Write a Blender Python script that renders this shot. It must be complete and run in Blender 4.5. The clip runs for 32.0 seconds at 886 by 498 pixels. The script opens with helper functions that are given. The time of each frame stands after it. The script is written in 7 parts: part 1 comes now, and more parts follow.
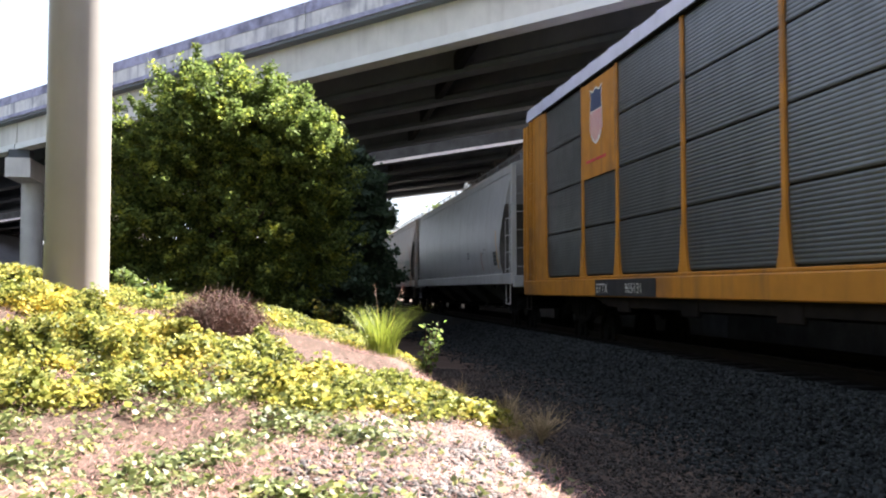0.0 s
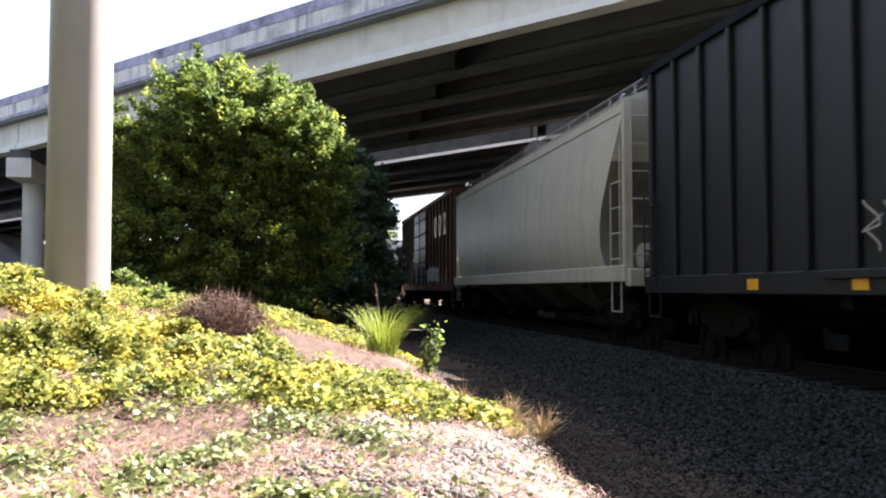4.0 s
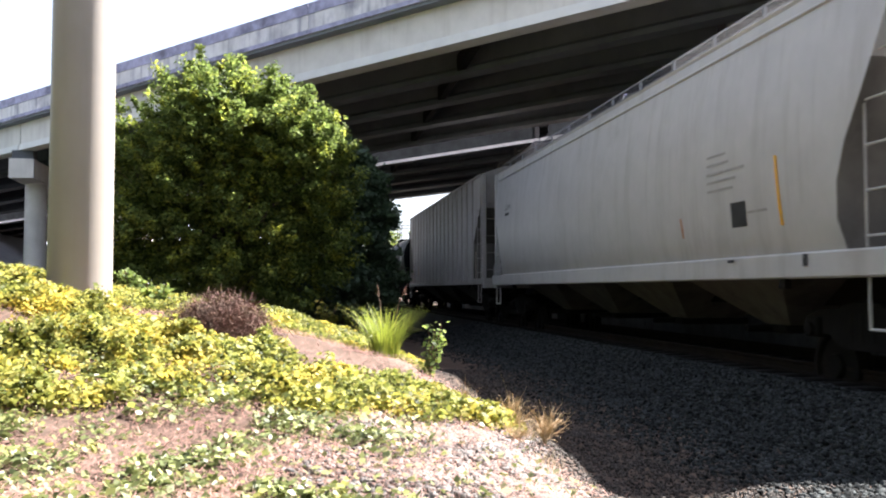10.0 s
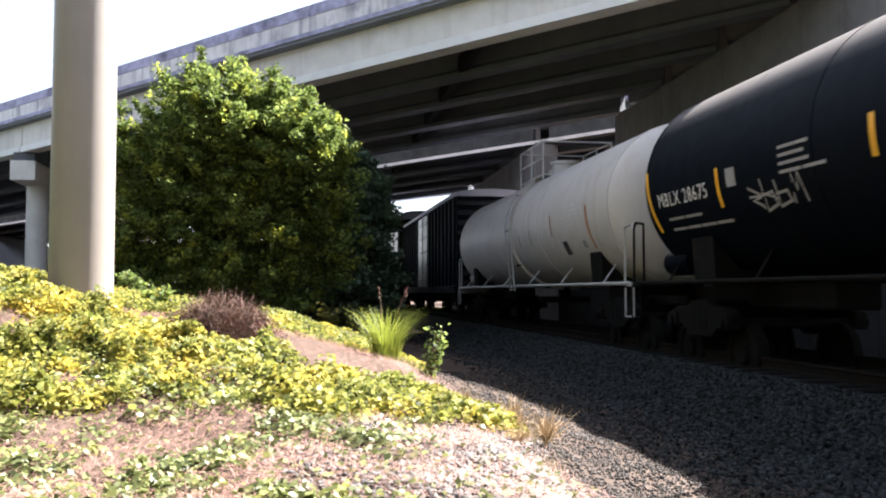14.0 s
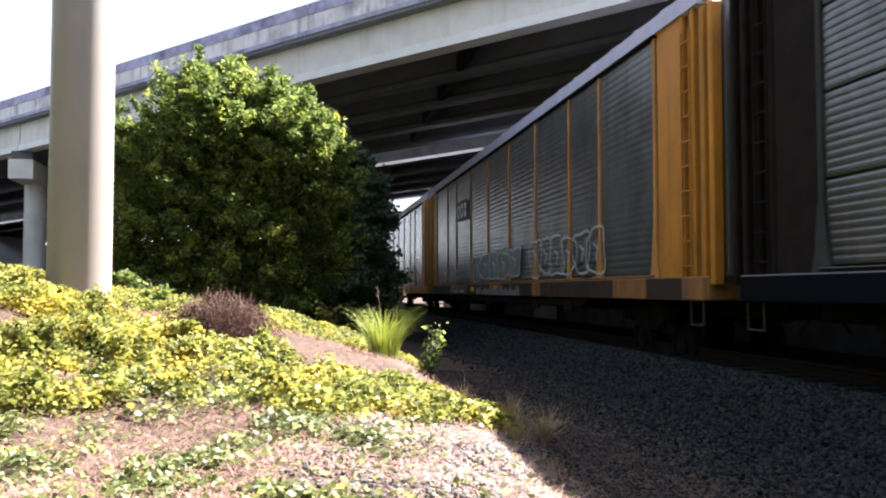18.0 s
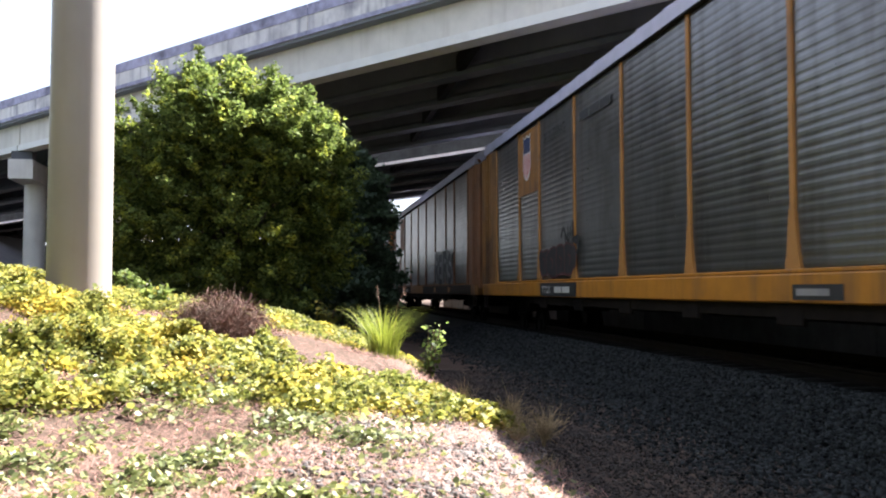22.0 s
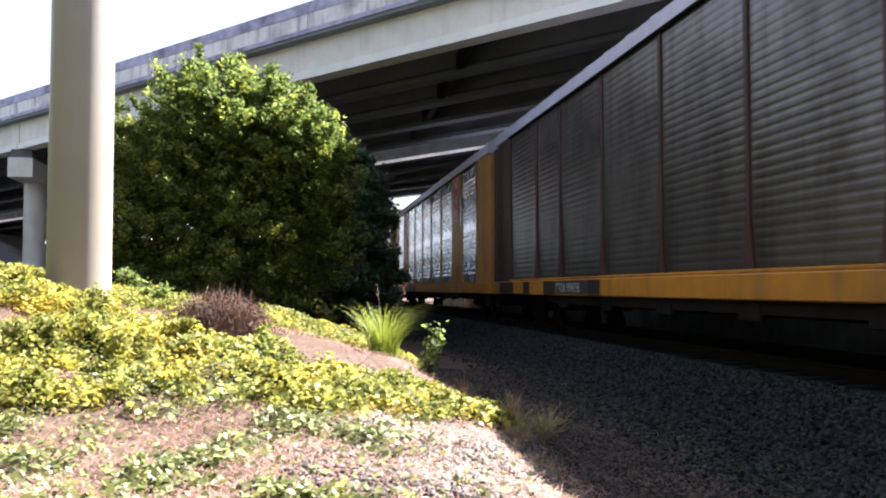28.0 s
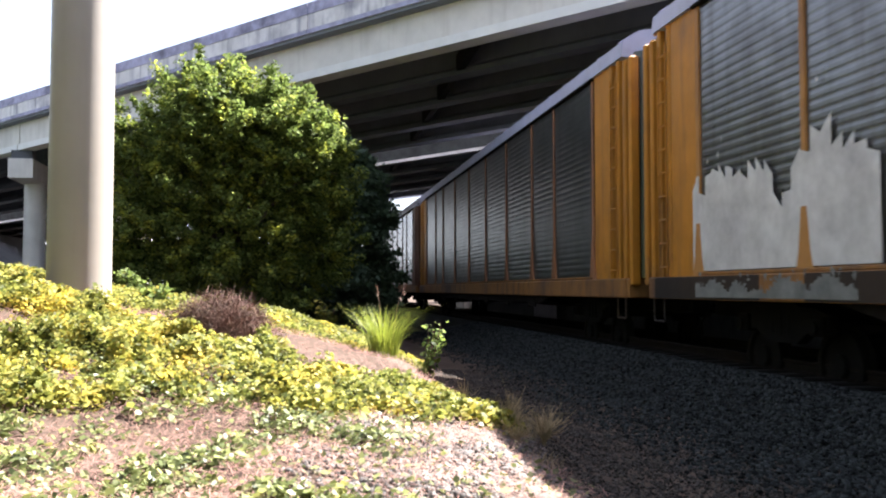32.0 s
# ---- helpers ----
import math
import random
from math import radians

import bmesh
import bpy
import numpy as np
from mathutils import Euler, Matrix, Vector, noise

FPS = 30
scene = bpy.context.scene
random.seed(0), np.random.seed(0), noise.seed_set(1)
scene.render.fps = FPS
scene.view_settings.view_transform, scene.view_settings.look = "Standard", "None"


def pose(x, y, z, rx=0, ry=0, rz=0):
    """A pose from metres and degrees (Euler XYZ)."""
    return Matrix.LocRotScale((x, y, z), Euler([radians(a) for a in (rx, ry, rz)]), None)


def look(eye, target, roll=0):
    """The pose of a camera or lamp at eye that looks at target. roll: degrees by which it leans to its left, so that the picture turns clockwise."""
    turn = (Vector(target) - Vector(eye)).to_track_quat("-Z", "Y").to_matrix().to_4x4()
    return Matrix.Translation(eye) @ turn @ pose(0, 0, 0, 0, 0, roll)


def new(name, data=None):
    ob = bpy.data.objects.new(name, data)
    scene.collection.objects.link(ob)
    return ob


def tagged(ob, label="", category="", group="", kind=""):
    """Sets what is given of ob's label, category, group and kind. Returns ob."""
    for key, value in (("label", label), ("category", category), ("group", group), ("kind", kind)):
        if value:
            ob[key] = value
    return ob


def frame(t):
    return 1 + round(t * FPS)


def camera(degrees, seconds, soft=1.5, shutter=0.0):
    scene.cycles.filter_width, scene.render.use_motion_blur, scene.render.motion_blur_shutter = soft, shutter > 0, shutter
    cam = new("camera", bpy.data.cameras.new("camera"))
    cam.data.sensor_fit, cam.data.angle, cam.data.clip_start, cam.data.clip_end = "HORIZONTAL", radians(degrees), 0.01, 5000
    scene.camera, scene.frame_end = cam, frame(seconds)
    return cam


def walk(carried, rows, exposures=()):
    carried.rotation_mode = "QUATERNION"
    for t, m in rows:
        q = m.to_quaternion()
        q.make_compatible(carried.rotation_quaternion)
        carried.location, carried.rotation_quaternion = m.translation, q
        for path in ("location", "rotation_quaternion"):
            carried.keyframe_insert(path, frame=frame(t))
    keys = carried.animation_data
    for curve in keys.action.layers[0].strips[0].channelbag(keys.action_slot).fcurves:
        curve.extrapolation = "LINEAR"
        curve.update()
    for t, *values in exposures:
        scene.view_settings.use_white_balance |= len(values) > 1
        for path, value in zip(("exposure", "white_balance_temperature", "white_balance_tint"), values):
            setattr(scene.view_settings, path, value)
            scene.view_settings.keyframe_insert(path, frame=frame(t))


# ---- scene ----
# All lengths in metres. The track runs along +y at x = TRACK, rail head at z = 0.
TRACK = 7.27
EYE = (0.0, 0.0, 0.93)
cam = camera(53.45, 32.0, soft=2.05, shutter=0.1)


def gaze(turn, tilt):
    """Camera pose: degrees to the right of the track's direction and degrees upwards."""
    a, b = radians(turn), radians(tilt)
    way = Vector((math.sin(a) * math.cos(b), math.cos(a) * math.cos(b), math.sin(b)))
    return look(EYE, Vector(EYE) + way)


# the hand-held sway: seconds, right turn, upward tilt (minutes of arc from the mean)
SWAY = [(0, 9, -6), (1, 7, -6), (2, 9, -6), (3, 9, -6), (3.5, 7.5, -6), (5.5, 0, -3.6), (6, -1, -3), (7, -3, -3), (8, -2.6, -3.2), (9, -2.6, -3.2),
        (10, -2.6, -3.3), (11, -1, 0.5), (12, -2.8, 0.2), (12.5, -7, 6.5), (13, -5, 9.5), (13.5, -10, 7.3), (14, -6.8, 4), (14.5, -6.2, 6.2),
        (16.5, -6.8, 8.5), (17, -3.2, -2), (18, -0.4, -0.4), (19, 0, 0), (20, -2.5, -0.4), (21, -2.5, -5.5), (22, 0, -0.4), (23, -0.6, -3.4),
        (24, 0, -2.8), (25, -2.6, -3.1), (27.5, -0.4, -2.9), (28, 0.6, -7), (28.5, -0.6, -3.1), (29, 3.5, -8), (29.5, 0, -3), (30, 0, -3.8),
        (31, 2.5, -3.2), (32, 0, -3.6)]
walk(cam, [(t, gaze(9.21 + a / 60, 2.70 + b / 60)) for t, a, b in SWAY], [(0, 3.0), (32, 3.0)])

# daylight: high sun ahead and to the right of the camera
SUN_BEARING, SUN_HEIGHT = 65.0, 50.4
world = bpy.data.worlds.new("daylight")
scene.world = world
world.use_nodes = True
wn = world.node_tree.nodes
sky = wn.new("ShaderNodeTexSky")
sky.sky_type, sky.sun_disc = "NISHITA", False
sky.sun_elevation, sky.sun_rotation = radians(SUN_HEIGHT), radians(SUN_BEARING)
sky.air_density, sky.dust_density, sky.ozone_density = 1.0, 2.0, 1.0
wn["Background"].inputs["Strength"].default_value = 0.0187
world.node_tree.links.new(sky.outputs[0], wn["Background"].inputs["Color"])
# bright white summer haze over the whole sky
haze = wn.new("ShaderNodeBackground")
haze.inputs["Color"].default_value, haze.inputs["Strength"].default_value = (0.93, 0.98, 1.19, 1), 0.101
both = wn.new("ShaderNodeAddShader")
world.node_tree.links.new(wn["Background"].outputs[0], both.inputs[0])
world.node_tree.links.new(haze.outputs[0], both.inputs[1])
world.node_tree.links.new(both.outputs[0], wn["World Output"].inputs["Surface"])
sun = new("sun", bpy.data.lights.new("sun", "SUN"))
sun.data.energy, sun.data.angle, sun.data.color = 5.0, radians(0.55), (1.0, 0.97, 0.94)
_a, _b = radians(SUN_BEARING), radians(SUN_HEIGHT)
sun.matrix_world = look((math.sin(_a) * math.cos(_b) * 100, math.cos(_a) * math.cos(_b) * 100, math.sin(_b) * 100), (0, 0, 0))


# ---- materials ----
def mat(name, base, rough=0.6, metal=0.0, vary=0.25, scale=3.0, second=None, amount=0.5, big=0.6, bump=0.15, fine=40.0,
        streak=0.0, spread=0.0, island=False, hue=0.015, through_light=0.0, spec=0.5, sunlit_dust=None):
    """Procedural surface: base colour with fine grain, broad stains of a second colour, optional downward streaks, bump."""
    m = bpy.data.materials.new(name)
    m.use_nodes = True
    nt = m.node_tree
    n, ln = nt.nodes, nt.links
    bsdf = n["Principled BSDF"]
    bsdf.inputs["Metallic"].default_value = metal
    bsdf.inputs["Specular IOR Level"].default_value = spec
    co = n.new("ShaderNodeTexCoord")

    def noise_tex(s, detail=6.0, stretch=None):
        t = n.new("ShaderNodeTexNoise")
        t.inputs["Scale"].default_value, t.inputs["Detail"].default_value = s, detail
        t.inputs["Roughness"].default_value = 0.62
        if stretch:
            mp = n.new("ShaderNodeMapping")
            mp.inputs["Scale"].default_value = stretch
            ln.new(co.outputs["Object"], mp.inputs["Vector"])
            ln.new(mp.outputs["Vector"], t.inputs["Vector"])
        else:
            ln.new(co.outputs["Object"], t.inputs["Vector"])
        return t.outputs["Fac"]

    def ramp(fac, lo, hi):
        r = n.new("ShaderNodeMapRange")
        r.inputs["From Min"].default_value, r.inputs["From Max"].default_value = lo, hi
        ln.new(fac, r.inputs["Value"])
        return r.outputs["Result"]

    def mix(a, b, fac, kind="MIX"):
        x = n.new("ShaderNodeMix")
        x.data_type, x.blend_type = "RGBA", kind
        for sock, val in ((x.inputs["Factor"], fac), (x.inputs[6], a), (x.inputs[7], b)):
            if isinstance(val, (int, float)):
                sock.default_value = val
            elif isinstance(val, tuple):
                sock.default_value = (*val, 1.0)
            else:
                ln.new(val, sock)
        return x.outputs[2]

    col = base
    if second is not None:
        lo = 0.72 - 0.4 * amount
        col = mix(col, second, ramp(noise_tex(big), lo, lo + 0.22))
        if streak:
            f = n.new("ShaderNodeMath")
            f.operation = "MULTIPLY"
            ln.new(ramp(noise_tex(2.2, 4.0, (1.6, 1.6, 0.12)), 0.5, 0.72), f.inputs[0])
            f.inputs[1].default_value = streak
            col = mix(col, second, f.outputs[0])
    g = n.new("ShaderNodeMix")
    g.data_type = "FLOAT"
    g.inputs[2].default_value, g.inputs[3].default_value = 1 - vary, 1 + vary
    ln.new(ramp(noise_tex(scale), 0.3, 0.7), g.inputs["Factor"])
    hsv = n.new("ShaderNodeHueSaturation")
    ln.new(g.outputs[0], hsv.inputs["Value"])
    if isinstance(col, tuple):
        hsv.inputs["Color"].default_value = (*col, 1)
    else:
        ln.new(col, hsv.inputs["Color"])
    out = hsv.outputs["Color"]
    if spread:
        rnd = n.new("ShaderNodeNewGeometry").outputs["Random Per Island"] if island else n.new("ShaderNodeObjectInfo").outputs["Random"]
        h2 = n.new("ShaderNodeHueSaturation")
        r = n.new("ShaderNodeMapRange")
        r.inputs["To Min"].default_value, r.inputs["To Max"].default_value = 1 - spread, 1 + spread
        ln.new(rnd, r.inputs["Value"])
        ln.new(r.outputs["Result"], h2.inputs["Value"])
        if island:
            tint = n.new("ShaderNodeMapRange")
            tint.inputs["To Min"].default_value, tint.inputs["To Max"].default_value = 0.5 + hue, 0.5 - hue
            ln.new(rnd, tint.inputs["Value"])
            ln.new(tint.outputs["Result"], h2.inputs["Hue"])
        ln.new(out, h2.inputs["Color"])
        out = h2.outputs["Color"]
    # upward faces lightened: sun on the dusty tank tops put into the colour
    if sunlit_dust is not None:
        sep = n.new("ShaderNodeSeparateXYZ")
        ln.new(n.new("ShaderNodeNewGeometry").outputs["Normal"], sep.inputs[0])
        f = n.new("ShaderNodeMath")
        f.operation = "MULTIPLY"
        # ramp starts near the sun's terminator on a tank
        ln.new(ramp(sep.outputs["Z"], 0.5, 0.72), f.inputs[0])
        ln.new(ramp(noise_tex(1.3, 6.0), 0.0, 0.45), f.inputs[1])
        out = mix(out, sunlit_dust, f.outputs[0])
    ln.new(out, bsdf.inputs["Base Color"])
    rr = n.new("ShaderNodeMapRange")
    rr.inputs["To Min"].default_value, rr.inputs["To Max"].default_value = max(0.05, rough - 0.12), min(1.0, rough + 0.12)
    ln.new(noise_tex(scale * 1.7), rr.inputs["Value"])
    ln.new(rr.outputs["Result"], bsdf.inputs["Roughness"])
    if bump:
        bp = n.new("ShaderNodeBump")
        bp.inputs["Strength"].default_value, bp.inputs["Distance"].default_value = bump, 0.02
        ln.new(noise_tex(fine), bp.inputs["Height"])
        ln.new(bp.outputs["Normal"], bsdf.inputs["Normal"])
    if through_light:
        tr = n.new("ShaderNodeBsdfTranslucent")
        ln.new(out, tr.inputs["Color"])
        ms = n.new("ShaderNodeMixShader")
        ms.inputs["Fac"].default_value = through_light
        ln.new(bsdf.outputs[0], ms.inputs[1])
        ln.new(tr.outputs[0], ms.inputs[2])
        ln.new(ms.outputs[0], n["Material Output"].inputs["Surface"])
    return m


M = {}
M["dirt"] = mat("dry_earth", (0.06, 0.039, 0.029), 0.95, vary=0.3, scale=1.5, second=(0.086, 0.06, 0.047), amount=0.6, big=0.5, bump=0.6, fine=14, spec=0.2)
M["straw"] = mat("dead_straw", (0.255, 0.144, 0.112), 0.9, vary=0.35, second=(0.17, 0.087, 0.064), bump=0, spread=0.55, island=True, through_light=0.15)
M["vine"] = mat("vine_leaf", (0.175, 0.188, 0.044), 0.55, vary=0.4, second=(0.47, 0.385, 0.062), amount=0.58, big=1.6, bump=0, spread=0.75, island=True, hue=0.03, through_light=0.45, spec=0.2)
M["tree_leaf"] = mat("tree_leaf", (0.122, 0.165, 0.045), 0.6, vary=0.35, second=(0.41, 0.43, 0.062), amount=0.52, big=2.2, bump=0, spread=0.65, island=True, through_light=0.5, spec=0.12)
# leaf colour with the shade of the bridge put into it
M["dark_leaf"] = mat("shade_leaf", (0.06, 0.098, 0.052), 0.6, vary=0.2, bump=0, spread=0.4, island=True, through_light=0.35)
M["grass"] = mat("grass_blade", (0.205, 0.245, 0.035), 0.5, vary=0.25, bump=0, spread=0.35, island=True, through_light=0.45)
M["twig"] = mat("dead_twig", (0.115, 0.062, 0.045), 0.9, vary=0.25, bump=0, spread=0.65, island=True)
M["bark"] = mat("bark", (0.066, 0.0523, 0.0385), 0.9, vary=0.3, scale=8, bump=0.7, fine=18)
# ballast and its bed: stone colour darkened to hold the train's shade
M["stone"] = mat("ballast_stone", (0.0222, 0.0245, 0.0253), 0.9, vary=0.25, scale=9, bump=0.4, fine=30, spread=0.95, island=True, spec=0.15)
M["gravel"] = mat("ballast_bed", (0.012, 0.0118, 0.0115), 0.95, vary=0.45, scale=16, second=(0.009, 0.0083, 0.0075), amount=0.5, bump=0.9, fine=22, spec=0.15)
M["concrete"] = mat("bridge_concrete", (0.64, 0.615, 0.585), 0.85, vary=0.10, scale=1.2, second=(0.43, 0.395, 0.37), amount=0.42, big=0.22, bump=0.15, fine=25, streak=0.35)
M["parapet"] = mat("parapet_concrete", (0.66, 0.645, 0.655), 0.85, vary=0.18, scale=1.5, second=(0.23, 0.225, 0.285), amount=0.5, big=0.55, bump=0.2, fine=25, streak=0.85)
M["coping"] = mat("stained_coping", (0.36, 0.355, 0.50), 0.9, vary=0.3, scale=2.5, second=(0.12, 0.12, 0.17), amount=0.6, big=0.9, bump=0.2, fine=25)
# bridge concrete again, its colour darkened for the shade below the deck
M["soffit"] = mat("shaded_bridge_concrete", (0.096, 0.103, 0.117), 0.9, vary=0.15, scale=0.8, second=(0.066, 0.07, 0.078), amount=0.5, big=0.25, bump=0.15, fine=20, streak=0.3)
M["pole"] = mat("tan_painted_steel", (0.275, 0.243, 0.217), 0.4, vary=0.08, scale=0.8, second=(0.225, 0.185, 0.145), amount=0.45, big=0.4, bump=0.05, fine=60, streak=0.3)
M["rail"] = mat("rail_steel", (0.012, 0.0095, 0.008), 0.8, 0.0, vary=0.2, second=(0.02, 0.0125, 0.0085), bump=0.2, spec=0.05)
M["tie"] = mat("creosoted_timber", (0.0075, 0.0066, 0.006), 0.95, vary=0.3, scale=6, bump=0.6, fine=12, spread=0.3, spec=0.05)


def paint(name, base, second, amount=0.4, rough=0.5, streak=0.5, vary=0.1, metal=0.0, bump=0.08, spread=0.0, big=0.5, sunlit_dust=None, spec=0.3):
    return mat(name, base, rough, metal, vary, 2.2, second, amount, big, bump, 30, streak, spread, spec=spec, sunlit_dust=sunlit_dust)


M["galv"] = paint("weathered_galvanised_steel", (0.34, 0.34, 0.375), (0.185, 0.175, 0.175), 0.48, 0.28, 0.6, 0.12, 0.85, 0.015, 0.08)
M["galv_new"] = paint("dull_grey_steel", (0.13, 0.138, 0.144), (0.085, 0.087, 0.087), 0.42, 0.34, 0.4, 0.08, 0.7, 0.015, 0.06)
M["galv_dark"] = paint("grimy_dark_steel", (0.125, 0.127, 0.124), (0.062, 0.06, 0.057), 0.5, 0.32, 0.5, 0.14, 0.82, 0.015, 0.08)
M["galv_brown"] = paint("rust_browned_steel", (0.155, 0.138, 0.132), (0.068, 0.055, 0.05), 0.52, 0.34, 0.75, 0.16, 0.8, 0.015, 0.1)
M["galv_mid"] = paint("stained_grey_steel", (0.19, 0.188, 0.188), (0.095, 0.086, 0.08), 0.5, 0.32, 0.7, 0.14, 0.8, 0.015, 0.08)
M["galv_bright"] = paint("bright_galvanised_steel", (0.54, 0.575, 0.68), (0.33, 0.34, 0.40), 0.45, 0.26, 0.5, 0.14, 0.8, 0.015, 0.1)
M["yellow"] = paint("rail_yellow_paint", (0.43, 0.18, 0.02), (0.13, 0.07, 0.04), 0.42, 0.55, 0.55, 0.15)
M["yellow_worn"] = paint("rusty_yellow_paint", (0.27, 0.125, 0.035), (0.085, 0.052, 0.038), 0.62, 0.65, 0.8, 0.18)
M["sill_grime"] = paint("grimy_sill_paint", (0.034, 0.022, 0.014), (0.014, 0.011, 0.010), 0.55, 0.75, 0.6)
# near-black: shade under the sills put into the colour; also one wagon's black ends
M["near_black"] = mat("near_black_sill_and_end", (0.014, 0.011, 0.0095), 0.9, vary=0.35, second=(0.007, 0.006, 0.0055), bump=0.3, spec=0.08)
M["maroon"] = paint("oxide_red_paint", (0.055, 0.022, 0.02), (0.038, 0.023, 0.02), 0.5, 0.6, 0.5)
M["brown"] = paint("rust_brown_paint", (0.112, 0.045, 0.024), (0.05, 0.027, 0.018), 0.5, 0.6, 0.7)
M["black"] = paint("black_tank_paint", (0.002, 0.0035, 0.007), (0.0045, 0.005, 0.0055), 0.35, 0.55, 0.3, sunlit_dust=(0.13, 0.118, 0.114), spec=0.05)
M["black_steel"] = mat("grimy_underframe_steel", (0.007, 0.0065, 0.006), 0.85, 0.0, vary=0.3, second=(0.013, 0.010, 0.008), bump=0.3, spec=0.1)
M["navy"] = paint("blackened_navy_paint", (0.0085, 0.010, 0.015), (0.015, 0.014, 0.0145), 0.45, 0.5, 0.6)
M["slate"] = paint("slate_blue_paint", (0.026, 0.031, 0.040), (0.038, 0.029, 0.023), 0.45, 0.42, 0.5)
M["hopper_grey"] = paint("pale_grey_hopper_paint", (0.47, 0.46, 0.45), (0.34, 0.31, 0.285), 0.32, 0.42, 0.5, 0.06)
M["hopper_mauve"] = paint("pinkish_grey_hopper_paint", (0.345, 0.32, 0.312), (0.24, 0.21, 0.195), 0.4, 0.5, 0.6, 0.08)
M["hopper_white"] = paint("off_white_hopper_paint", (0.41, 0.405, 0.40), (0.30, 0.28, 0.262), 0.3, 0.42, 0.5, 0.06)
M["hopper_stained"] = paint("rust_stained_cream_paint", (0.42, 0.385, 0.35), (0.42, 0.24, 0.125), 0.5, 0.5, 0.6, 0.06, big=0.55)
M["hopper_cream"] = paint("cream_hopper_paint", (0.40, 0.38, 0.33), (0.28, 0.24, 0.19), 0.35, 0.45, 0.5, 0.06)
M["hopper_dull"] = paint("dull_grey_hopper_paint", (0.21, 0.2, 0.197), (0.12, 0.10, 0.095), 0.45, 0.55, 0.6, 0.08)
M["tank_white"] = paint("dirty_white_tank_paint", (0.52, 0.49, 0.46), (0.35, 0.26, 0.19), 0.28, 0.45, 0.35, 0.05)
# blue sheen of the sky put into both roof base colours
M["roof_pale"] = paint("sky_tinted_pale_roof", (0.52, 0.52, 0.66), (0.40, 0.39, 0.48), 0.4, 0.5, 0.2)
M["roof_grey"] = paint("sky_tinted_grey_roof", (0.40, 0.40, 0.53), (0.28, 0.27, 0.34), 0.4, 0.5, 0.2)
M["slit"] = mat("shadow_gap_steel", (0.02, 0.02, 0.02), 0.9, bump=0)
M["ink_black"] = mat("black_stencil_paint", (0.02, 0.02, 0.022), 0.6, vary=0.3, bump=0)
M["ink_white"] = mat("white_stencil_paint", (0.62, 0.61, 0.58), 0.6, vary=0.15, bump=0)
M["ink_grey"] = mat("faded_stencil_paint", (0.28, 0.27, 0.26), 0.7, vary=0.2, bump=0)
M["ink_yellow"] = mat("yellow_reflective_tape", (0.72, 0.36, 0.02), 0.4, vary=0.2, bump=0)
M["ink_red"] = mat("red_enamel", (0.50, 0.03, 0.05), 0.5, vary=0.15, bump=0)
M["ink_blue"] = mat("navy_enamel", (0.03, 0.045, 0.11), 0.5, vary=0.15, bump=0)
M["ink_teal"] = mat("teal_spray_paint", (0.12, 0.26, 0.28), 0.6, vary=0.25, bump=0)
M["ink_silver"] = mat("silver_spray_paint", (0.42, 0.42, 0.42), 0.45, vary=0.25, scale=4, second=(0.25, 0.25, 0.26), bump=0)
M["ink_chalk"] = mat("white_spray_paint", (0.55, 0.54, 0.54), 0.6, vary=0.2, scale=3, second=(0.36, 0.35, 0.36), bump=0)
M["ink_olive"] = mat("olive_spray_paint", (0.13, 0.14, 0.05), 0.6, vary=0.3, scale=5, second=(0.05, 0.06, 0.03), bump=0)
M["ink_green"] = mat("pale_green_spray_paint", (0.24, 0.28, 0.20), 0.6, vary=0.2, bump=0)
M["ink_umber"] = mat("umber_spray_paint", (0.045, 0.03, 0.027), 0.7, vary=0.3, second=(0.08, 0.06, 0.055), bump=0)
M["ink_maroon"] = mat("dark_red_spray_paint", (0.09, 0.03, 0.03), 0.6, vary=0.3, bump=0)
M["ink_pink"] = mat("faded_pink_spray_paint", (0.34, 0.25, 0.25), 0.6, vary=0.2, bump=0)
M["ink_rust"] = mat("rust_run_stain", (0.35, 0.14, 0.05), 0.8, vary=0.3, bump=0)
# same stone as the ballast, coloured lighter for the sunlit bank
M["pale_stone"] = mat("pale_stone", (0.098, 0.086, 0.082), 0.85, vary=0.25, scale=9, bump=0.4, fine=30, spread=0.65, island=True)
M["broad_leaf"] = mat("glossy_broad_leaf", (0.135, 0.155, 0.055), 0.45, vary=0.25, second=(0.23, 0.22, 0.06), amount=0.5, big=3.0, bump=0, spread=0.6, island=True, through_light=0.3, spec=0.28)
M["black_rusty"] = paint("grimy_black_tank_paint", (0.018, 0.019, 0.023), (0.027, 0.026, 0.029), 0.45, 0.40, 0.4, sunlit_dust=(0.11, 0.07, 0.055), spec=0.5)
M["dry_grass"] = mat("golden_dry_grass", (0.37, 0.28, 0.155), 0.8, vary=0.25, second=(0.25, 0.17, 0.10), bump=0, spread=0.5, island=True, through_light=0.3)
# shade put into the concrete colour of the low wall and far outer girder
M["shade_dark"] = mat("shade_dark_concrete", (0.055, 0.058, 0.057), 0.95, vary=0.3, scale=1.5, second=(0.032, 0.032, 0.031), bump=0.3, spec=0.1)
M["post_tan"] = paint("faded_orange_post_paint", (0.40, 0.19, 0.055), (0.17, 0.085, 0.045), 0.45, 0.6, 0.5)
M["post_rust"] = paint("rusted_post_paint", (0.26, 0.115, 0.055), (0.10, 0.055, 0.04), 0.55, 0.65, 0.6)
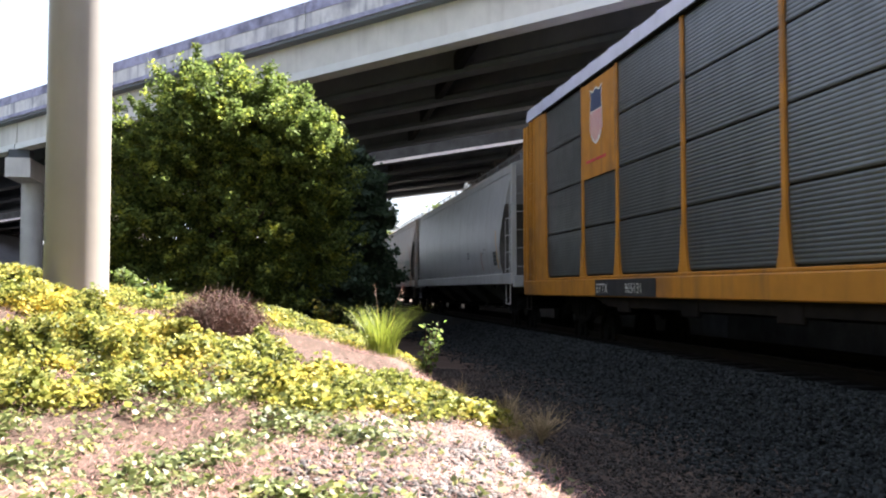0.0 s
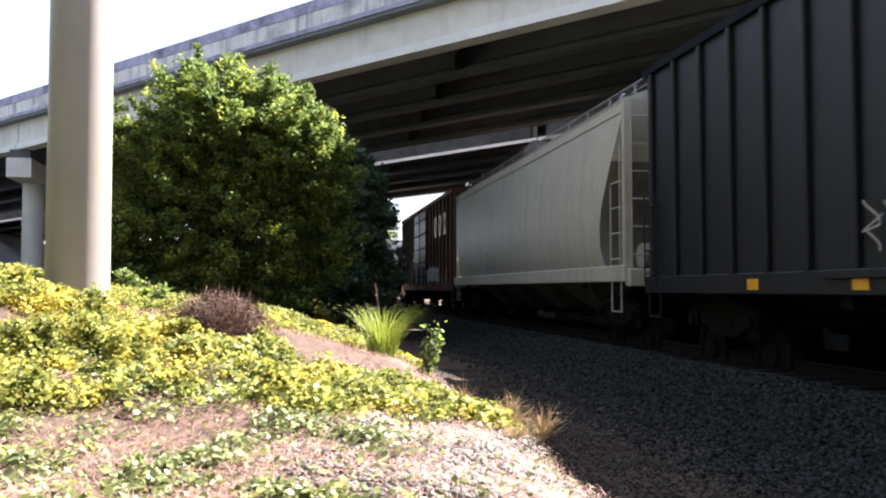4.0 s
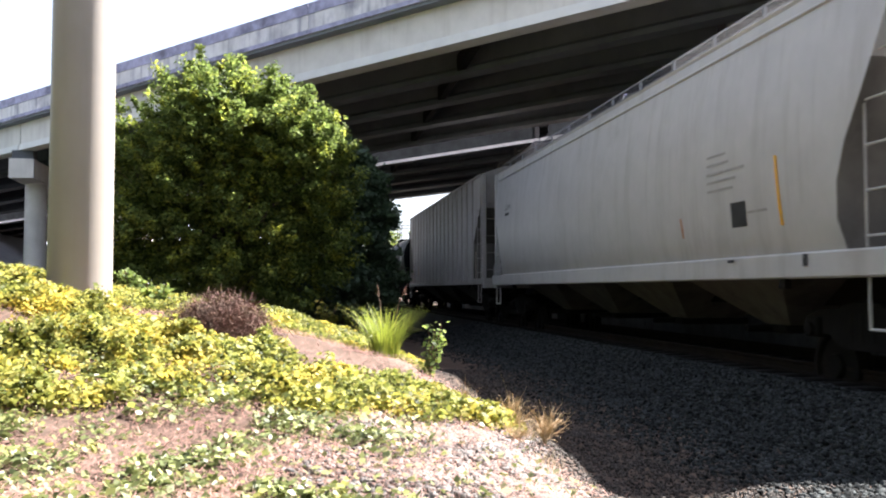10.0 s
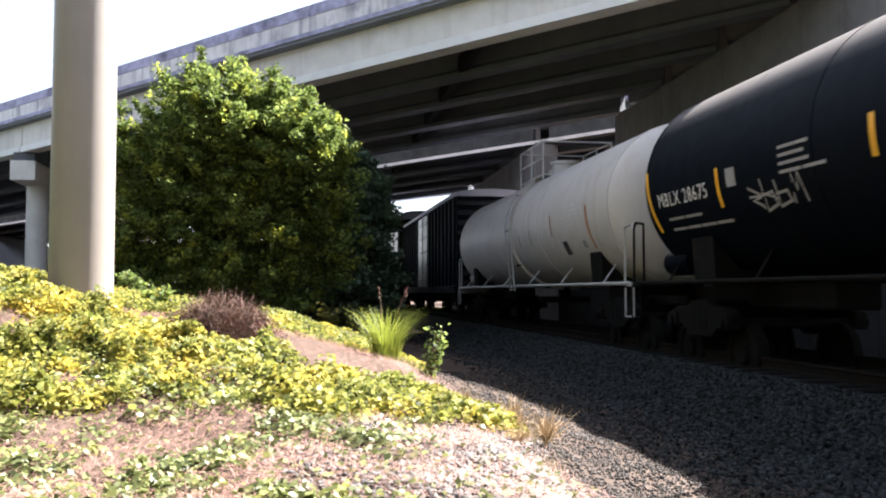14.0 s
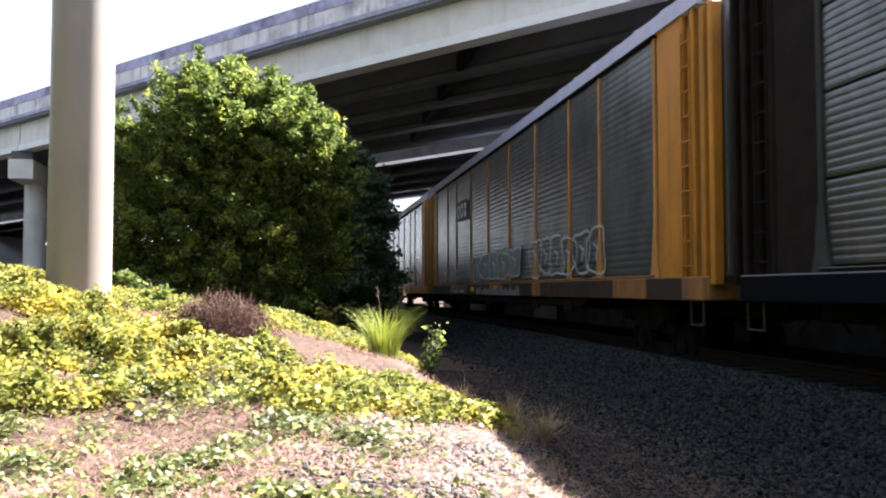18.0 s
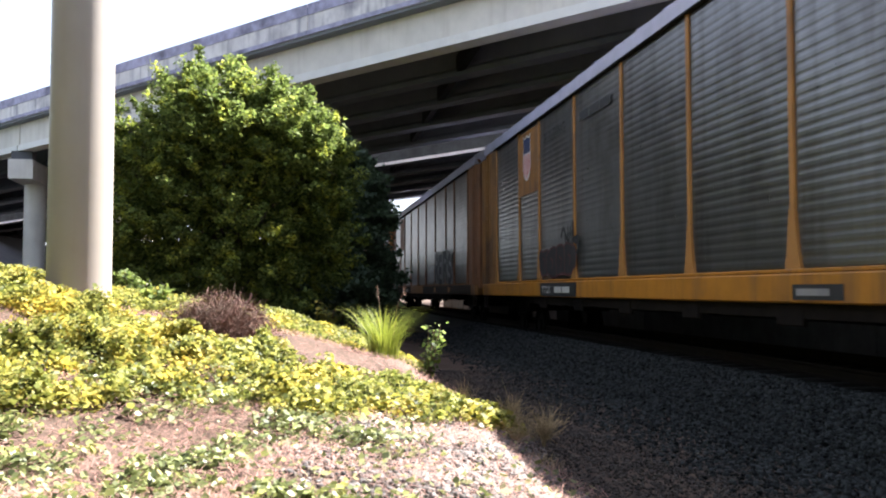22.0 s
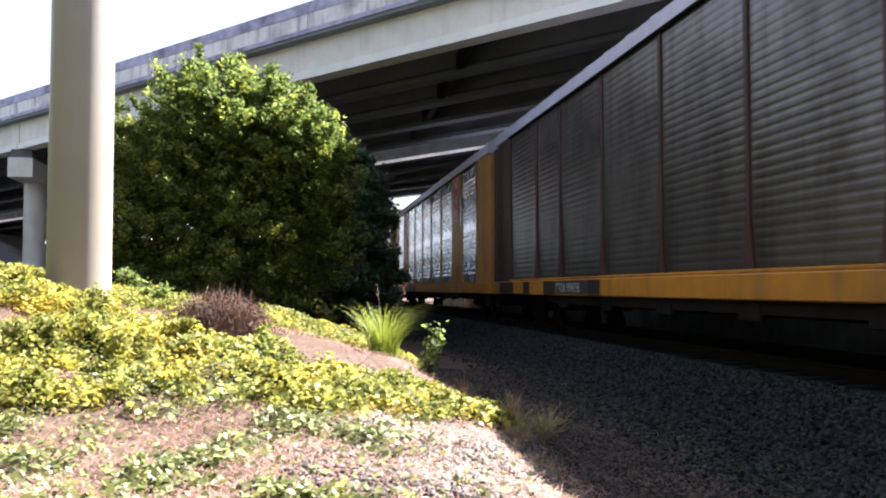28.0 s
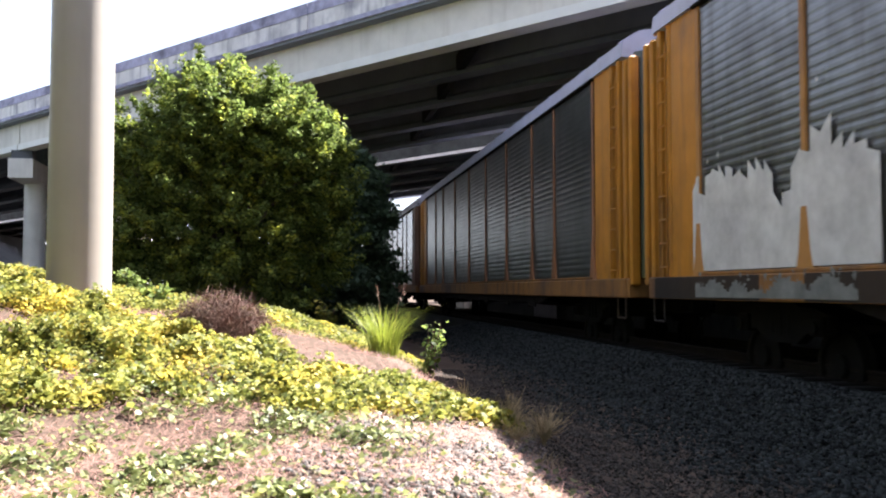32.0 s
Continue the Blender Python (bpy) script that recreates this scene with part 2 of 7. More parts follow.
M["walk_grey"] = paint("dull_walkway_steel", (0.20, 0.20, 0.215), (0.12, 0.115, 0.11), 0.4, 0.6, 0.3)
# deck underside and pier walls: concrete with the shade put into its colour
M["deck_under"] = mat("shaded_deck_concrete", (0.165, 0.178, 0.2), 0.9, vary=0.15, scale=0.8, second=(0.11, 0.118, 0.13), amount=0.5, big=0.25, bump=0.15, fine=20)
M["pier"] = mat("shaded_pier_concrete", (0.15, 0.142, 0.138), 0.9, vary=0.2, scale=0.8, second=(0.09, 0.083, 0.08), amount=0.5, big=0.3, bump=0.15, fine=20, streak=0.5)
M["whitewash"] = paint("blotchy_old_whitewash", (0.33, 0.285, 0.225), (0.075, 0.036, 0.022), 0.56, 0.8, 0.6, 0.25, big=3.5)
# darker brown than the wagon side, for ribs and door fittings
M["rib_dark"] = paint("dark_brown_rib_paint", (0.036, 0.018, 0.012), (0.016, 0.011, 0.009), 0.5, 0.7, 0.6)
M["faint_ink"] = mat("worn_stencil_paint", (0.15, 0.11, 0.10), 0.8, vary=0.3, bump=0)
M["trailer_white"] = paint("white_trailer_skin", (0.62, 0.63, 0.68), (0.5, 0.5, 0.55), 0.3, 0.4, 0.2)
M["flange"] = mat("pale_flange_concrete", (0.70, 0.695, 0.69), 0.85, vary=0.08, scale=1.2, second=(0.55, 0.535, 0.52), amount=0.4, big=0.4, bump=0.1, fine=25)
# gravel colour lowered for the shade at the bank's foot
M["bank_gravel"] = mat("brown_grey_gravel", (0.046, 0.039, 0.035), 0.9, vary=0.25, scale=9, bump=0.4, fine=30, spread=0.85, island=True, spec=0.2)
M["ink_dull"] = mat("faded_silver_spray_paint", (0.17, 0.175, 0.17), 0.6, vary=0.3, scale=4, second=(0.09, 0.095, 0.09), amount=0.6, big=1.2, bump=0)
M["end_shade_grime"] = paint("shaded_grimy_end_paint", (0.14, 0.13, 0.12), (0.08, 0.072, 0.066), 0.5, 0.7, 0.6, 0.2)
M["chute"] = paint("shaded_chute_paint", (0.10, 0.094, 0.088), (0.04, 0.037, 0.035), 0.5, 0.75, 0.7, 0.25)
M["ink_faint"] = mat("sooty_stencil_panel", (0.045, 0.045, 0.046), 0.7, vary=0.3, second=(0.015, 0.015, 0.016), big=4.0, bump=0)


# ---- mesh building ----
class Geo:
    """Collects the points and faces of one mesh."""

    def __init__(self):
        self.v, self.f = [], []

    def add(self, pts, faces):
        o = len(self.v)
        self.v.extend(pts)
        self.f.extend([tuple(i + o for i in q) for q in faces])
        return self

    def box(self, x0, x1, y0, y1, z0, z1, c=0.0):
        """A box, with chamfered edges where c is given."""
        if c <= 0:
            p = [(x, y, z) for z in (z0, z1) for y in (y0, y1) for x in (x0, x1)]
            return self.add(p, [(0, 2, 3, 1), (4, 5, 7, 6), (0, 1, 5, 4), (2, 6, 7, 3), (0, 4, 6, 2), (1, 3, 7, 5)])
        c = min(c, (x1 - x0) * 0.45, (y1 - y0) * 0.45, (z1 - z0) * 0.45)
        p, idx = [], {}
        for sx in (0, 1):
            for sy in (0, 1):
                for sz in (0, 1):
                    full = ((x0, x1)[sx], (y0, y1)[sy], (z0, z1)[sz])
                    inn = ((x0 + c, x1 - c)[sx], (y0 + c, y1 - c)[sy], (z0 + c, z1 - c)[sz])
                    for ax in range(3):
                        idx[sx, sy, sz, ax] = len(p)
                        p.append(tuple(full[i] if i == ax else inn[i] for i in range(3)))
        F = []

        def put(q):
            a, b, d = (Vector(p[q[0]]), Vector(p[q[1]]), Vector(p[q[2]]))
            nrm = (b - a).cross(d - a)
            mid = sum((Vector(p[i]) for i in q), Vector()) / len(q)
            cen = Vector(((x0 + x1) / 2, (y0 + y1) / 2, (z0 + z1) / 2))
            F.append(q if nrm.dot(mid - cen) > 0 else tuple(reversed(q)))

        for ax in range(3):
            o1, o2 = [i for i in range(3) if i != ax]
            for s in (0, 1):
                quad = []
                for a, b in ((0, 0), (1, 0), (1, 1), (0, 1)):
                    k = [0, 0, 0]
                    k[ax], k[o1], k[o2] = s, a, b
                    quad.append(idx[(*k, ax)])
                put(tuple(quad))
            for a in (0, 1):
                for b in (0, 1):
                    k, l = [0, 0, 0], [0, 0, 0]
                    k[o1] = l[o1] = a
                    k[o2] = l[o2] = b
                    l[ax] = 1
                    put((idx[(*k, o1)], idx[(*l, o1)], idx[(*l, o2)], idx[(*k, o2)]))
        for sx in (0, 1):
            for sy in (0, 1):
                for sz in (0, 1):
                    put(tuple(idx[sx, sy, sz, ax] for ax in range(3)))
        return self.add(p, F)

    def tube(self, a, b, r, n=8, r2=None, caps=True):
        a, b = Vector(a), Vector(b)
        r2 = r if r2 is None else r2
        d = (b - a).normalized()
        u = d.orthogonal().normalized()
        w = d.cross(u)
        p = []
        for q, rad in ((a, r), (b, r2)):
            for i in range(n):
                t = 2 * math.pi * i / n
                p.append(tuple(q + u * (rad * math.cos(t)) + w * (rad * math.sin(t))))
        F = [(i, (i + 1) % n, n + (i + 1) % n, n + i) for i in range(n)]
        if caps:
            F += [tuple(reversed(range(n))), tuple(range(n, 2 * n))]
        return self.add(p, F)

    def path(self, pts, r, n=6):
        for a, b in zip(pts, pts[1:]):
            self.tube(a, b, r, n)
        return self

    def extrude(self, prof, y0, y1, axis="y"):
        """A closed outline of (a, b) pairs drawn out along an axis: y (a = x, b = z) or x (a = y, b = z)."""
        n = len(prof)
        if axis == "y":
            p = [(a, y, b) for y in (y0, y1) for a, b in prof]
        else:
            p = [(y, a, b) for y in (y0, y1) for a, b in prof]
        area = sum(a[0] * b[1] - b[0] * a[1] for a, b in zip(prof, prof[1:] + prof[:1]))
        F = [(i, (i + 1) % n, n + (i + 1) % n, n + i) for i in range(n)] + [tuple(reversed(range(n))), tuple(range(n, 2 * n))]
        flip = (area > 0) == (axis == "y")
        return self.add(p, [tuple(reversed(q)) for q in F] if flip else F)

    def spin(self, prof, n, cx=0.0, cz=0.0):
        """An outline of (radius, y) pairs turned round an axis along y."""
        p, F = [], []
        for r, y in prof:
            for i in range(n):
                t = 2 * math.pi * i / n
                p.append((cx + r * math.cos(t), y, cz + r * math.sin(t)))
        for k in range(len(prof) - 1):
            for i in range(n):
                j = (i + 1) % n
                F.append((k * n + i, (k + 1) * n + i, (k + 1) * n + j, k * n + j))
        F += [tuple(range(n)), tuple(reversed(range((len(prof) - 1) * n, len(prof) * n)))]
        return self.add(p, F)

    def mesh(self, name, material, smooth=None):
        me = bpy.data.meshes.new(name)
        me.from_pydata([tuple(q) for q in self.v], [], self.f)
        me.materials.append(material)
        if smooth is not None:
            me.polygons.foreach_set("use_smooth", [True] * len(me.polygons))
            me.set_sharp_from_angle(angle=radians(smooth))
        me.update()
        return me


def part(name, geo, material, parent, label="", smooth=None, at=None):
    """Links a mesh (a Geo, or a mesh made before) as one object under a thing or a part."""
    me = geo if isinstance(geo, bpy.types.Mesh) else geo.mesh(name, material, smooth)
    ob = new(name, me)
    ob.parent = parent
    if at is not None:
        ob.matrix_basis = at
    if label:
        ob["label"] = label
    return ob


def thing(name, label, category, group="", kind="", at=None):
    ob = new(name)
    if at is not None:
        ob.matrix_basis = at
    return tagged(ob, label, category, group, kind)


def raw_mesh(name, verts, faces_n, material):
    """A mesh of many equal small faces from an array of points; faces_n points in order make a face."""
    me = bpy.data.meshes.new(name)
    k = len(verts)
    me.vertices.add(k)
    me.vertices.foreach_set("co", np.asarray(verts, dtype=np.float32).ravel())
    nf = k // faces_n
    me.loops.add(k)
    me.loops.foreach_set("vertex_index", np.arange(k, dtype=np.int32))
    me.polygons.add(nf)
    me.polygons.foreach_set("loop_start", np.arange(0, k, faces_n, dtype=np.int32))
    me.update(calc_edges=True)
    me.materials.append(material)
    return me


def indexed_mesh(name, verts, faces, material, smooth=False):
    """A mesh from an array of points and an array of triangles or quads."""
    me = bpy.data.meshes.new(name)
    faces = np.asarray(faces, dtype=np.int32)
    k = faces.shape[1]
    me.vertices.add(len(verts))
    me.vertices.foreach_set("co", np.asarray(verts, dtype=np.float32).ravel())
    me.loops.add(faces.size)
    me.loops.foreach_set("vertex_index", faces.ravel())
    me.polygons.add(len(faces))
    me.polygons.foreach_set("loop_start", np.arange(0, faces.size, k, dtype=np.int32))
    if smooth:
        me.polygons.foreach_set("use_smooth", np.ones(len(faces), dtype=bool))
    me.update(calc_edges=True)
    me.materials.append(material)
    return me


rng = np.random.default_rng(7)


def leaves(places, size, rg, flat=0.5, long=1.5):
    """Pointed leaves as quads round the given places: one island each. flat: how level they lie."""
    k = len(places)
    nrm = rg.normal(size=(k, 3))
    nrm /= np.linalg.norm(nrm, axis=1)[:, None]
    nrm[:, 2] = np.abs(nrm[:, 2])
    nrm = nrm * (1 - flat) + np.array([0, 0, 1.0]) * flat
    nrm /= np.linalg.norm(nrm, axis=1)[:, None]
    a = np.cross(nrm, rg.normal(size=(k, 3)))
    a /= np.linalg.norm(a, axis=1)[:, None]
    b = np.cross(nrm, a)
    s = size * rg.uniform(0.6, 1.35, size=(k, 1))
    bend = nrm * s * rg.uniform(-0.25, 0.1, size=(k, 1))
    p0 = places - a * s * long * 0.5
    p1 = places + b * s * 0.5 - a * s * 0.1 + bend * 0.3
    p2 = places + a * s * long * 0.5 + bend
    p3 = places - b * s * 0.5 - a * s * 0.1 + bend * 0.3
    return np.stack([p0, p1, p2, p3], axis=1).reshape(-1, 3)


# ---- ground ----
def smooth_step(a, b, t):
    k = np.clip((t - a) / (b - a), 0, 1)
    return k * k * (3 - 2 * k)


MOUND_X = (-40, -6, -3.7, -2.2, -0.25, 0.6, 1.3, 1.9, 2.8)
MOUND_Z = (1.65, 1.8, 1.49, 1.12, 0.91, 0.67, 0.49, 0.17, 0.0)
NEAR_X, NEAR_Z = (-40, -3, 0, 1.3, 1.75, 2.3, 2.8), (0.45, 0.4, 0.35, 0.30, 0.15, 0.01, 0.0)


def gz(x, y):
    """Height of the ground."""
    x, y = np.asarray(x, float), np.asarray(y, float)
    w = smooth_step(4.6, 12.3, y) * (1 - 0.55 * smooth_step(14, 26, y))
    lump = 0.05 * np.sin(1.9 * x + 0.7) * np.sin(1.3 * y + 0.4) + 0.03 * np.sin(4.1 * x + y) * np.sin(3.3 * y - 1.7 * x)
    z = -0.50 + np.interp(x, MOUND_X, MOUND_Z) * w + np.interp(x, NEAR_X, NEAR_Z) * (1 - smooth_step(4.6, 12.3, y)) + lump * (1 - smooth_step(2.4, 4.2, x)) * smooth_step(2, 5, y)
    return z + np.interp(x, (4.6, 5.9, 8.64, 9.9), (0, 0.32, 0.32, 0))


def ground_rows(lo, hi, fine_lo, fine_hi, step):
    a = list(np.arange(fine_lo, fine_hi + 1e-6, step))
    left, right, d = [], [], step
    x = fine_lo
    while x > lo:
        d *= 1.35
        x -= d
        left.append(max(x, lo))
    x, d = fine_hi, step
    while x < hi:
        d *= 1.35
        x += d
        right.append(min(x, hi))
    return np.array(left[::-1] + a + right)


GX, GY = ground_rows(-900, 900, -8, 14, 0.16), ground_rows(-500, 2500, 2, 32, 0.16)
gx, gy = np.meshgrid(GX, GY)
gv = np.stack([gx, gy, gz(gx, gy)], axis=-1).reshape(-1, 3)
nx = len(GX)
ii, jj = np.meshgrid(np.arange(nx - 1), np.arange(len(GY) - 1))
q0 = (jj * nx + ii).ravel()
ground = new("ground", indexed_mesh("ground", gv, np.stack([q0, q0 + 1, q0 + nx + 1, q0 + nx], axis=1), M["dirt"], True))
tagged(ground, "dry brown earth bank sloping down to the railway ballast", "ground", kind="structure")

# the stone bed of the track
prof = [(4.0, -0.56), (5.88, -0.165), (8.66, -0.165), (10.5, -0.56)]
ys = ground_rows(-60, 400, -60, 120, 3.0)
ballast = Geo()
for y0, y1 in zip(ys, ys[1:]):
    for (xa, za), (xb, zb) in zip(prof, prof[1:]):
        ballast.add([(xa, y0, za), (xb, y0, zb), (xb, y1, zb), (xa, y1, za)], [(0, 1, 2, 3)])
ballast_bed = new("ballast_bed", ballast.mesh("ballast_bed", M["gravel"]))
tagged(ballast_bed, "grey crushed stone track bed under the rails", "ballast", kind="structure")

# loose stones, thinning out towards the bank
def stones(places, size, rg):
    cube = np.array([(x, y, z) for z in (-1, 1) for y in (-1, 1) for x in (-1, 1)], float)
    k = len(places)
    pts = cube[None] * rg.uniform(0.55, 1.1, size=(k, 8, 3)) * size[:, None, None] * rg.uniform(0.6, 1.2, size=(k, 1, 3))
    ang = rg.uniform(0, 2 * math.pi, k)
    tip = rg.normal(0, 0.45, k)
    c, s = np.cos(ang), np.sin(ang)
    x, y, z = pts[..., 0], pts[..., 1], pts[..., 2]
    ct, st = np.cos(tip)[:, None], np.sin(tip)[:, None]
    y, z = y * ct - z * st, y * st + z * ct
    pts = np.stack([x * c[:, None] - y * s[:, None], x * s[:, None] + y * c[:, None], z], axis=-1) + places[:, None, :]
    f = np.array([(0, 2, 3, 1), (4, 5, 7, 6), (0, 1, 5, 4), (2, 6, 7, 3), (0, 4, 6, 2), (1, 3, 7, 5)])
    return pts.reshape(-1, 3), (f[None] + 8 * np.arange(k)[:, None, None]).reshape(-1, 4)


rs = np.random.default_rng(3)
n_st = 84000
sy = 3.5 + 26 * rs.power(0.62, n_st) ** 1.5
sx = 5.92 - 3.3 * rs.power(1.0, n_st) ** 1.25
keep = rs.uniform(size=n_st) < np.interp(sx, (2.9, 3.5, 4.2), (0.0, 0.45, 1.0))
sx, sy = sx[keep], sy[keep]
size = 0.0075 + 0.018 * rs.power(0.7, len(sx))
bed_z = np.maximum(gz(sx, sy), np.interp(sx, (4.0, 5.88), (-0.56, -0.165)))
sv, sf = stones(np.stack([sx, sy, bed_z + size * 0.35], axis=1), size, rs)
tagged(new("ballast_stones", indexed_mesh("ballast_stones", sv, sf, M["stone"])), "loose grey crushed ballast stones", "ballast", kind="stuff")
n_st = 30000
sx, sy = rs.uniform(-0.3, 2.2, n_st), rs.uniform(2.4, 8.2, n_st)
keep = rs.uniform(size=n_st) < np.interp(sx - 0.1 * (sy - 5), (-0.3, 0.4, 0.9, 1.45, 1.8), (0.0, 0.45, 1.0, 0.8, 0.0))
sx, sy = sx[keep], sy[keep]
size = rs.uniform(0.007, 0.021, len(sx))
sv, sf = stones(np.stack([sx, sy, gz(sx, sy) + size * 0.3], axis=1), size, rs)
tagged(new("scattered_stones", indexed_mesh("scattered_stones", sv, sf, M["pale_stone"])), "pale stones scattered over the dry bank", "stones", kind="stuff")

n_st = 46000
sx, sy = rs.uniform(1.45, 3.9, n_st), 3.3 + 12 * rs.power(0.7, n_st) ** 1.5
keep = rs.uniform(size=n_st) < np.interp(sx, (1.45, 1.8, 3.2, 3.9), (0.3, 1.0, 1.0, 0.15))
sx, sy = sx[keep], sy[keep]
size = rs.uniform(0.004, 0.014, len(sx))
sv, sf = stones(np.stack([sx, sy, gz(sx, sy) + size * 0.3], axis=1), size, rs)
tagged(new("bank_gravel", indexed_mesh("bank_gravel", sv, sf, M["bank_gravel"])), "small brown-grey gravel at the foot of the bank", "gravel", kind="stuff")

# ---- track ----
track = thing("railway_track", "single railway track on timber ties", "track", kind="structure")
for x in (TRACK - 0.755, TRACK + 0.755):
    prof = [(-0.075, -0.17), (0.075, -0.17), (0.075, -0.155), (0.012, -0.13), (0.012, -0.045), (0.036, -0.035), (0.036, -0.006), (0.026, 0.0),
            (-0.026, 0.0), (-0.036, -0.006), (-0.036, -0.035), (-0.012, -0.045), (-0.012, -0.13), (-0.075, -0.155)]
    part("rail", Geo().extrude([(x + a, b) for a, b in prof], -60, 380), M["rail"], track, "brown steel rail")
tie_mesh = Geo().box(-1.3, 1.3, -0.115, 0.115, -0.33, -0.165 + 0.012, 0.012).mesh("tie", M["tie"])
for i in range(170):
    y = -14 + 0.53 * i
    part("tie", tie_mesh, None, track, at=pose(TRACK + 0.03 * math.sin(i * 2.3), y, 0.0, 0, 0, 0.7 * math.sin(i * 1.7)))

# ---- twin highway bridges ----
ALONG, ACROSS = Vector((0.6963, -0.7177, 0)), Vector((0.7177, 0.6963, 0))
GRADE, LEVEL_AT = 0.0319, -15.81


def on_bridge(a, n, z):
    """A place on the bridges, which climb gently along their length."""
    return tuple(ALONG * a + ACROSS * n + Vector((0, 0, z + GRADE * (a - LEVEL_AT))))


def bridge_bar(prof, a0, a1):
    """An outline of (n, z) pairs drawn out along the bridge."""
    g = Geo().extrude(prof, a0, a1, "x")
    g.v = [on_bridge(x, y, z) for x, y, z in g.v]
    return g


def a_at(x, n):
    return (x - ACROSS.x * n) / ALONG.x


def bridge(name, n0, label, piers):
    b = thing(name, label, "bridge", "highway bridges", "structure")
    count, gap = 5, 2.66
    n1 = n0 + gap * (count - 1)
    spans = ((-62, piers[0]), piers, (piers[1], 52))
    for i in range(count):
        n = n0 + gap * i
        prof = [(-0.28, 7.5), (0.28, 7.5), (0.28, 7.66), (0.11, 7.8), (0.11, 8.44), (0.22, 8.54), (0.22, 8.66), (-0.22, 8.66), (-0.22, 8.54), (-0.11, 8.44),
                (-0.11, 7.8), (-0.28, 7.66)]
        if i in (0, count - 1):
            prof = [(-0.28, 7.5), (0.28, 7.5), (0.28, 7.66), (0.16, 7.76), (0.16, 8.66), (-0.2, 8.66), (-0.2, 7.78), (-0.28, 7.66)]
        for x0, x1 in spans:
            part("girder", bridge_bar([(n + a, z) for a, z in prof], a_at(x0, n) + (0.04 if x0 < 0 else 0.4), a_at(x1, n) - (0.04 if x1 < 0 else 0.4)), M["shade_dark" if n0 > 25 and not i else "soffit" if i else "concrete"], b)
        if i == 0:
            # on the far bridge the lit lower strip is put into the flange's pale colour
            for x0, x1 in spans:
                part("bottom_flange", bridge_bar([(n - 0.3, 7.50), (n - 0.2, 7.50), (n - 0.2, 7.75 if n0 < 25 else 7.64), (n - 0.3, 7.75 if n0 < 25 else 7.64)], a_at(x0, n) + 0.04, a_at(x1, n) - 0.04), M["flange" if n0 < 25 else "concrete"], b, "pale edge of the outer girder")
        if i < count - 1:
            # diaphragms coloured near-black for the deep shade between the girders
            for x in (-24, 4.8, 26):
                p = [on_bridge(a_at(x, n + k), n + k, z) for z in (7.62, 8.12) for k in (0.12, gap - 0.12)]
                g = Geo()
                g.add([(q[0] + d, q[1], q[2]) for d in (-0.11, 0.11) for q in p],
                      [(0, 1, 3, 2), (4, 6, 7, 5), (0, 4, 5, 1), (2, 3, 7, 6), (0, 2, 6, 4), (1, 5, 7, 3)])
                part("diaphragm", g, M["black_steel"], b)
    lo, hi = n0 - 0.58, n1 + 0.58
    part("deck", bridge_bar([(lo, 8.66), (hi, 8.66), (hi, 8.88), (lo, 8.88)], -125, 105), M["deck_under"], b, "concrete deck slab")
    part("road_surface", bridge_bar([(lo + 0.5, 8.885), (hi - 0.5, 8.885), (hi - 0.5, 8.93), (lo + 0.5, 8.93)], -125, 105), M["gravel"], b, "asphalt wearing course")
    for side, edge in ((-1, lo), (1, hi)):
        prof = [(0, 8.76), (0.40, 8.76), (0.36, 8.94), (0.24, 9.16), (0.20, 9.40), (0, 9.40), (0, 8.86), (-0.03, 8.84), (-0.03, 8.76)]
        prof = [(edge + (p if side < 0 else -p), z) for p, z in prof]
        a = -19.05 - 7.85 * 13
        while a < 100:
            wall = part("parapet", bridge_bar(prof, a + 0.012, a + 7.838), M["parapet"], b)
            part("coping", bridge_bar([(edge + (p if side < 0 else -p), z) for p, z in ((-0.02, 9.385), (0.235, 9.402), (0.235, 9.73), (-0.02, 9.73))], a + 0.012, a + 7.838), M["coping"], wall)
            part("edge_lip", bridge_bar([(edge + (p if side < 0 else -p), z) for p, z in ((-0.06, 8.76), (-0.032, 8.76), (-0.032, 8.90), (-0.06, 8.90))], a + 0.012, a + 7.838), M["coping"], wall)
            a += 7.85
    for px in piers:
        def y_on(n):
            return (n - ACROSS.x * px) / ACROSS.y

        y0, y1 = y_on(n0 - 0.32), y_on(n1 + 0.4)
        cap_z = [(y, 7.5 + GRADE * (ALONG.x * px + ALONG.y * y - LEVEL_AT) - (0.38 if px < 0 else 0.1)) for y in (y0, y1)]
        cap = Geo().add([(px + d, y, z + e) for y, z in cap_z for e in (-0.82 if px < 0 else -9.0, 0) for d in (-0.5, 0.5)],
                        [(0, 1, 3, 2), (4, 6, 7, 5), (0, 4, 5, 1), (2, 3, 7, 6), (0, 2, 6, 4), (1, 5, 7, 3)])
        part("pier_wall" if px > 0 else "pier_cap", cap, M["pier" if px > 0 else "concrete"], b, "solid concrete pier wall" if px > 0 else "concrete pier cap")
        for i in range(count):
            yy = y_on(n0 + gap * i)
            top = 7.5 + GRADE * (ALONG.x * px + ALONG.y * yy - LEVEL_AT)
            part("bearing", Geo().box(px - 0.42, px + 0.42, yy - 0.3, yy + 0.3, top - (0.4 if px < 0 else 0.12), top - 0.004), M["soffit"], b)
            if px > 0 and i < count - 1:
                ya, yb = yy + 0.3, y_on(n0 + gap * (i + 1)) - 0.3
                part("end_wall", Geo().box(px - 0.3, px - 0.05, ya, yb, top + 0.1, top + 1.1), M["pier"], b)
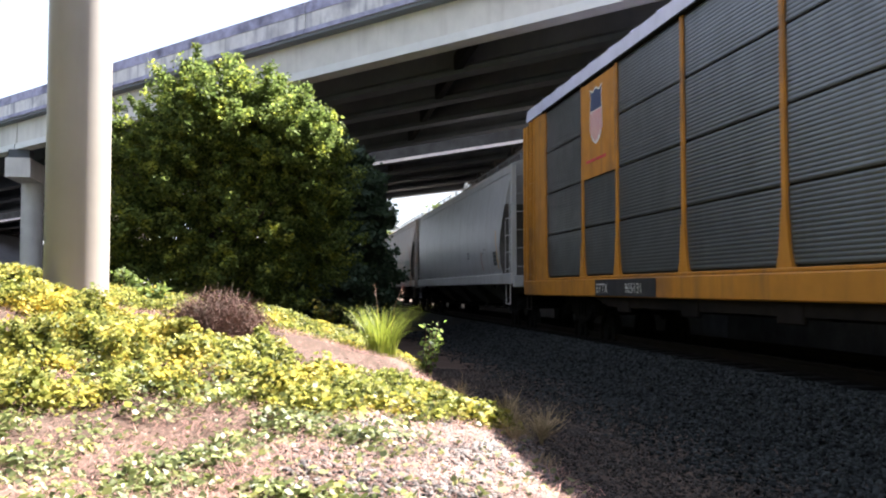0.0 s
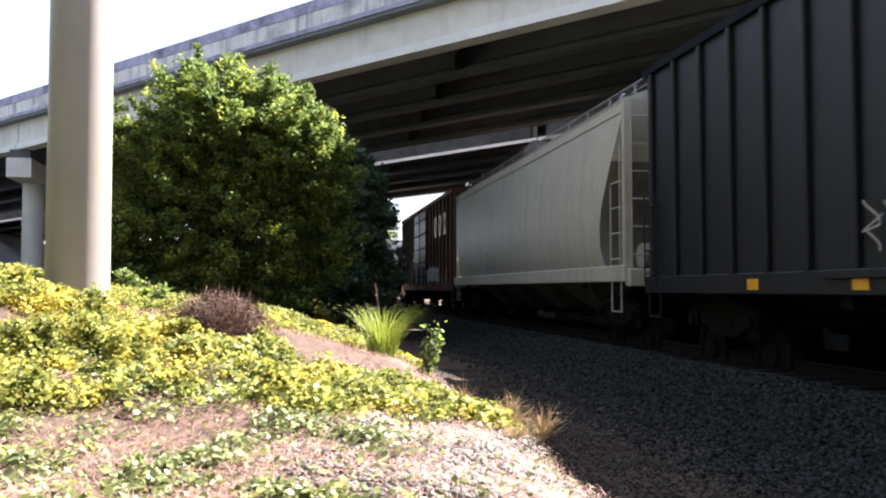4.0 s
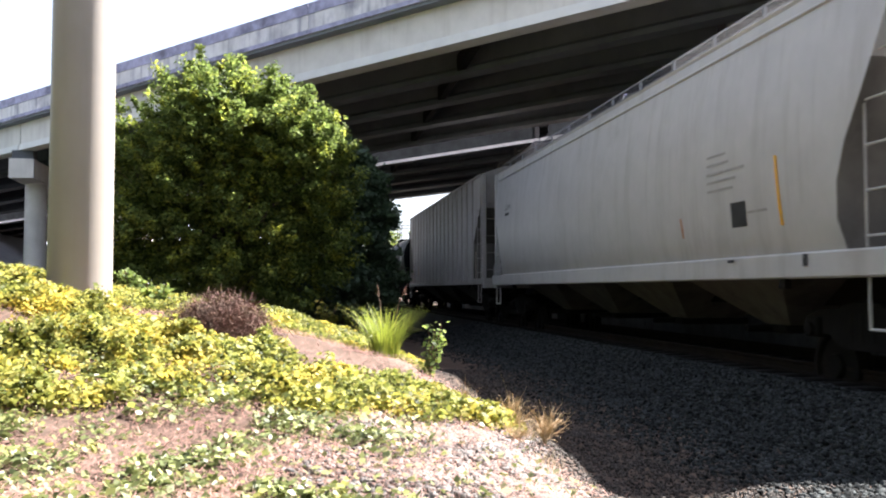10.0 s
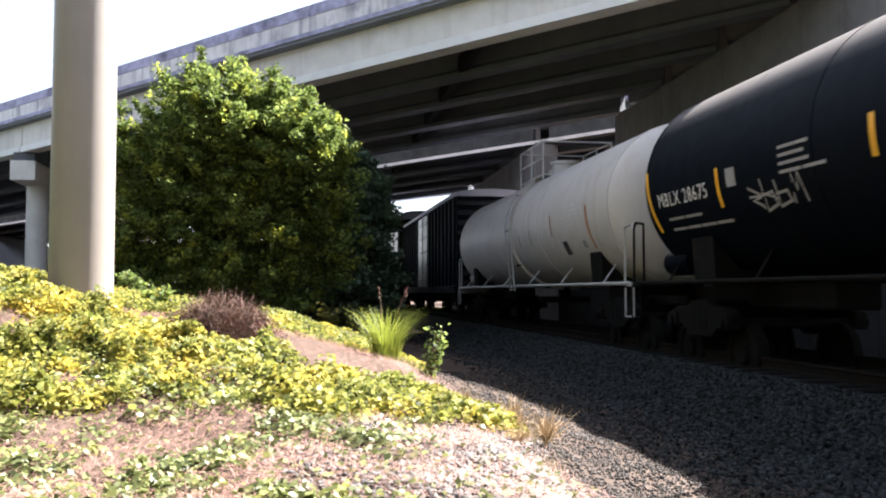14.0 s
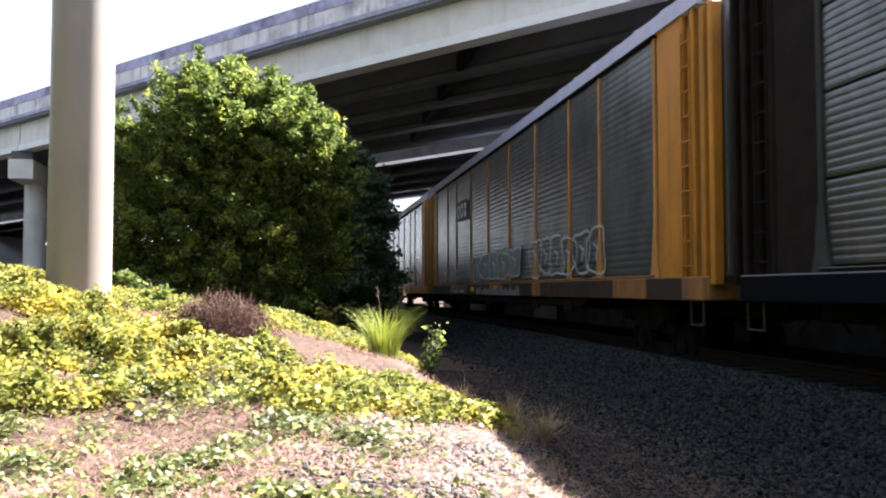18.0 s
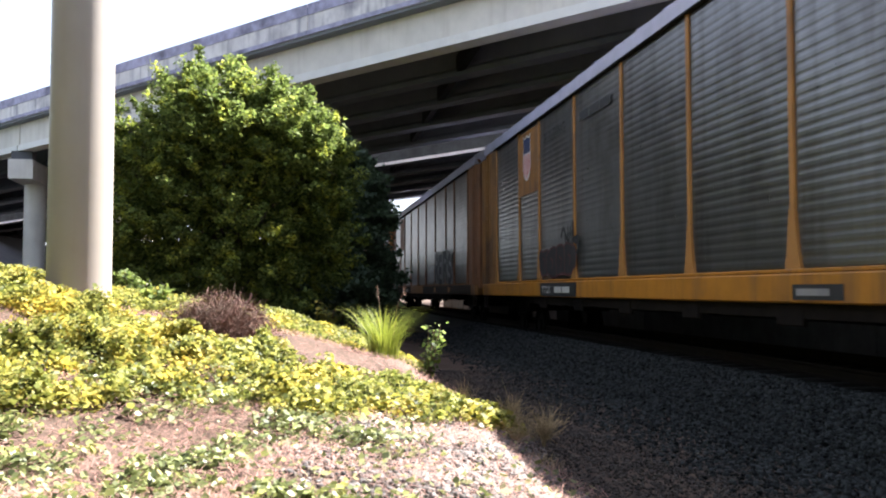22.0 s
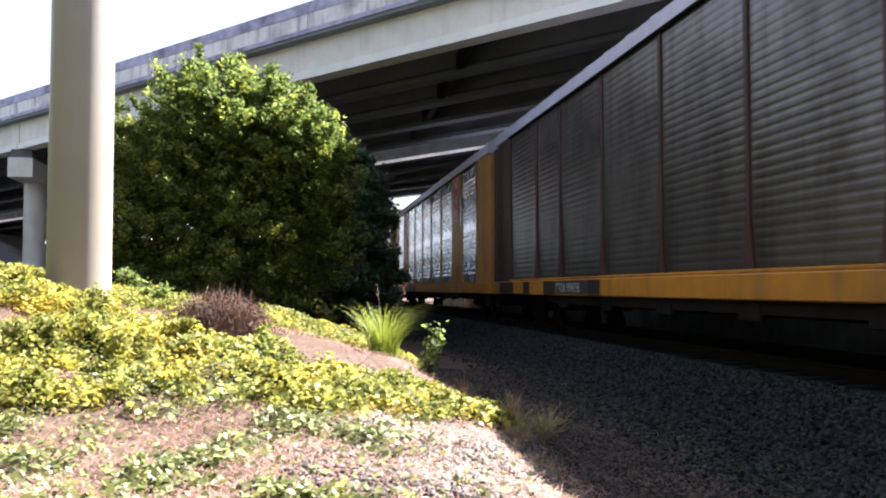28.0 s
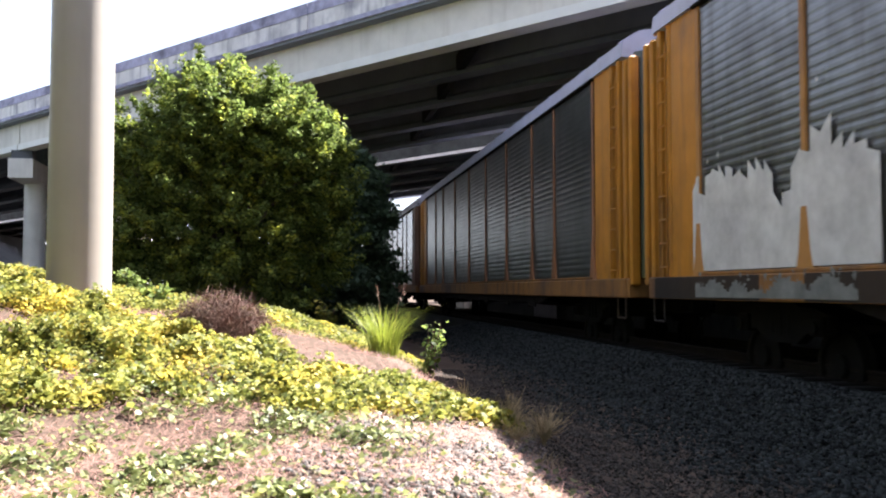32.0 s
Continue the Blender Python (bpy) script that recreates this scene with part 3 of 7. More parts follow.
        for k in range(4 if px < 0 else 0):
            yy = y0 + 2.2 + (y1 - y0 - 4.4) * k / 3
            zz = float(gz(px, yy)) - 0.5
            part("column", Geo().tube((px, yy, zz), (px, yy, np.interp(yy, (y0, y1), (cap_z[0][1], cap_z[1][1])) - 0.8), 0.46, 28), M["concrete"], b, "round concrete column", smooth=40)
    return b


bridge("near_bridge", 19.29, "weathered concrete girder highway bridge crossing over the railway", (-11.69, 12.0))
bridge("far_bridge", 33.3, "second concrete girder highway bridge parallel to the first", (-12.6, 10.4))

crash = thing("crash_wall", "low concrete wall along the pier columns, coloured dark for shade", "wall", kind="structure")
for i in range(10):
    part("wall_panel", Geo().box(11.35, 11.7, 10 + 6 * i + 0.01, 16 + 6 * i - 0.01, -0.75, 1.7, 0.03), M["shade_dark"], crash)
slope = Geo().extrude([(-15.5, 0.2), (-24, 5.4), (-40, 5.4), (-40, -1), (-15.5, -1)], 30, 110)
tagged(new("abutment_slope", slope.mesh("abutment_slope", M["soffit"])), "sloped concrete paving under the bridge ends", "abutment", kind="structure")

# ---- tall pole ----
px, py = -3.06, 13.0
pole = thing("utility_pole", "tall round tan-painted steel pole standing in weeds", "pole", at=pose(px, py, float(gz(px, py)) - 0.1))
part("shaft", Geo().tube((0, 0, 0), (0, 0, 16), 0.43, 56, 0.405), M["pole"], pole, smooth=40)
part("base_collar", Geo().tube((0, 0, 0), (0, 0, 0.12), 0.455, 40), M["pole"], pole, smooth=40)


# ---- trees ----
def tree(name, label, x, y, base, lobes, n_leaf, leaf, material, trunk_h, seed, size=0.085, dense=60, fuzz=0.15, tuft=0):
    rg = np.random.default_rng(seed)
    t = thing(name, label, "tree", at=pose(x, y, base))
    g = Geo()
    g.tube((0, 0, -0.3), (0.1, 0.05, trunk_h), 0.17, 10, 0.11)
    for cx, cy, cz, r in lobes:
        p = [Vector((0.1, 0.05, trunk_h * 0.8)), Vector((cx * 0.5, cy * 0.5, trunk_h + (cz - trunk_h) * 0.55)), Vector((cx, cy, cz))]
        g.tube(p[0], p[1], 0.075, 7, 0.05)
        g.tube(p[1], p[2], 0.05, 7, 0.02)
        for k in range(7):
            d = Vector(rg.normal(size=3))
            d.normalize()
            g.tube(p[2], p[2] + d * r * 0.8, 0.02, 5, 0.006)
    part("trunk", g, M["bark"], t, smooth=60)
    pts = []
    total = sum(r ** 2 for *_, r in lobes)
    for cx, cy, cz, r in lobes:
        k = int(n_leaf * r * r / total)
        if tuft:
            inner = k * 2 // 5
            k -= inner
            e = rg.normal(size=(inner, 3))
            e /= np.linalg.norm(e, axis=1)[:, None]
            pts.append(np.array([cx, cy, cz]) + e * r * 0.78 * rg.uniform(0.2, 1.0, size=(inner, 1)))
            # sprays with their leaves spread over their upper sides
            n_sp = max(8, int(tuft * r * r))
            d = rg.normal(size=(n_sp, 3))
            d /= np.linalg.norm(d, axis=1)[:, None]
            sp = np.array([cx, cy, cz]) + d * (r * rg.uniform(0.6, 1.25, size=(n_sp, 1)))
            rad = rg.uniform(0.07, 0.24, size=n_sp)
            which = rg.integers(0, n_sp, k)
            e = rg.normal(size=(k, 3))
            e[:, 2] += 0.2
            e /= np.linalg.norm(e, axis=1)[:, None]
            e = e * (rad[which, None] * rg.uniform(0.35, 1.1, size=(k, 1))) * np.array([1.05, 1.05, 0.85])
            pts.append(sp[which] + e + (0.26 * d[which] + np.array([0, 0, 0.08])) * rg.uniform(0, 1, size=(k, 1)))
            continue
        n_cl = max(14, int(dense * r * r))
        d = rg.normal(size=(n_cl, 3))
        d /= np.linalg.norm(d, axis=1)[:, None]
        cl = np.array([cx, cy, cz]) + d * (r * rg.uniform(0.45, 1.0, size=(n_cl, 1))) * np.array([1, 1, 0.9])
        which = rg.integers(0, n_cl, k)
        off = rg.normal(0, fuzz * r ** 0.5, size=(k, 3)) * np.array([1, 1, 0.6])
        # twigs that stand out of the outline
        tips = rg.uniform(size=(n_cl, 1)) < 0.3
        cl = cl + tips * d * r * rg.uniform(0.05, 0.28, size=(n_cl, 1)) + tips * np.array([0, 0, 0.1 * r])
        pts.append(cl[which] + off)
    pts = np.concatenate(pts)
    pts = pts[pts[:, 2] > -0.05 - base + float(gz(x, y))]
    part("crown", raw_mesh("crown", leaves(pts, size, rg, 0.25, 1.6), 4, leaf), None, t, material)
    return t


tx, ty = -1.86, 20.3
lobes = [(0, 0, 3.6, 1.15), (-0.9, 0.2, 3.3, 1.0), (0.85, 0, 3.35, 1.05), (0.2, -0.3, 4.05, 0.72), (-0.6, 0, 4.1, 0.7), (-1.3, 0, 2.4, 0.95), (1.35, 0.1, 2.6, 0.95), (0, 0.2, 2.3, 1.35), (-0.9, 0, 1.2, 1.15),
         (0.9, 0, 1.2, 1.2), (0, 0, 0.7, 1.1), (1.95, 0, 2.6, 0.6), (1.5, 0, 3.1, 0.75), (1.3, 0, 3.85, 0.65), (1.85, 0, 3.35, 0.55), (0.75, -0.2, 4.15, 0.7), (-1.75, 0.2, 3.1, 0.5), (1.75, 0.2, 1.6, 0.9), (-1.7, 0, 1.3, 0.7), (1.75, 0, 3.2, 0.5), (0.9, 0, 4.2, 0.5), (1.9, -0.6, 3.0, 0.55), (1.45, -0.7, 3.5, 0.6)]
tree("leafy_tree", "dense round-crowned green tree branching from the ground", tx, ty, 0.17, [tuple(1.175 * k for k in q) for q in lobes], 230000, M["tree_leaf"],
     "small glossy green leaves", 1.3, 11, 0.058, tuft=62)
tx, ty = 1.04, 24.8
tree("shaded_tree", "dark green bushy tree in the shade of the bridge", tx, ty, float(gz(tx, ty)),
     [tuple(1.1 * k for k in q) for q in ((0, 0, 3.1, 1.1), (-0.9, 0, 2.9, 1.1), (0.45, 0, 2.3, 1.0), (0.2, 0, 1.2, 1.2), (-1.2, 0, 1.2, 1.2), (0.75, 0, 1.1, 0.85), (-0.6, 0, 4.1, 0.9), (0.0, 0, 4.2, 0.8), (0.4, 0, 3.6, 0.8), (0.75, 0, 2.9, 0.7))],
     64000, M["dark_leaf"], "green leaves, coloured dark for the bridge's shade", 1.2, 12, 0.1)
for i, (tx, ty, s) in enumerate(((15.5, 92, 1.9), (21, 98, 2.3), (27, 96, 2.0), (11.0, 118, 1.7))):
    tree("distant_tree", "far leafy green tree beyond the bridges", tx, ty, float(gz(tx, ty)),
         [(0, 0, 4.2 * s, 1.5 * s), (-1.2 * s, 0, 3.2 * s, 1.2 * s), (1.2 * s, 0, 3.3 * s, 1.2 * s), (0, 0, 2.4 * s, 1.5 * s)], 5000, M["tree_leaf"], "green leaves", 2.0 * s, 20 + i, 0.3)


# ---- unseen wooded bank added beside and behind the camera to block sky light ----
rw = np.random.default_rng(77)
line = np.array([(-19.0, 44.0), (-17.0, 20.0), (-15.0, 0.0), (-9.0, -13.0), (6.0, -19.0), (34.0, -22.0)])
seg = np.concatenate([[0], np.cumsum(np.linalg.norm(np.diff(line, axis=0), axis=1))])
u = np.linspace(0, seg[-1], 120)
wx, wy = np.interp(u, seg, line[:, 0]), np.interp(u, seg, line[:, 1])
rise = np.linspace(0, 1, 26)
top = np.interp(u, (0, 18, 30, 46, 62), (6.0, 6.0, 10.5, 12.0, 13.0)) + 1.2 * np.sin(u * 0.31) + 1.1 * np.sin(u * 0.83 + 1)
far = np.stack([wx + 8, wy - 14], axis=1)
far /= np.linalg.norm(far, axis=1)[:, None]
U, R = np.meshgrid(np.arange(len(u)), rise)
bulge = 1.6 * np.sin(R * 3.0) + 0.9 * np.sin(u[U] * 0.9 + 6 * R) * np.sin(R * 9) + rw.normal(0, 0.25, R.shape)
wv = np.stack([wx[U] - far[U, 0] * bulge * 0.8, wy[U] - far[U, 1] * bulge * 0.8, -1.0 + R * (top[U] + 1.0)], axis=-1)
nw = len(u)
ii, jj = np.meshgrid(np.arange(nw - 1), np.arange(len(rise) - 1))
q0 = (jj * nw + ii).ravel()
woods = thing("backdrop_woods", "unseen dark green wooded bank added to block sky light", "woods", kind="structure")
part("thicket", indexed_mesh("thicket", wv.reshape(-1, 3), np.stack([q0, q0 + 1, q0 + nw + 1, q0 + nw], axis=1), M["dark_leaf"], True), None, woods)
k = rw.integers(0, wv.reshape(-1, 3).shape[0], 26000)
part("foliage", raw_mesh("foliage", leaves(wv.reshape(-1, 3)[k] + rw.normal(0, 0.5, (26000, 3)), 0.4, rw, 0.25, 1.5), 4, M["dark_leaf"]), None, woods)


# hidden thicket behind the trees, added to keep light off the distant wagons
rh = np.random.default_rng(78)
hy = rh.uniform(27.5, 62.0, 16000)
hx = 0.098 * hy - 1.6 - np.abs(rh.normal(0, 1.0, len(hy)))
hz = gz(hx, hy) + rh.uniform(0, 1, len(hy)) ** 0.8 * (3.1 + 0.4 * np.sin(hy * 0.9) + 0.3 * np.sin(hy * 2.3))
tagged(new("track_thicket", raw_mesh("track_thicket", leaves(np.stack([hx, hy, hz], axis=1), 0.2, rh, 0.25, 1.5), 4, M["dark_leaf"])), "unseen dark green thicket added to keep light off the distant wagons", "thicket", kind="stuff")


# ---- low growth on the bank ----
def scatter(n, x0, x1, y0, y1, dens, rg):
    x, y = rg.uniform(x0, x1, n), rg.uniform(y0, y1, n)
    k = rg.uniform(size=n) < dens(x, y)
    return x[k], y[k]


def patch(x, y, s, o):
    """Soft patchiness between 0 and 1."""
    v = np.sin(x * s + o) * np.sin(y * s * 1.1 + 2 * o) + 0.6 * np.sin(2.3 * x * s - y * s + o) + 0.4 * np.sin(4.7 * y * s + 3.1 * x * s)
    return np.clip(0.5 + 0.42 * v, 0, 1)


def vine_density(x, y):
    d = y - 0.14 * x
    hole = smooth_step(-0.75, -0.35, x) * smooth_step(9.5, 9.9, y + 0.5 * smooth_step(-0.5, 0.5, x)) * (1 - smooth_step(11.6, 12.1, y))
    hole = np.maximum(hole, smooth_step(-3.2, -2.7, x) * (1 - smooth_step(-1.7, -1.3, x)) * smooth_step(10.9, 11.4, y) * (1 - smooth_step(12.9, 13.3, y)))
    band = smooth_step(6.75, 7.7, d) * (1 - hole) * (1 - smooth_step(15.0, 16.2, y))
    band = band * (1 - 0.9 * (1 - smooth_step(0.55, 0.75, np.hypot(x + 0.95, (y - 10.25) / 1.1))))
    edge = 1 - smooth_step(1.5, 1.9, x + 0.05 * (y - 9))
    return band * (0.05 + 0.95 * smooth_step(0.15, 0.65, patch(x, y, 1.6, 0.3))) * (0.12 + 0.88 * smooth_step(0.1, 0.8, patch(x, y, 6.5, 0.9))) * edge


rv = np.random.default_rng(21)
# leaves sit on many small domes, with thin cover and gaps between them
lx, ly = scatter(6500, -7.5, 2.2, 6.0, 16.5, lambda a, b: vine_density(a, b) ** 0.8, rv)
lr = rv.uniform(0.07, 0.27, len(lx)) * (0.7 + 0.5 * patch(lx, ly, 1.9, 1.9)) * (1 - 0.4 * smooth_step(-0.2, 0.4, lx) * smooth_step(7.8, 8.6, ly))
pick = rv.choice(len(lx), 330000, p=lr ** 2 / np.sum(lr ** 2))
e = rv.normal(size=(len(pick), 3))
e[:, 2] = np.abs(e[:, 2])
e /= np.linalg.norm(e, axis=1)[:, None]
e *= (lr[pick] * rv.uniform(0.75, 1.08, len(pick)))[:, None]
x1, y1 = scatter(200000, -7.5, 2.2, 6.0, 16.5, vine_density, rv)
x, y = np.concatenate([lx[pick] + 1.1 * e[:, 0], x1]), np.concatenate([ly[pick] + 1.1 * e[:, 1], y1])
# the cover heaves up in mounds, with shaded hollows between
mound = 0.26 * smooth_step(0.45, 0.95, patch(x, y, 2.9, 4.4)) * smooth_step(0.1, 0.5, vine_density(x, y)) * (1 - smooth_step(0.0, 0.9, x)) * (1 - smooth_step(10.2, 11.6, y)) * smooth_step(0.9, 1.5, np.hypot(x + 0.95, y - 10.5))
mound *= np.concatenate([np.ones(len(pick)), rv.uniform(0, 1, len(x1))])
z = gz(x, y) + mound + np.concatenate([0.9 * e[:, 2], rv.uniform(0.01, 0.09, len(x1))])
tagged(new("vine_cover", raw_mesh("vine_cover", leaves(np.stack([x, y, z], axis=1), 0.035 * rv.uniform(0.5, 1.5, (len(x), 1)), rv, 0.3, 1.35), 4, M["vine"])), "bright yellow-green creeping vines covering the bank", "vines", kind="stuff")

wx, wy = scatter(1500, -6.5, 1.5, 2.2, 8.4, lambda a, b: (1 - 0.85 * vine_density(a, b)) * smooth_step(0.45, 0.8, patch(a, b, 2.7, 1.0)) * (1 - smooth_step(0.2, 0.9, a - 0.1 * (b - 5))), rv)
wr = rv.uniform(0.04, 0.19, len(wx))
pick = rv.choice(len(wx), 19000, p=wr ** 2 / np.sum(wr ** 2))
e = rv.normal(size=(len(pick), 3))
e[:, 2] = np.abs(e[:, 2])
e /= np.linalg.norm(e, axis=1)[:, None]
e *= (wr[pick] * rv.uniform(0.5, 1.1, len(pick)))[:, None]
x2, y2 = scatter(19000, -6.5, 1.9, 2.2, 8.4, lambda a, b: (1 - 0.8 * vine_density(a, b)) * (0.15 + 0.85 * patch(a, b, 2.7, 1.0)) * np.interp(a, (0.6, 1.2), (1, 0.25)), rv)
x, y = np.concatenate([wx[pick] + 1.2 * e[:, 0], x2]), np.concatenate([wy[pick] + 1.2 * e[:, 1], y2])
z = gz(x, y) + 0.02 + np.concatenate([0.6 * e[:, 2], rv.uniform(0, 0.05, len(x2))])
tagged(new("broad_leaf_weeds", raw_mesh("broad_leaf_weeds", leaves(np.stack([x, y, z], axis=1), 0.031 * rv.uniform(0.6, 1.6, (len(x), 1)), rv, 0.4, 1.35), 4, M["broad_leaf"])), "glossy dark green broad-leaved weeds in patches", "weeds", kind="stuff")

x, y = scatter(600000, -9.0, 2.0, -3.0, 15.0, lambda a, b: (1 - 0.7 * vine_density(a, b)) * np.interp(b, (-3.0, 3.4, 8, 15), (0, 1, 0.75, 0.4)) * np.interp(a, (-9, -6), (0.1, 1)) * np.interp(a, (1.4, 1.9), (1, 0.3)) * (0.35 + 0.65 * patch(a, b, 3.1, 0.6)), rv)
k = len(x)
ang, ln = rv.uniform(0, 2 * math.pi, k), rv.uniform(0.04, 0.17, k)
p = np.stack([x, y, gz(x, y) + rv.uniform(0.003, 0.06, k)], axis=1)
d = np.stack([np.cos(ang), np.sin(ang), rv.normal(0, 0.22, k)], axis=1) * ln[:, None]
w = np.stack([-np.sin(ang), np.cos(ang), np.zeros(k)], axis=1) * rv.uniform(0.0012, 0.0036, k)[:, None]
tagged(new("dead_straw", raw_mesh("dead_straw", np.stack([p - w, p + w, p + d], axis=1).reshape(-1, 3), 3, M["straw"])), "dry pinkish-brown dead grass and straw litter", "straw", kind="stuff")


def blades(name, label, x, y, n, height, spread, width, material, seed, lean=0.5, heads=0):
    """A tuft of bent blades rising from one place."""
    rg = np.random.default_rng(seed)
    t = thing(name, label, "plant", at=pose(x, y, float(gz(x, y)) - 0.03))
    V = []
    for i in range(n):
        a = rg.uniform(0, 2 * math.pi)
        r = spread * rg.uniform(0, 1) ** 0.7
        hgt = height * rg.uniform(0.55, 1.1)
        out = lean * hgt * rg.uniform(0.2, 1.0)
        base = np.array([r * math.cos(a), r * math.sin(a), 0])
        way = np.array([math.cos(a + rg.normal(0, 0.4)), math.sin(a + rg.normal(0, 0.4)), 0])
        side = np.array([-way[1], way[0], 0]) * width * rg.uniform(0.6, 1.2)
        prev = base
        for k in range(4):
            u = (k + 1) / 4
            nxt = base + way * out * u ** 2 + np.array([0, 0, hgt * (u - 0.28 * lean * u ** 3)])
            w0, w1 = side * (1 - k / 4), side * (1 - u)
            V += [prev - w0, prev + w0, nxt + w1, nxt - w1]
            prev = nxt
    part("foliage", raw_mesh("foliage", np.array(V), 4, material), None, t)
    if heads:
        g = Geo()
        for i in range(heads):
            a = rg.uniform(0, 6.28)
            g.path([(0.1 * math.cos(a), 0.1 * math.sin(a), 0), (0.2 * math.cos(a), 0.2 * math.sin(a), height * 0.8), (0.34 * math.cos(a), 0.34 * math.sin(a), height * 1.12)], 0.003, 5)
            for k in range(8):
                q = Vector((0.3 * math.cos(a), 0.3 * math.sin(a), height * (0.95 + 0.02 * k)))
                g.tube(q, q + Vector(rg.normal(0, 0.03, 3)), 0.004, 4, 0.002)
        part("seed_stalk", g, M["straw"], t, "brown seed heads on tall stalks")
    return t


blades("grass_clump", "tall bright green grass clump with seed heads", 1.10, 11.7, 420, 0.88, 0.2, 0.0062, M["grass"], 31, 0.8, 2)
for i, (gx0, gy0, hh, nn) in enumerate(((1.86, 7.4, 0.2, 200), (1.78, 6.5, 0.13, 160))):
    blades("dry_grass_tuft", "dry golden-brown grass tuft at the edge of the ballast", gx0, gy0, nn, hh, 0.2, 0.0026, M["dry_grass"], 33 + i, 0.9)


def leafy_weed(name, label, x, y, height, n_stem, seed, size=0.09, material="vine"):
    rg = np.random.default_rng(seed)
    t = thing(name, label, "plant", at=pose(x, y, float(gz(x, y)) - 0.03))
    pts = []
    for i in range(n_stem):
        a = rg.uniform(0, 6.28)
        top = Vector((0.16 * math.cos(a), 0.16 * math.sin(a), height * rg.uniform(0.6, 1.0)))
        part("stem", Geo().tube((0, 0, 0), top, 0.007, 5, 0.003), M["twig"], t)
        for k in range(26):
            q = top * rg.uniform(0.15, 1.0)
            pts.append([q.x + rg.normal(0, 0.06), q.y + rg.normal(0, 0.06), q.z])
    part("foliage", raw_mesh("foliage", leaves(np.array(pts), size, rg, 0.3, 1.5), 4, M[material]), None, t)
    return t


def dead_weed(x, y, height, n_stem, seed):
    """A spindly dried weed: thin stems that fork into fine twigs."""
    rg = np.random.default_rng(seed)
    t = thing("dead_weed", "spindly dried golden-brown weed beside the ballast", "plant", at=pose(x, y, float(gz(x, y)) - 0.03))
    for _ in range(n_stem):
        a, lean = rg.uniform(0, 6.283), rg.uniform(0.15, 0.8)
        h = height * rg.uniform(0.55, 1.0)
        way = Vector((math.cos(a), math.sin(a), 0))
        p = [way * (lean * h * u * u) + Vector((0, 0, h * u * (1 - 0.25 * lean * u))) for u in (0, 0.35, 0.7, 1.0)]
        g = Geo()
        for q, r in zip(p, p[1:]):
            g.tube(q, r, 0.0032, 4, 0.0022, caps=False)
        for _ in range(5):
            u = rg.uniform(0.3, 1.0)
            q = way * (lean * h * u * u) + Vector((0, 0, h * u * (1 - 0.25 * lean * u)))
            g.tube(q, q + (Vector(rg.normal(0, 1, 3)) * 0.5 + way * 0.3 + Vector((0, 0, 0.5))) * 0.14, 0.002, 3, 0.0008, caps=False)
        part("stem", g, M["dry_grass"], t)
    return t


for dx, dy, dh, dn in ((1.85, 7.5, 0.3, 26), (2.02, 7.2, 0.34, 24), (2.2, 7.7, 0.26, 18), (1.95, 8.1, 0.3, 22), (1.72, 6.9, 0.14, 20), (1.65, 8.8, 0.16, 18)):
    dead_weed(dx, dy, dh, dn, int(dx * 100 + dy * 10))

leafy_weed("roadside_weed", "upright broad-leaved green weed beside the ballast", 1.66, 11.4, 0.78, 8, 41, 0.05, "tree_leaf")

# the heap of dead brush
rb = np.random.default_rng(55)
bx, by = -0.95, 10.75
heap = thing("brush_heap", "rounded heap of tangled dead brown twigs", "brush", at=pose(bx, by, float(gz(bx, by)) - 0.05))
k = 9000
dd = rb.normal(size=(k, 3))
dd /= np.linalg.norm(dd, axis=1)[:, None]
dd[:, 2] = np.abs(dd[:, 2])
c0 = dd * rb.uniform(0.5, 1.0, size=(k, 1)) * np.array([0.66, 0.5, 0.56])
way = rb.normal(size=(k, 3))
way /= np.linalg.norm(way, axis=1)[:, None]
wid = np.cross(way, rb.normal(size=(k, 3)))
wid /= np.linalg.norm(wid, axis=1)[:, None]
ln = rb.uniform(0.05, 0.2, size=(k, 1))
part("tangle", raw_mesh("tangle", np.stack([c0 - way * ln - wid * 0.003, c0 - way * ln + wid * 0.003, c0 + way * ln], axis=1).reshape(-1, 3), 3, M["twig"]), None, heap)
leafy_weed("low_shrub", "small yellow-green shrub under the tree", 0.55, 17.5, 0.75, 9, 43, 0.07)
leafy_weed("low_shrub", "green shrub beside the pole", -2.2, 14.2, 0.45, 16, 44, 0.06, "tree_leaf")
leafy_weed("low_shrub", "green shrub under the tree", -2.9, 16.0, 0.6, 18, 45, 0.06, "tree_leaf")


# ---- railway wagons: built round their own centre, rail head at z = 0, the side towards the bank at -x ----
def wheel_mesh():
    g = Geo()
    prof = [(0.08, 0.09), (0.14, 0.09), (0.16, 0.03), (0.36, 0.02), (0.38, 0.075), (0.455, 0.07), (0.46, -0.055), (0.49, -0.06), (0.49, -0.09), (0.40, -0.09), (0.37, -0.03),
            (0.16, -0.03), (0.10, -0.08)]
    g.spin(prof, 28)
    g.v = [(y, x, z) for x, y, z in g.v]
    g.f = [tuple(reversed(q)) for q in g.f]
    return g.mesh("wheel", M["black_steel"], 35)


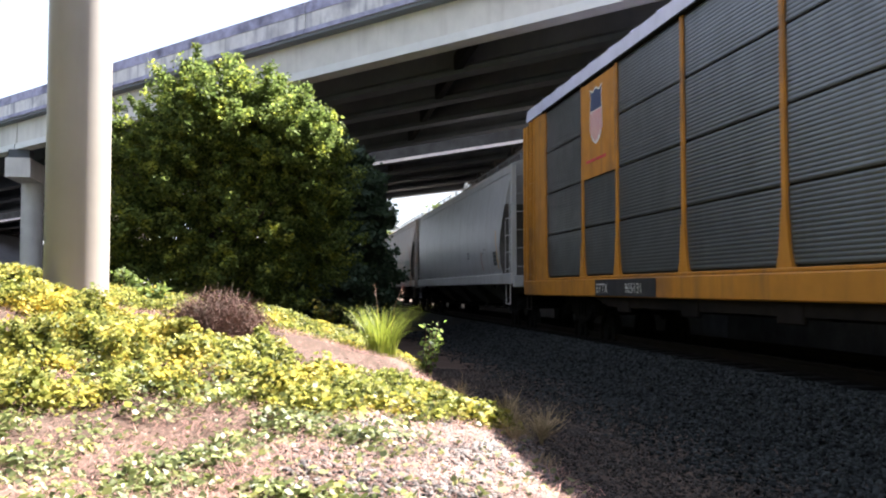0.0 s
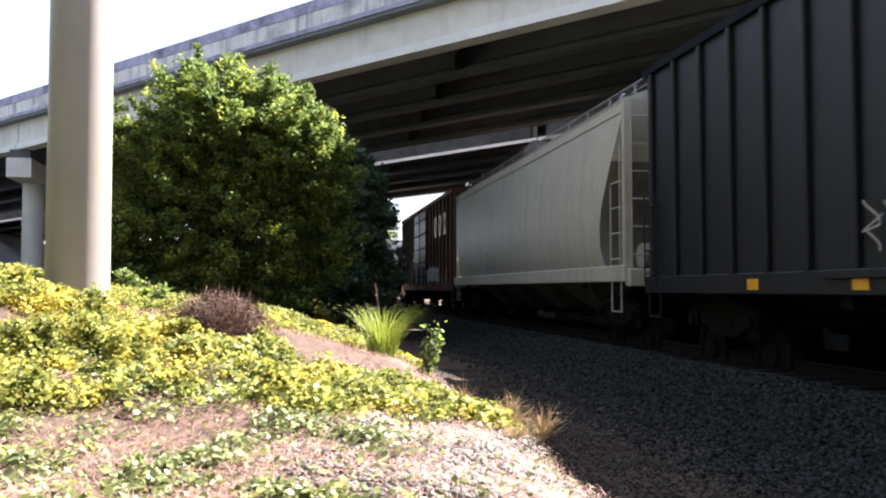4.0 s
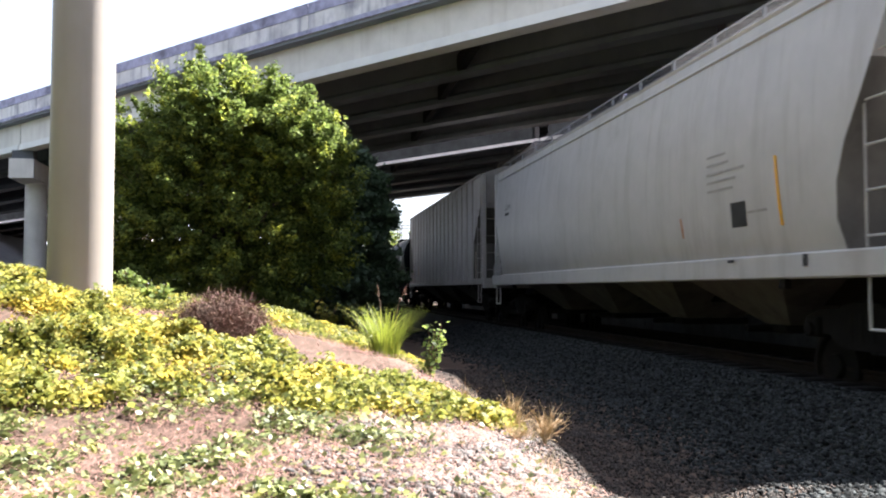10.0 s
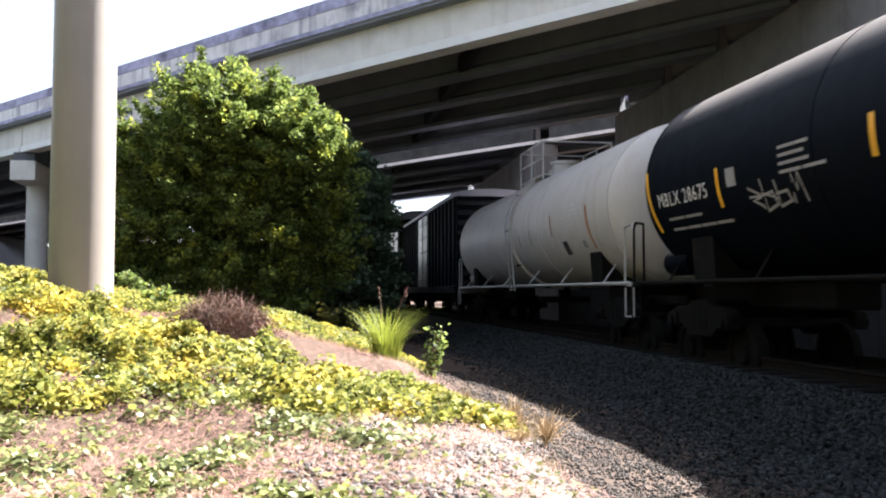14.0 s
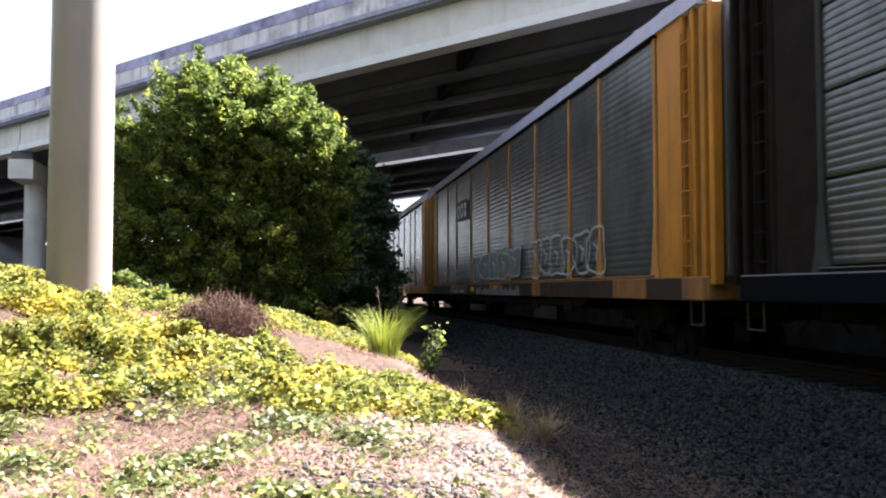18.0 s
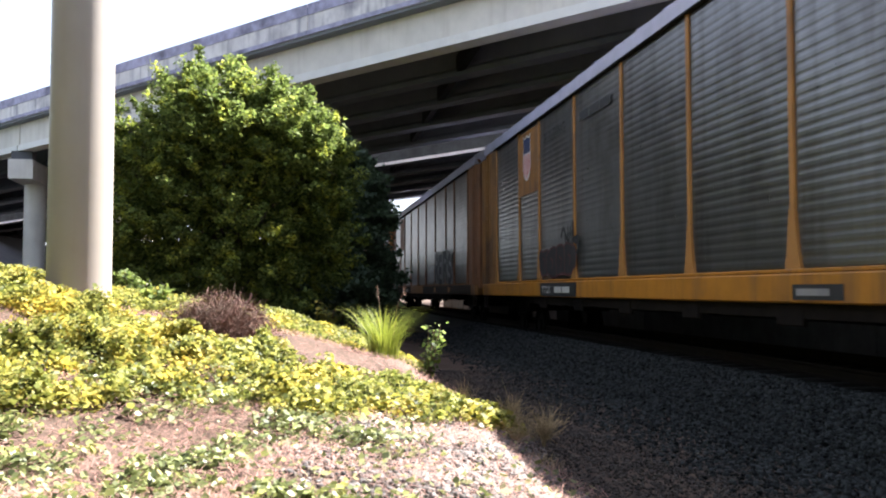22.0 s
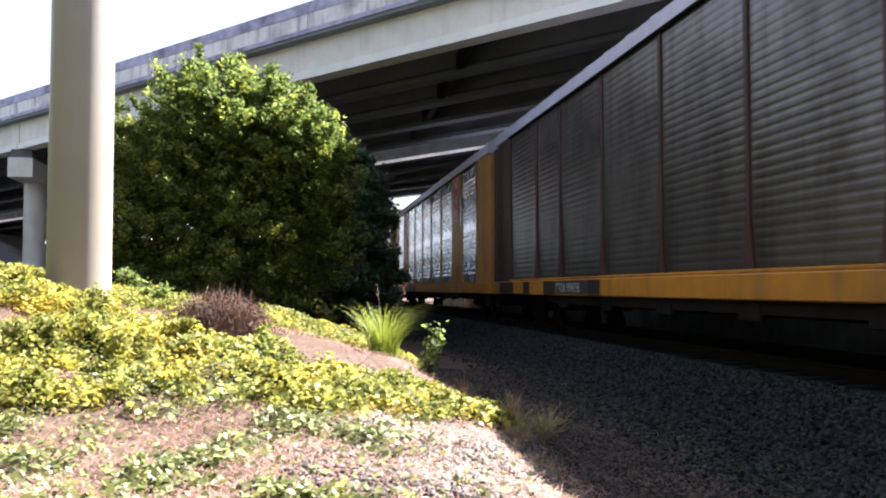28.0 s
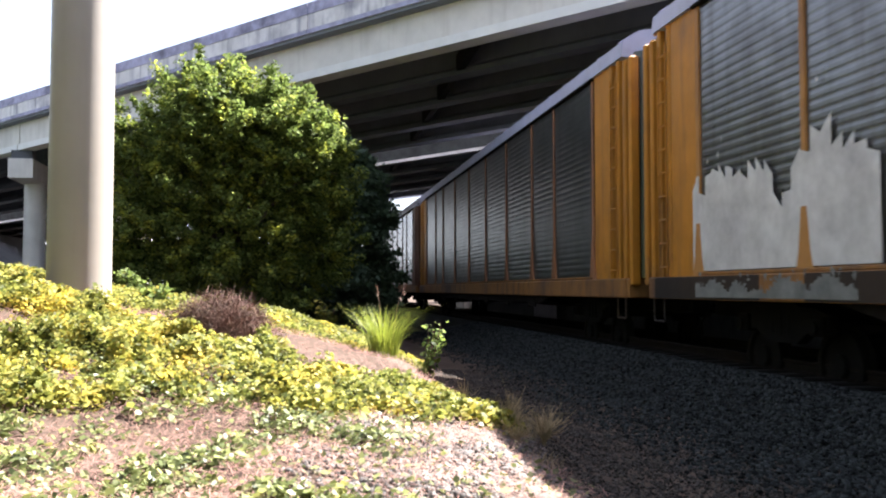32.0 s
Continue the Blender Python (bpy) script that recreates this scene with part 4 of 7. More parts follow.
def frame_mesh():
    prof = [(-1.05, 0.62), (-0.78, 0.70), (-0.45, 0.70), (-0.30, 0.78), (0.30, 0.78), (0.45, 0.70), (0.78, 0.70), (1.05, 0.62), (1.05, 0.46), (0.80, 0.40), (0.62, 0.40), (0.38, 0.24),
            (-0.38, 0.24), (-0.62, 0.40), (-0.80, 0.40), (-1.05, 0.46)]
    g = Geo().extrude(prof, -0.07, 0.07, "x")
    for i in range(3):
        g.tube((-0.02, -0.2 + 0.2 * i, 0.34), (-0.02, -0.2 + 0.2 * i, 0.66), 0.07, 10)
    for y in (-0.89, 0.89):
        g.box(-0.14, 0.09, y - 0.13, y + 0.13, 0.36, 0.6, 0.02)
        g.tube((-0.19, y, 0.46), (-0.1, y, 0.46), 0.085, 12)
    return g.mesh("side_frame", M["black_steel"])


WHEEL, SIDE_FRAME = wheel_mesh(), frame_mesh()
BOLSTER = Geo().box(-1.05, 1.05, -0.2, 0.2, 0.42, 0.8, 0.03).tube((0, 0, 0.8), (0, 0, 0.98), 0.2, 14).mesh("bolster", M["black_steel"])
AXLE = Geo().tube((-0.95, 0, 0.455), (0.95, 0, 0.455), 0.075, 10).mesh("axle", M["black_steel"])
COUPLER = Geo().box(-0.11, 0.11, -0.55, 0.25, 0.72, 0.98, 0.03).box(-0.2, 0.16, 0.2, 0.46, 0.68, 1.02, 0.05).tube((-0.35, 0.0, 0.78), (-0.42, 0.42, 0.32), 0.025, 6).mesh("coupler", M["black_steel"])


def truck(car, y):
    t = part("truck", BOLSTER, None, car, "grimy black two-axle truck", at=pose(0, y, 0))
    for s in (-1, 1):
        part("side_frame", SIDE_FRAME, None, t, at=pose(s * 1.0, 0, 0, 0, 0, 0 if s < 0 else 180))
        part("axle", AXLE, None, t, at=pose(0, s * 0.89, 0))
        for k in (-1, 1):
            part("wheel", WHEEL, None, t, at=pose(k * 0.755, s * 0.89, 0, 0, 0, 0 if k > 0 else 180))


def running_gear(car, half, truck_y):
    for s in (-1, 1):
        truck(car, s * truck_y)
        part("coupler", COUPLER, None, car, at=pose(0, s * (half - 0.45), 0, 0, 0, 0 if s > 0 else 180))


def ladder(x, y0, y1, z0, z1, n, out, r=0.014):
    """Two stiles and rungs on a side wall at x, standing out by out."""
    g = Geo()
    for y in (y0, y1):
        g.tube((x + out, y, z0), (x + out, y, z1), r, 6)
    for i in range(n):
        z = z0 + (z1 - z0) * (i + 0.5) / n
        g.path([(x, y0, z), (x + out, y0, z), (x + out, y1, z), (x, y1, z)], r, 6)
    return g


def end_ladder(y, x0, x1, z0, z1, n, r=0.014):
    g = Geo()
    for x in (x0, x1):
        g.tube((x, y, z0), (x, y, z1), r, 6)
    for i in range(n):
        z = z0 + (z1 - z0) * (i + 0.5) / n
        g.tube((x0, y, z), (x1, y, z), r, 6)
    return g


def flat_side(half_width):
    return lambda z: half_width


MARKS_BACK = [0.0]


def onto(g, surf):
    """Lays flat marks, drawn as (y, z), onto the side of a wagon."""
    g.v = [(-(surf(z) + d), y - MARKS_BACK[0], z) for d, y, z in g.v]
    return g


def lettering(car, text, y, z, height, material, surf, label=""):
    """Painted characters whose first one starts at y; they run towards -y."""
    cu = bpy.data.curves.new("text", "FONT")
    cu.body, cu.size, cu.resolution_u = text, height * 1.38, 2
    cu.space_character = 1.08
    ob = bpy.data.objects.new("text", cu)
    me = bpy.data.meshes.new_from_object(ob)
    for v in me.vertices:
        a, b = v.co.x, v.co.y
        v.co = (-(surf(z + b) + 0.008), y - a - MARKS_BACK[0], z + b)
    me.materials.clear()
    me.materials.append(material)
    bpy.data.objects.remove(ob)
    bpy.data.curves.remove(cu)
    return part("lettering", me, None, car, label)


def bars(car, y, z, rows, material, surf, pitch=0.11, thick=0.045, name="stencil"):
    """Small writing as plain bars: rows of (start, length)."""
    for i, (a, ln) in enumerate(rows):
        zz = z - i * pitch + thick * 0.1
        k = max(1, int(ln / 0.5))
        for j in range(k):
            y0, y1 = y - a - ln * j / k, y - a - ln * (j + 0.93) / k
            g = Geo()
            g.add([(0.007, y0, zz), (0.007, y1, zz), (0.007, y1, zz + thick * 0.8), (0.007, y0, zz + thick * 0.8)], [(0, 1, 2, 3)])
            part(name, onto(g, surf), material, car)


def stripe(car, y, z0, z1, width, material, surf, lean=0.0, name="reflector"):
    g = Geo()
    n = 8
    for i in range(n):
        a, b = i / n, (i + 1) / n
        za, zb = z0 + (z1 - z0) * a, z0 + (z1 - z0) * b
        g.add([(0.009, y + lean * a, za), (0.009, y - width + lean * a, za), (0.009, y - width + lean * b, zb), (0.009, y + lean * b, zb)], [(0, 1, 2, 3)])
    return part(name, onto(g, surf), material, car)


def plate(car, y0, y1, z0, z1, material, surf, name="stencil_plate", proud=0.006, label=""):
    g = Geo()
    n = 6
    for i in range(n):
        za, zb = z0 + (z1 - z0) * i / n, z0 + (z1 - z0) * (i + 1) / n
        g.add([(proud, y0, za), (proud, y1, za), (proud, y1, zb), (proud, y0, zb)], [(0, 1, 2, 3)])
    return part(name, onto(g, surf), material, car, label)


def stroke(g, pts, w, d):
    """A flat brush stroke along points (y, z)."""
    p = [Vector(q) for q in pts]
    ring = (p[0] - p[-1]).length < 1e-5
    ways = [(b - a).normalized() for a, b in zip(p, p[1:])]
    verts = []
    for i, q in enumerate(p):
        before = ways[i - 1] if i else ways[-1] if ring else ways[0]
        after = ways[i] if i < len(ways) else ways[0] if ring else ways[-1]
        mean = before + after
        mean = mean.normalized() if mean.length > 0.2 else after
        wide = min(1.6, 1 / max(0.3, mean.dot(after))) * w / 2
        cap = 0 if ring else -0.3 * w if i == 0 else 0.3 * w if i == len(p) - 1 else 0
        q = q + mean * cap
        verts += [(d + 0.00025 * i, q.x - mean.y * wide, q.y + mean.x * wide), (d + 0.00025 * i, q.x + mean.y * wide, q.y - mean.x * wide)]
    g.add(verts, [(2 * i, 2 * i + 2, 2 * i + 3, 2 * i + 1) for i in range(len(p) - 1)])


def emblem_block(car, yc, zc, a, b, diamond, material, surf, w=0.12, d=0.004):
    """A plain block of a company emblem: a rounded ring, or a diamond."""
    g = Geo()
    if diamond:
        g.add([(d, yc + a, zc + b), (d, yc - a, zc + b), (d, yc - a * 0.25, zc), (d, yc - a, zc - b), (d, yc + a, zc - b), (d, yc + a * 0.25, zc)], [(0, 1, 2, 3, 4, 5)])
    else:
        ring = ((1, 0.6), (0.6, 1), (-0.6, 1), (-1, 0.6), (-1, -0.6), (-0.6, -1), (0.6, -1), (1, -0.6))
        g.add([(d, yc + p * k, zc + q * m) for k, m in ((a, b), (a - w, b - w)) for p, q in ring], [(i, (i + 1) % 8, 8 + (i + 1) % 8, 8 + i) for i in range(8)])
    return part("company_mark", onto(g, surf), material, car, "plain painted company emblem")


def tag(car, y0, y1, z0, z1, material, surf, seed, glyphs=5, w=0.05, label="spray-painted scrawl"):
    """Graffiti strokes from y0 down to y1: no words, only letter-like loops."""
    rg = random.Random(seed)
    g = Geo()
    step = (y0 - y1) / glyphs
    for i in range(glyphs):
        yc = y0 - step * (i + 0.5)
        kind = rg.randrange(4)
        ww, zl, zh = step * 0.42, z0 + rg.uniform(0, 0.12) * (z1 - z0), z1 - rg.uniform(0, 0.2) * (z1 - z0)
        if kind == 0:
            pts = [(yc + ww * math.cos(t / 10 * 5.4 + 0.5), (zl + zh) / 2 + (zh - zl) / 2 * math.sin(t / 10 * 5.4 + 0.5)) for t in range(11)]
            stroke(g, pts, w, 0.010 + 0.001 * (i % 3))
        elif kind == 1:
            stroke(g, [(yc + ww, zl), (yc + ww * 0.5, zh), (yc, zl + 0.4 * (zh - zl)), (yc - ww * 0.5, zh), (yc - ww, zl)], w, 0.010)
        elif kind == 2:
            stroke(g, [(yc + ww, zh), (yc + ww, zl), (yc - ww, zl + 0.15 * (zh - zl)), (yc - ww * 0.8, zl + 0.55 * (zh - zl)), (yc + ww, zl + 0.5 * (zh - zl))], w, 0.011)
        else:
            pts = [(yc + ww * math.cos(t * 0.62 + 0.4) * (1 if t < 6 else -1), zh - (zh - zl) * t / 10) for t in range(11)]
            stroke(g, pts, w, 0.012)
        if rg.random() < 0.6:
            stroke(g, [(yc + ww, zl + rg.uniform(0.2, 0.7) * (zh - zl)), (yc - ww * 1.3, zl + rg.uniform(0.2, 0.7) * (zh - zl))], w * 0.8, 0.013)
    return part("graffiti", onto(g, surf), material, car, label)


def throw_up(car, y0, y1, z0, z1, fill, line, surf, seed, glyphs=5, label="faded spray-painted bubble shapes"):
    """Filled graffiti: bulging blocks in one colour with darker outlines."""
    rg = random.Random(seed)
    step = (y0 - y1) / glyphs
    for i in range(glyphs):
        a, b = Geo(), Geo()
        yc, zc = y0 - step * (i + 0.5), (z0 + z1) / 2 + rg.uniform(-0.06, 0.06) * (z1 - z0)
        ry, rz = step * 0.6, (z1 - z0) / 2 * rg.uniform(0.8, 1.0)
        ring = []
        for t in range(22):
            an = t / 22 * 6.283
            k = 1 + 0.16 * math.sin(3 * an + i * 1.7) + rg.uniform(-0.05, 0.05)
            c, s = math.cos(an), math.sin(an)
            ring.append((yc + ry * k * math.copysign(abs(c) ** 0.6, c), zc + rz * min(1.05, k) * math.copysign(abs(s) ** 0.6, s)))
        d = 0.009 + 0.007 * (i % 2)
        a.add([(d, *q) for q in ring] + [(d, yc, zc)], [(t, (t + 1) % 22, 22) for t in range(22)])
        stroke(b, ring + ring[:1], 0.05, d + 0.0006)
        stroke(b, [(yc + 0.25 * ry, zc + 0.3 * rz), (yc - 0.2 * ry, zc + 0.1 * rz), (yc, zc - 0.4 * rz)], 0.06, d + 0.0007)
        if fill:
            part("graffiti", onto(a, surf), fill, car, label)
        part("graffiti_outline", onto(b, surf), line, car, "" if fill else label)


def peel(car, y0, y1, z0, z1, material, surf, seed, teeth=14, flecks=60, label="peeling whitewash with a ragged top"):
    """A ragged patch of old paint: full at the bottom, with peaks on top and loose flecks."""
    rg = random.Random(seed)
    g = Geo()
    tops = [rg.uniform(0.25, 1.0) for _ in range(teeth + 1)]
    for i in range(teeth):
        for k in range(3):
            a, b = y0 + (y1 - y0) * (i + k / 3) / teeth, y0 + (y1 - y0) * (i + (k + 1) / 3) / teeth
            ha = (tops[i] * (3 - k) + tops[i + 1] * k) / 3 + rg.uniform(-0.08, 0.08)
            g.add([(0.006, a, z0), (0.006, b, z0), (0.006, b, z0 + (z1 - z0) * min(1, ha + rg.uniform(-0.15, 0.15))), (0.006, a, z0 + (z1 - z0) * min(1, ha))], [(0, 1, 2, 3)])
    for _ in range(flecks):
        yc, zc = rg.uniform(y1, y0), z0 + (z1 - z0) * rg.uniform(0.3, 1.25)
        w, h = rg.uniform(0.02, 0.07), rg.uniform(0.02, 0.07)
        g.add([(0.0085, yc + w * rg.uniform(0.5, 1), zc), (0.0085, yc, zc + h), (0.0085, yc - w * rg.uniform(0.5, 1), zc + 0.3 * h), (0.0085, yc - 0.2 * w, zc - h)], [(0, 1, 2, 3)])
    return part("paint_patch", onto(g, surf), material, car, label)


GLYPHS = {"R": ((-1, -1), (-1, 1), (0.6, 1), (1, 0.5), (0.5, 0), (-0.8, 0), (0, 0), (1, -1)), "E": ((1, 1), (-1, 1), (-1, 0), (0.7, 0), (-1, 0), (-1, -1), (1, -1)),
          "S": ((1, 0.8), (0, 1), (-1, 0.6), (-0.6, 0.1), (0.7, -0.1), (1, -0.6), (0, -1), (-1, -0.8))}


def block_letters(car, word, y, z0, z1, step, fill, edge, surf, label):
    """Heavy painted letters with a pale outline, leaning a little."""
    for i, ch in enumerate(word):
        yc, zc, w, h = y - step * (i + 0.5), (z0 + z1) / 2 + 0.05 * (-1) ** i, step * 0.30, (z1 - z0) * 0.36
        pts = [(yc - w * a + 0.06 * b, zc + h * b) for a, b in GLYPHS[ch]]
        for wide, mt, d, name in ((step * 0.42, edge, 0.010 + 0.012 * (i % 2), "graffiti_outline"), (step * 0.27, fill, 0.014 + 0.012 * (i % 2), "graffiti")):
            g = Geo()
            stroke(g, pts, wide, d)
            part(name, onto(g, surf), mt, car, label if name == "graffiti" else "")


def sill_plates(car, places, width=0.55):
    """Patches of yellow paint left on a grimy sill."""
    for yy in places:
        plate(car, yy, yy - width, 0.86, 1.06, M["yellow"], flat_side(1.562), "reflector")


# -- covered hoppers --
def hopper(half, look_mat, label, ribbed=False, top=4.4, walkway=True, sill=True, bays=4):
    """A covered hopper wagon; half is half its coupled length."""
    car = thing("covered_hopper_wagon", label, "freight wagon", "train")
    hl = half - 0.55
    m = look_mat
    if ribbed:
        levels = [(1.18, 1.50, hl - 1.55), (1.6, 1.51, hl - 1.55), (2.5, 1.51, hl - 1.5), (3.6, 1.51, hl - 0.45), (top - 0.06, 1.51, hl - 0.3), (top + 0.05, 1.42, hl - 0.3), (top + 0.30, 0.7, hl - 0.3), (top + 0.34, 0.0, hl - 0.3)]
        surf = flat_side(1.51)
    else:
        levels = [(1.20, 1.42, hl - 1.05), (1.32, 1.50, hl - 1.12), (1.7, 1.575, hl - 1.2), (2.1, 1.61, hl - 1.15), (2.5, 1.625, hl - 0.98), (2.9, 1.615, hl - 0.75), (3.3, 1.585, hl - 0.56), (3.7, 1.53, hl - 0.42),
                  (4.05, 1.475, hl - 0.31), (top - 0.05, 1.43, hl - 0.27), (top, 1.45, hl - 0.26), (top + 0.03, 1.40, hl - 0.26), (top + 0.22, 0.9, hl - 0.26), (top + 0.3, 0.0, hl - 0.26)]
        zs, xs = [q[0] for q in levels], [q[1] for q in levels]
        surf = lambda z: float(np.interp(z, zs[:11], xs[:11]))
    g = Geo()
    for z, x, ye in levels:
        g.v += [(-x, -ye, z), (-x, ye, z), (x, ye, z), (x, -ye, z)]
    for i in range(len(levels) - 1):
        o = 4 * i
        for k in range(4):
            j = (k + 1) % 4
            g.f.append((o + k, o + 4 + k, o + 4 + j, o + j))
    g.f.append((0, 1, 2, 3))
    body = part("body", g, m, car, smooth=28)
    # recessed end sheets below the top: shade and grime in one dark colour
    body.data.materials.append(M["end_shade_grime"])
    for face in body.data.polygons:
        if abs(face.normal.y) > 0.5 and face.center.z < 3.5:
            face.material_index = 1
    if ribbed:
        n = 17
        rib = Geo().box(-1.56, -1.50, -0.03, 0.03, 1.2, top - 0.02, 0.012).mesh("rib", m)
        for i in range(n):
            y = -(hl - 1.62) + 2 * (hl - 1.62) * i / (n - 1)
            part("rib", rib, None, car, at=pose(0, y, 0))
            part("rib", rib, None, car, at=pose(0, y, 0, 0, 0, 180))
        for s in (-1, 1):
            part("top_chord", Geo().box(s * 1.52 - 0.03, s * 1.52 + 0.03, -(hl - 0.35), hl - 0.35, top - 0.05, top + 0.03, 0.015), m, car)
    for s in (-1, 1):
        if not ribbed:
            xe = s * (surf(top - 0.22) + 0.004)
            part("eave_bead", Geo().box(xe - 0.025, xe + 0.025, -(hl - 0.4), hl - 0.4, top - 0.25, top - 0.20, 0.015), m, car)
            part("side_sill", Geo().box(s * 1.5 - 0.075, s * 1.5 + 0.075, -hl, hl, 1.06, 1.36, 0.02), m, car)
        else:
            part("side_sill", Geo().box(s * 1.46 - 0.06, s * 1.46 + 0.06, -hl, hl, 1.10, 1.30, 0.015), m, car)
        part("end_sill", Geo().box(-1.5, 1.5, s * hl - 0.12, s * hl + 0.12, 0.98, 1.30, 0.02), m, car)
        part("end_platform", Geo().box(-1.4, 1.4, min(s * (hl - 1.0), s * (hl - 0.13)), max(s * (hl - 1.0), s * (hl - 0.13)), 1.12, 1.16), M["black_steel"], car)
        for k in (-1, 1):
            part("corner_post", Geo().box(k * 1.44 - 0.07, k * 1.44 + 0.07, s * (hl - 0.16) - 0.07, s * (hl - 0.16) + 0.07, 1.3, top - 0.02, 0.012), m, car)
            part("end_brace", Geo().box(k * 0.62 - 0.06, k * 0.62 + 0.06, s * (hl - 0.35) - 0.14, s * (hl - 0.35) + 0.14, 1.16, 2.9, 0.02), m, car)
            a, b = sorted((s * (hl - 0.30), s * (hl - 0.78)))
            part("side_ladder", ladder(k * 1.47, a, b, 1.25, 3.6, 5, k * 0.05), m, car, "steel rung ladder")
            part("stirrup_step", Geo().path([(k * 1.5, a, 1.1), (k * 1.5, a, 0.52), (k * 1.5, b, 0.52), (k * 1.5, b, 1.1)], 0.016), m, car)
        part("end_ladder", end_ladder(s * (hl - 0.02), -1.4, -0.85, 1.3, top - 0.1, 6), m, car)
        part("slope_web", Geo().extrude([(s * (hl - 1.0), 1.16), (s * (hl - 0.35), 1.16), (s * (hl - 0.4), 3.3), (s * (hl - 0.5), 3.4)], -0.03, 0.03, "x"), m, car)
        part("air_tank", Geo().tube((-0.95, s * (hl - 0.72), 1.55), (0.3, s * (hl - 0.72), 1.55), 0.24, 18), m, car, smooth=40)
    for yy in (hl - 2.4, -(hl - 2.4)):
        part("jacking_bracket", Geo().box(-1.54, -1.44, yy - 0.07, yy + 0.07, 0.94, 1.08, 0.01), M["black_steel"], car)
    part("centre_sill", Geo().box(-0.3, 0.3, -hl, hl, 0.72, 1.1, 0.02), M["black_steel"], car)
    span = 2 * (hl - 2.6)
    for i in range(bays):
        y = -span / 2 + span * (i + 0.5) / bays
        w = span / bays * 0.46
        g = Geo().add([(-1.40, y - w, 1.2), (-1.40, y + w, 1.2), (1.40, y + w, 1.2), (1.40, y - w, 1.2), (-0.5, y - 0.3, 0.42), (-0.5, y + 0.3, 0.42), (0.5, y + 0.3, 0.42), (0.5, y - 0.3, 0.42)],
                      [(0, 1, 5, 4), (1, 2, 6, 5), (2, 3, 7, 6), (3, 0, 4, 7), (4, 5, 6, 7), (3, 2, 1, 0)])
        # chute paint darkened to hold the shade under the wagon
        c = part("hopper_chute", g, M["chute"], car, "discharge chute, coloured dark for the shade under the wagon")
        part("outlet_gate", Geo().box(-0.62, 0.62, y - 0.38, y + 0.38, 0.32, 0.43, 0.02).tube((-1.0, y, 0.38), (-0.6, y, 0.38), 0.05, 8), M["black_steel"], c)
    if walkway:
        for s in (-1, 1):
            g = Geo()
            x0, x1, zt = s * 0.62, s * 1.12, top + 0.36
            for x in (x0, (x0 + x1) / 2, x1):
                g.box(x - 0.008, x + 0.008, -(hl - 0.1), hl - 0.1, zt - 0.012, zt + 0.012)
            k = int(2 * hl / 0.085)
            for i in range(k + 1):
                y = -(hl - 0.12) + 2 * (hl - 0.12) * i / k
                g.add([(x0, y - 0.012, zt), (x1, y - 0.012, zt), (x1, y + 0.012, zt), (x0, y + 0.012, zt)], [(0, 1, 2, 3)])
            part("running_board", g, M["walk_grey"], car, "galvanised roof walkway")
            k = 12
            bracket = Geo().box(x1 - 0.02, x1 + 0.02, -0.025, 0.025, top + 0.05, zt - 0.015).mesh("walkway_bracket", M["walk_grey"])
            for i in range(k + 1):
                part("walkway_bracket", bracket, None, car, at=pose(0, -(hl - 0.5) + 2 * (hl - 0.5) * i / k, 0))
        part("hatch_cover", Geo().box(-0.36, 0.36, -(hl - 0.6), hl - 0.6, top + 0.2, top + 0.44, 0.05), m, car, "long roof hatch")
    else:
        for i in range(6):
            y = -(hl - 1.6) + 2 * (hl - 1.6) * i / 5
            part("hatch_cover", Geo().tube((0, y, top + 0.3), (0, y, top + 0.46), 0.42, 18), m, car, smooth=40)
    running_gear(car, half, hl - 1.55)
    return car, surf, hl


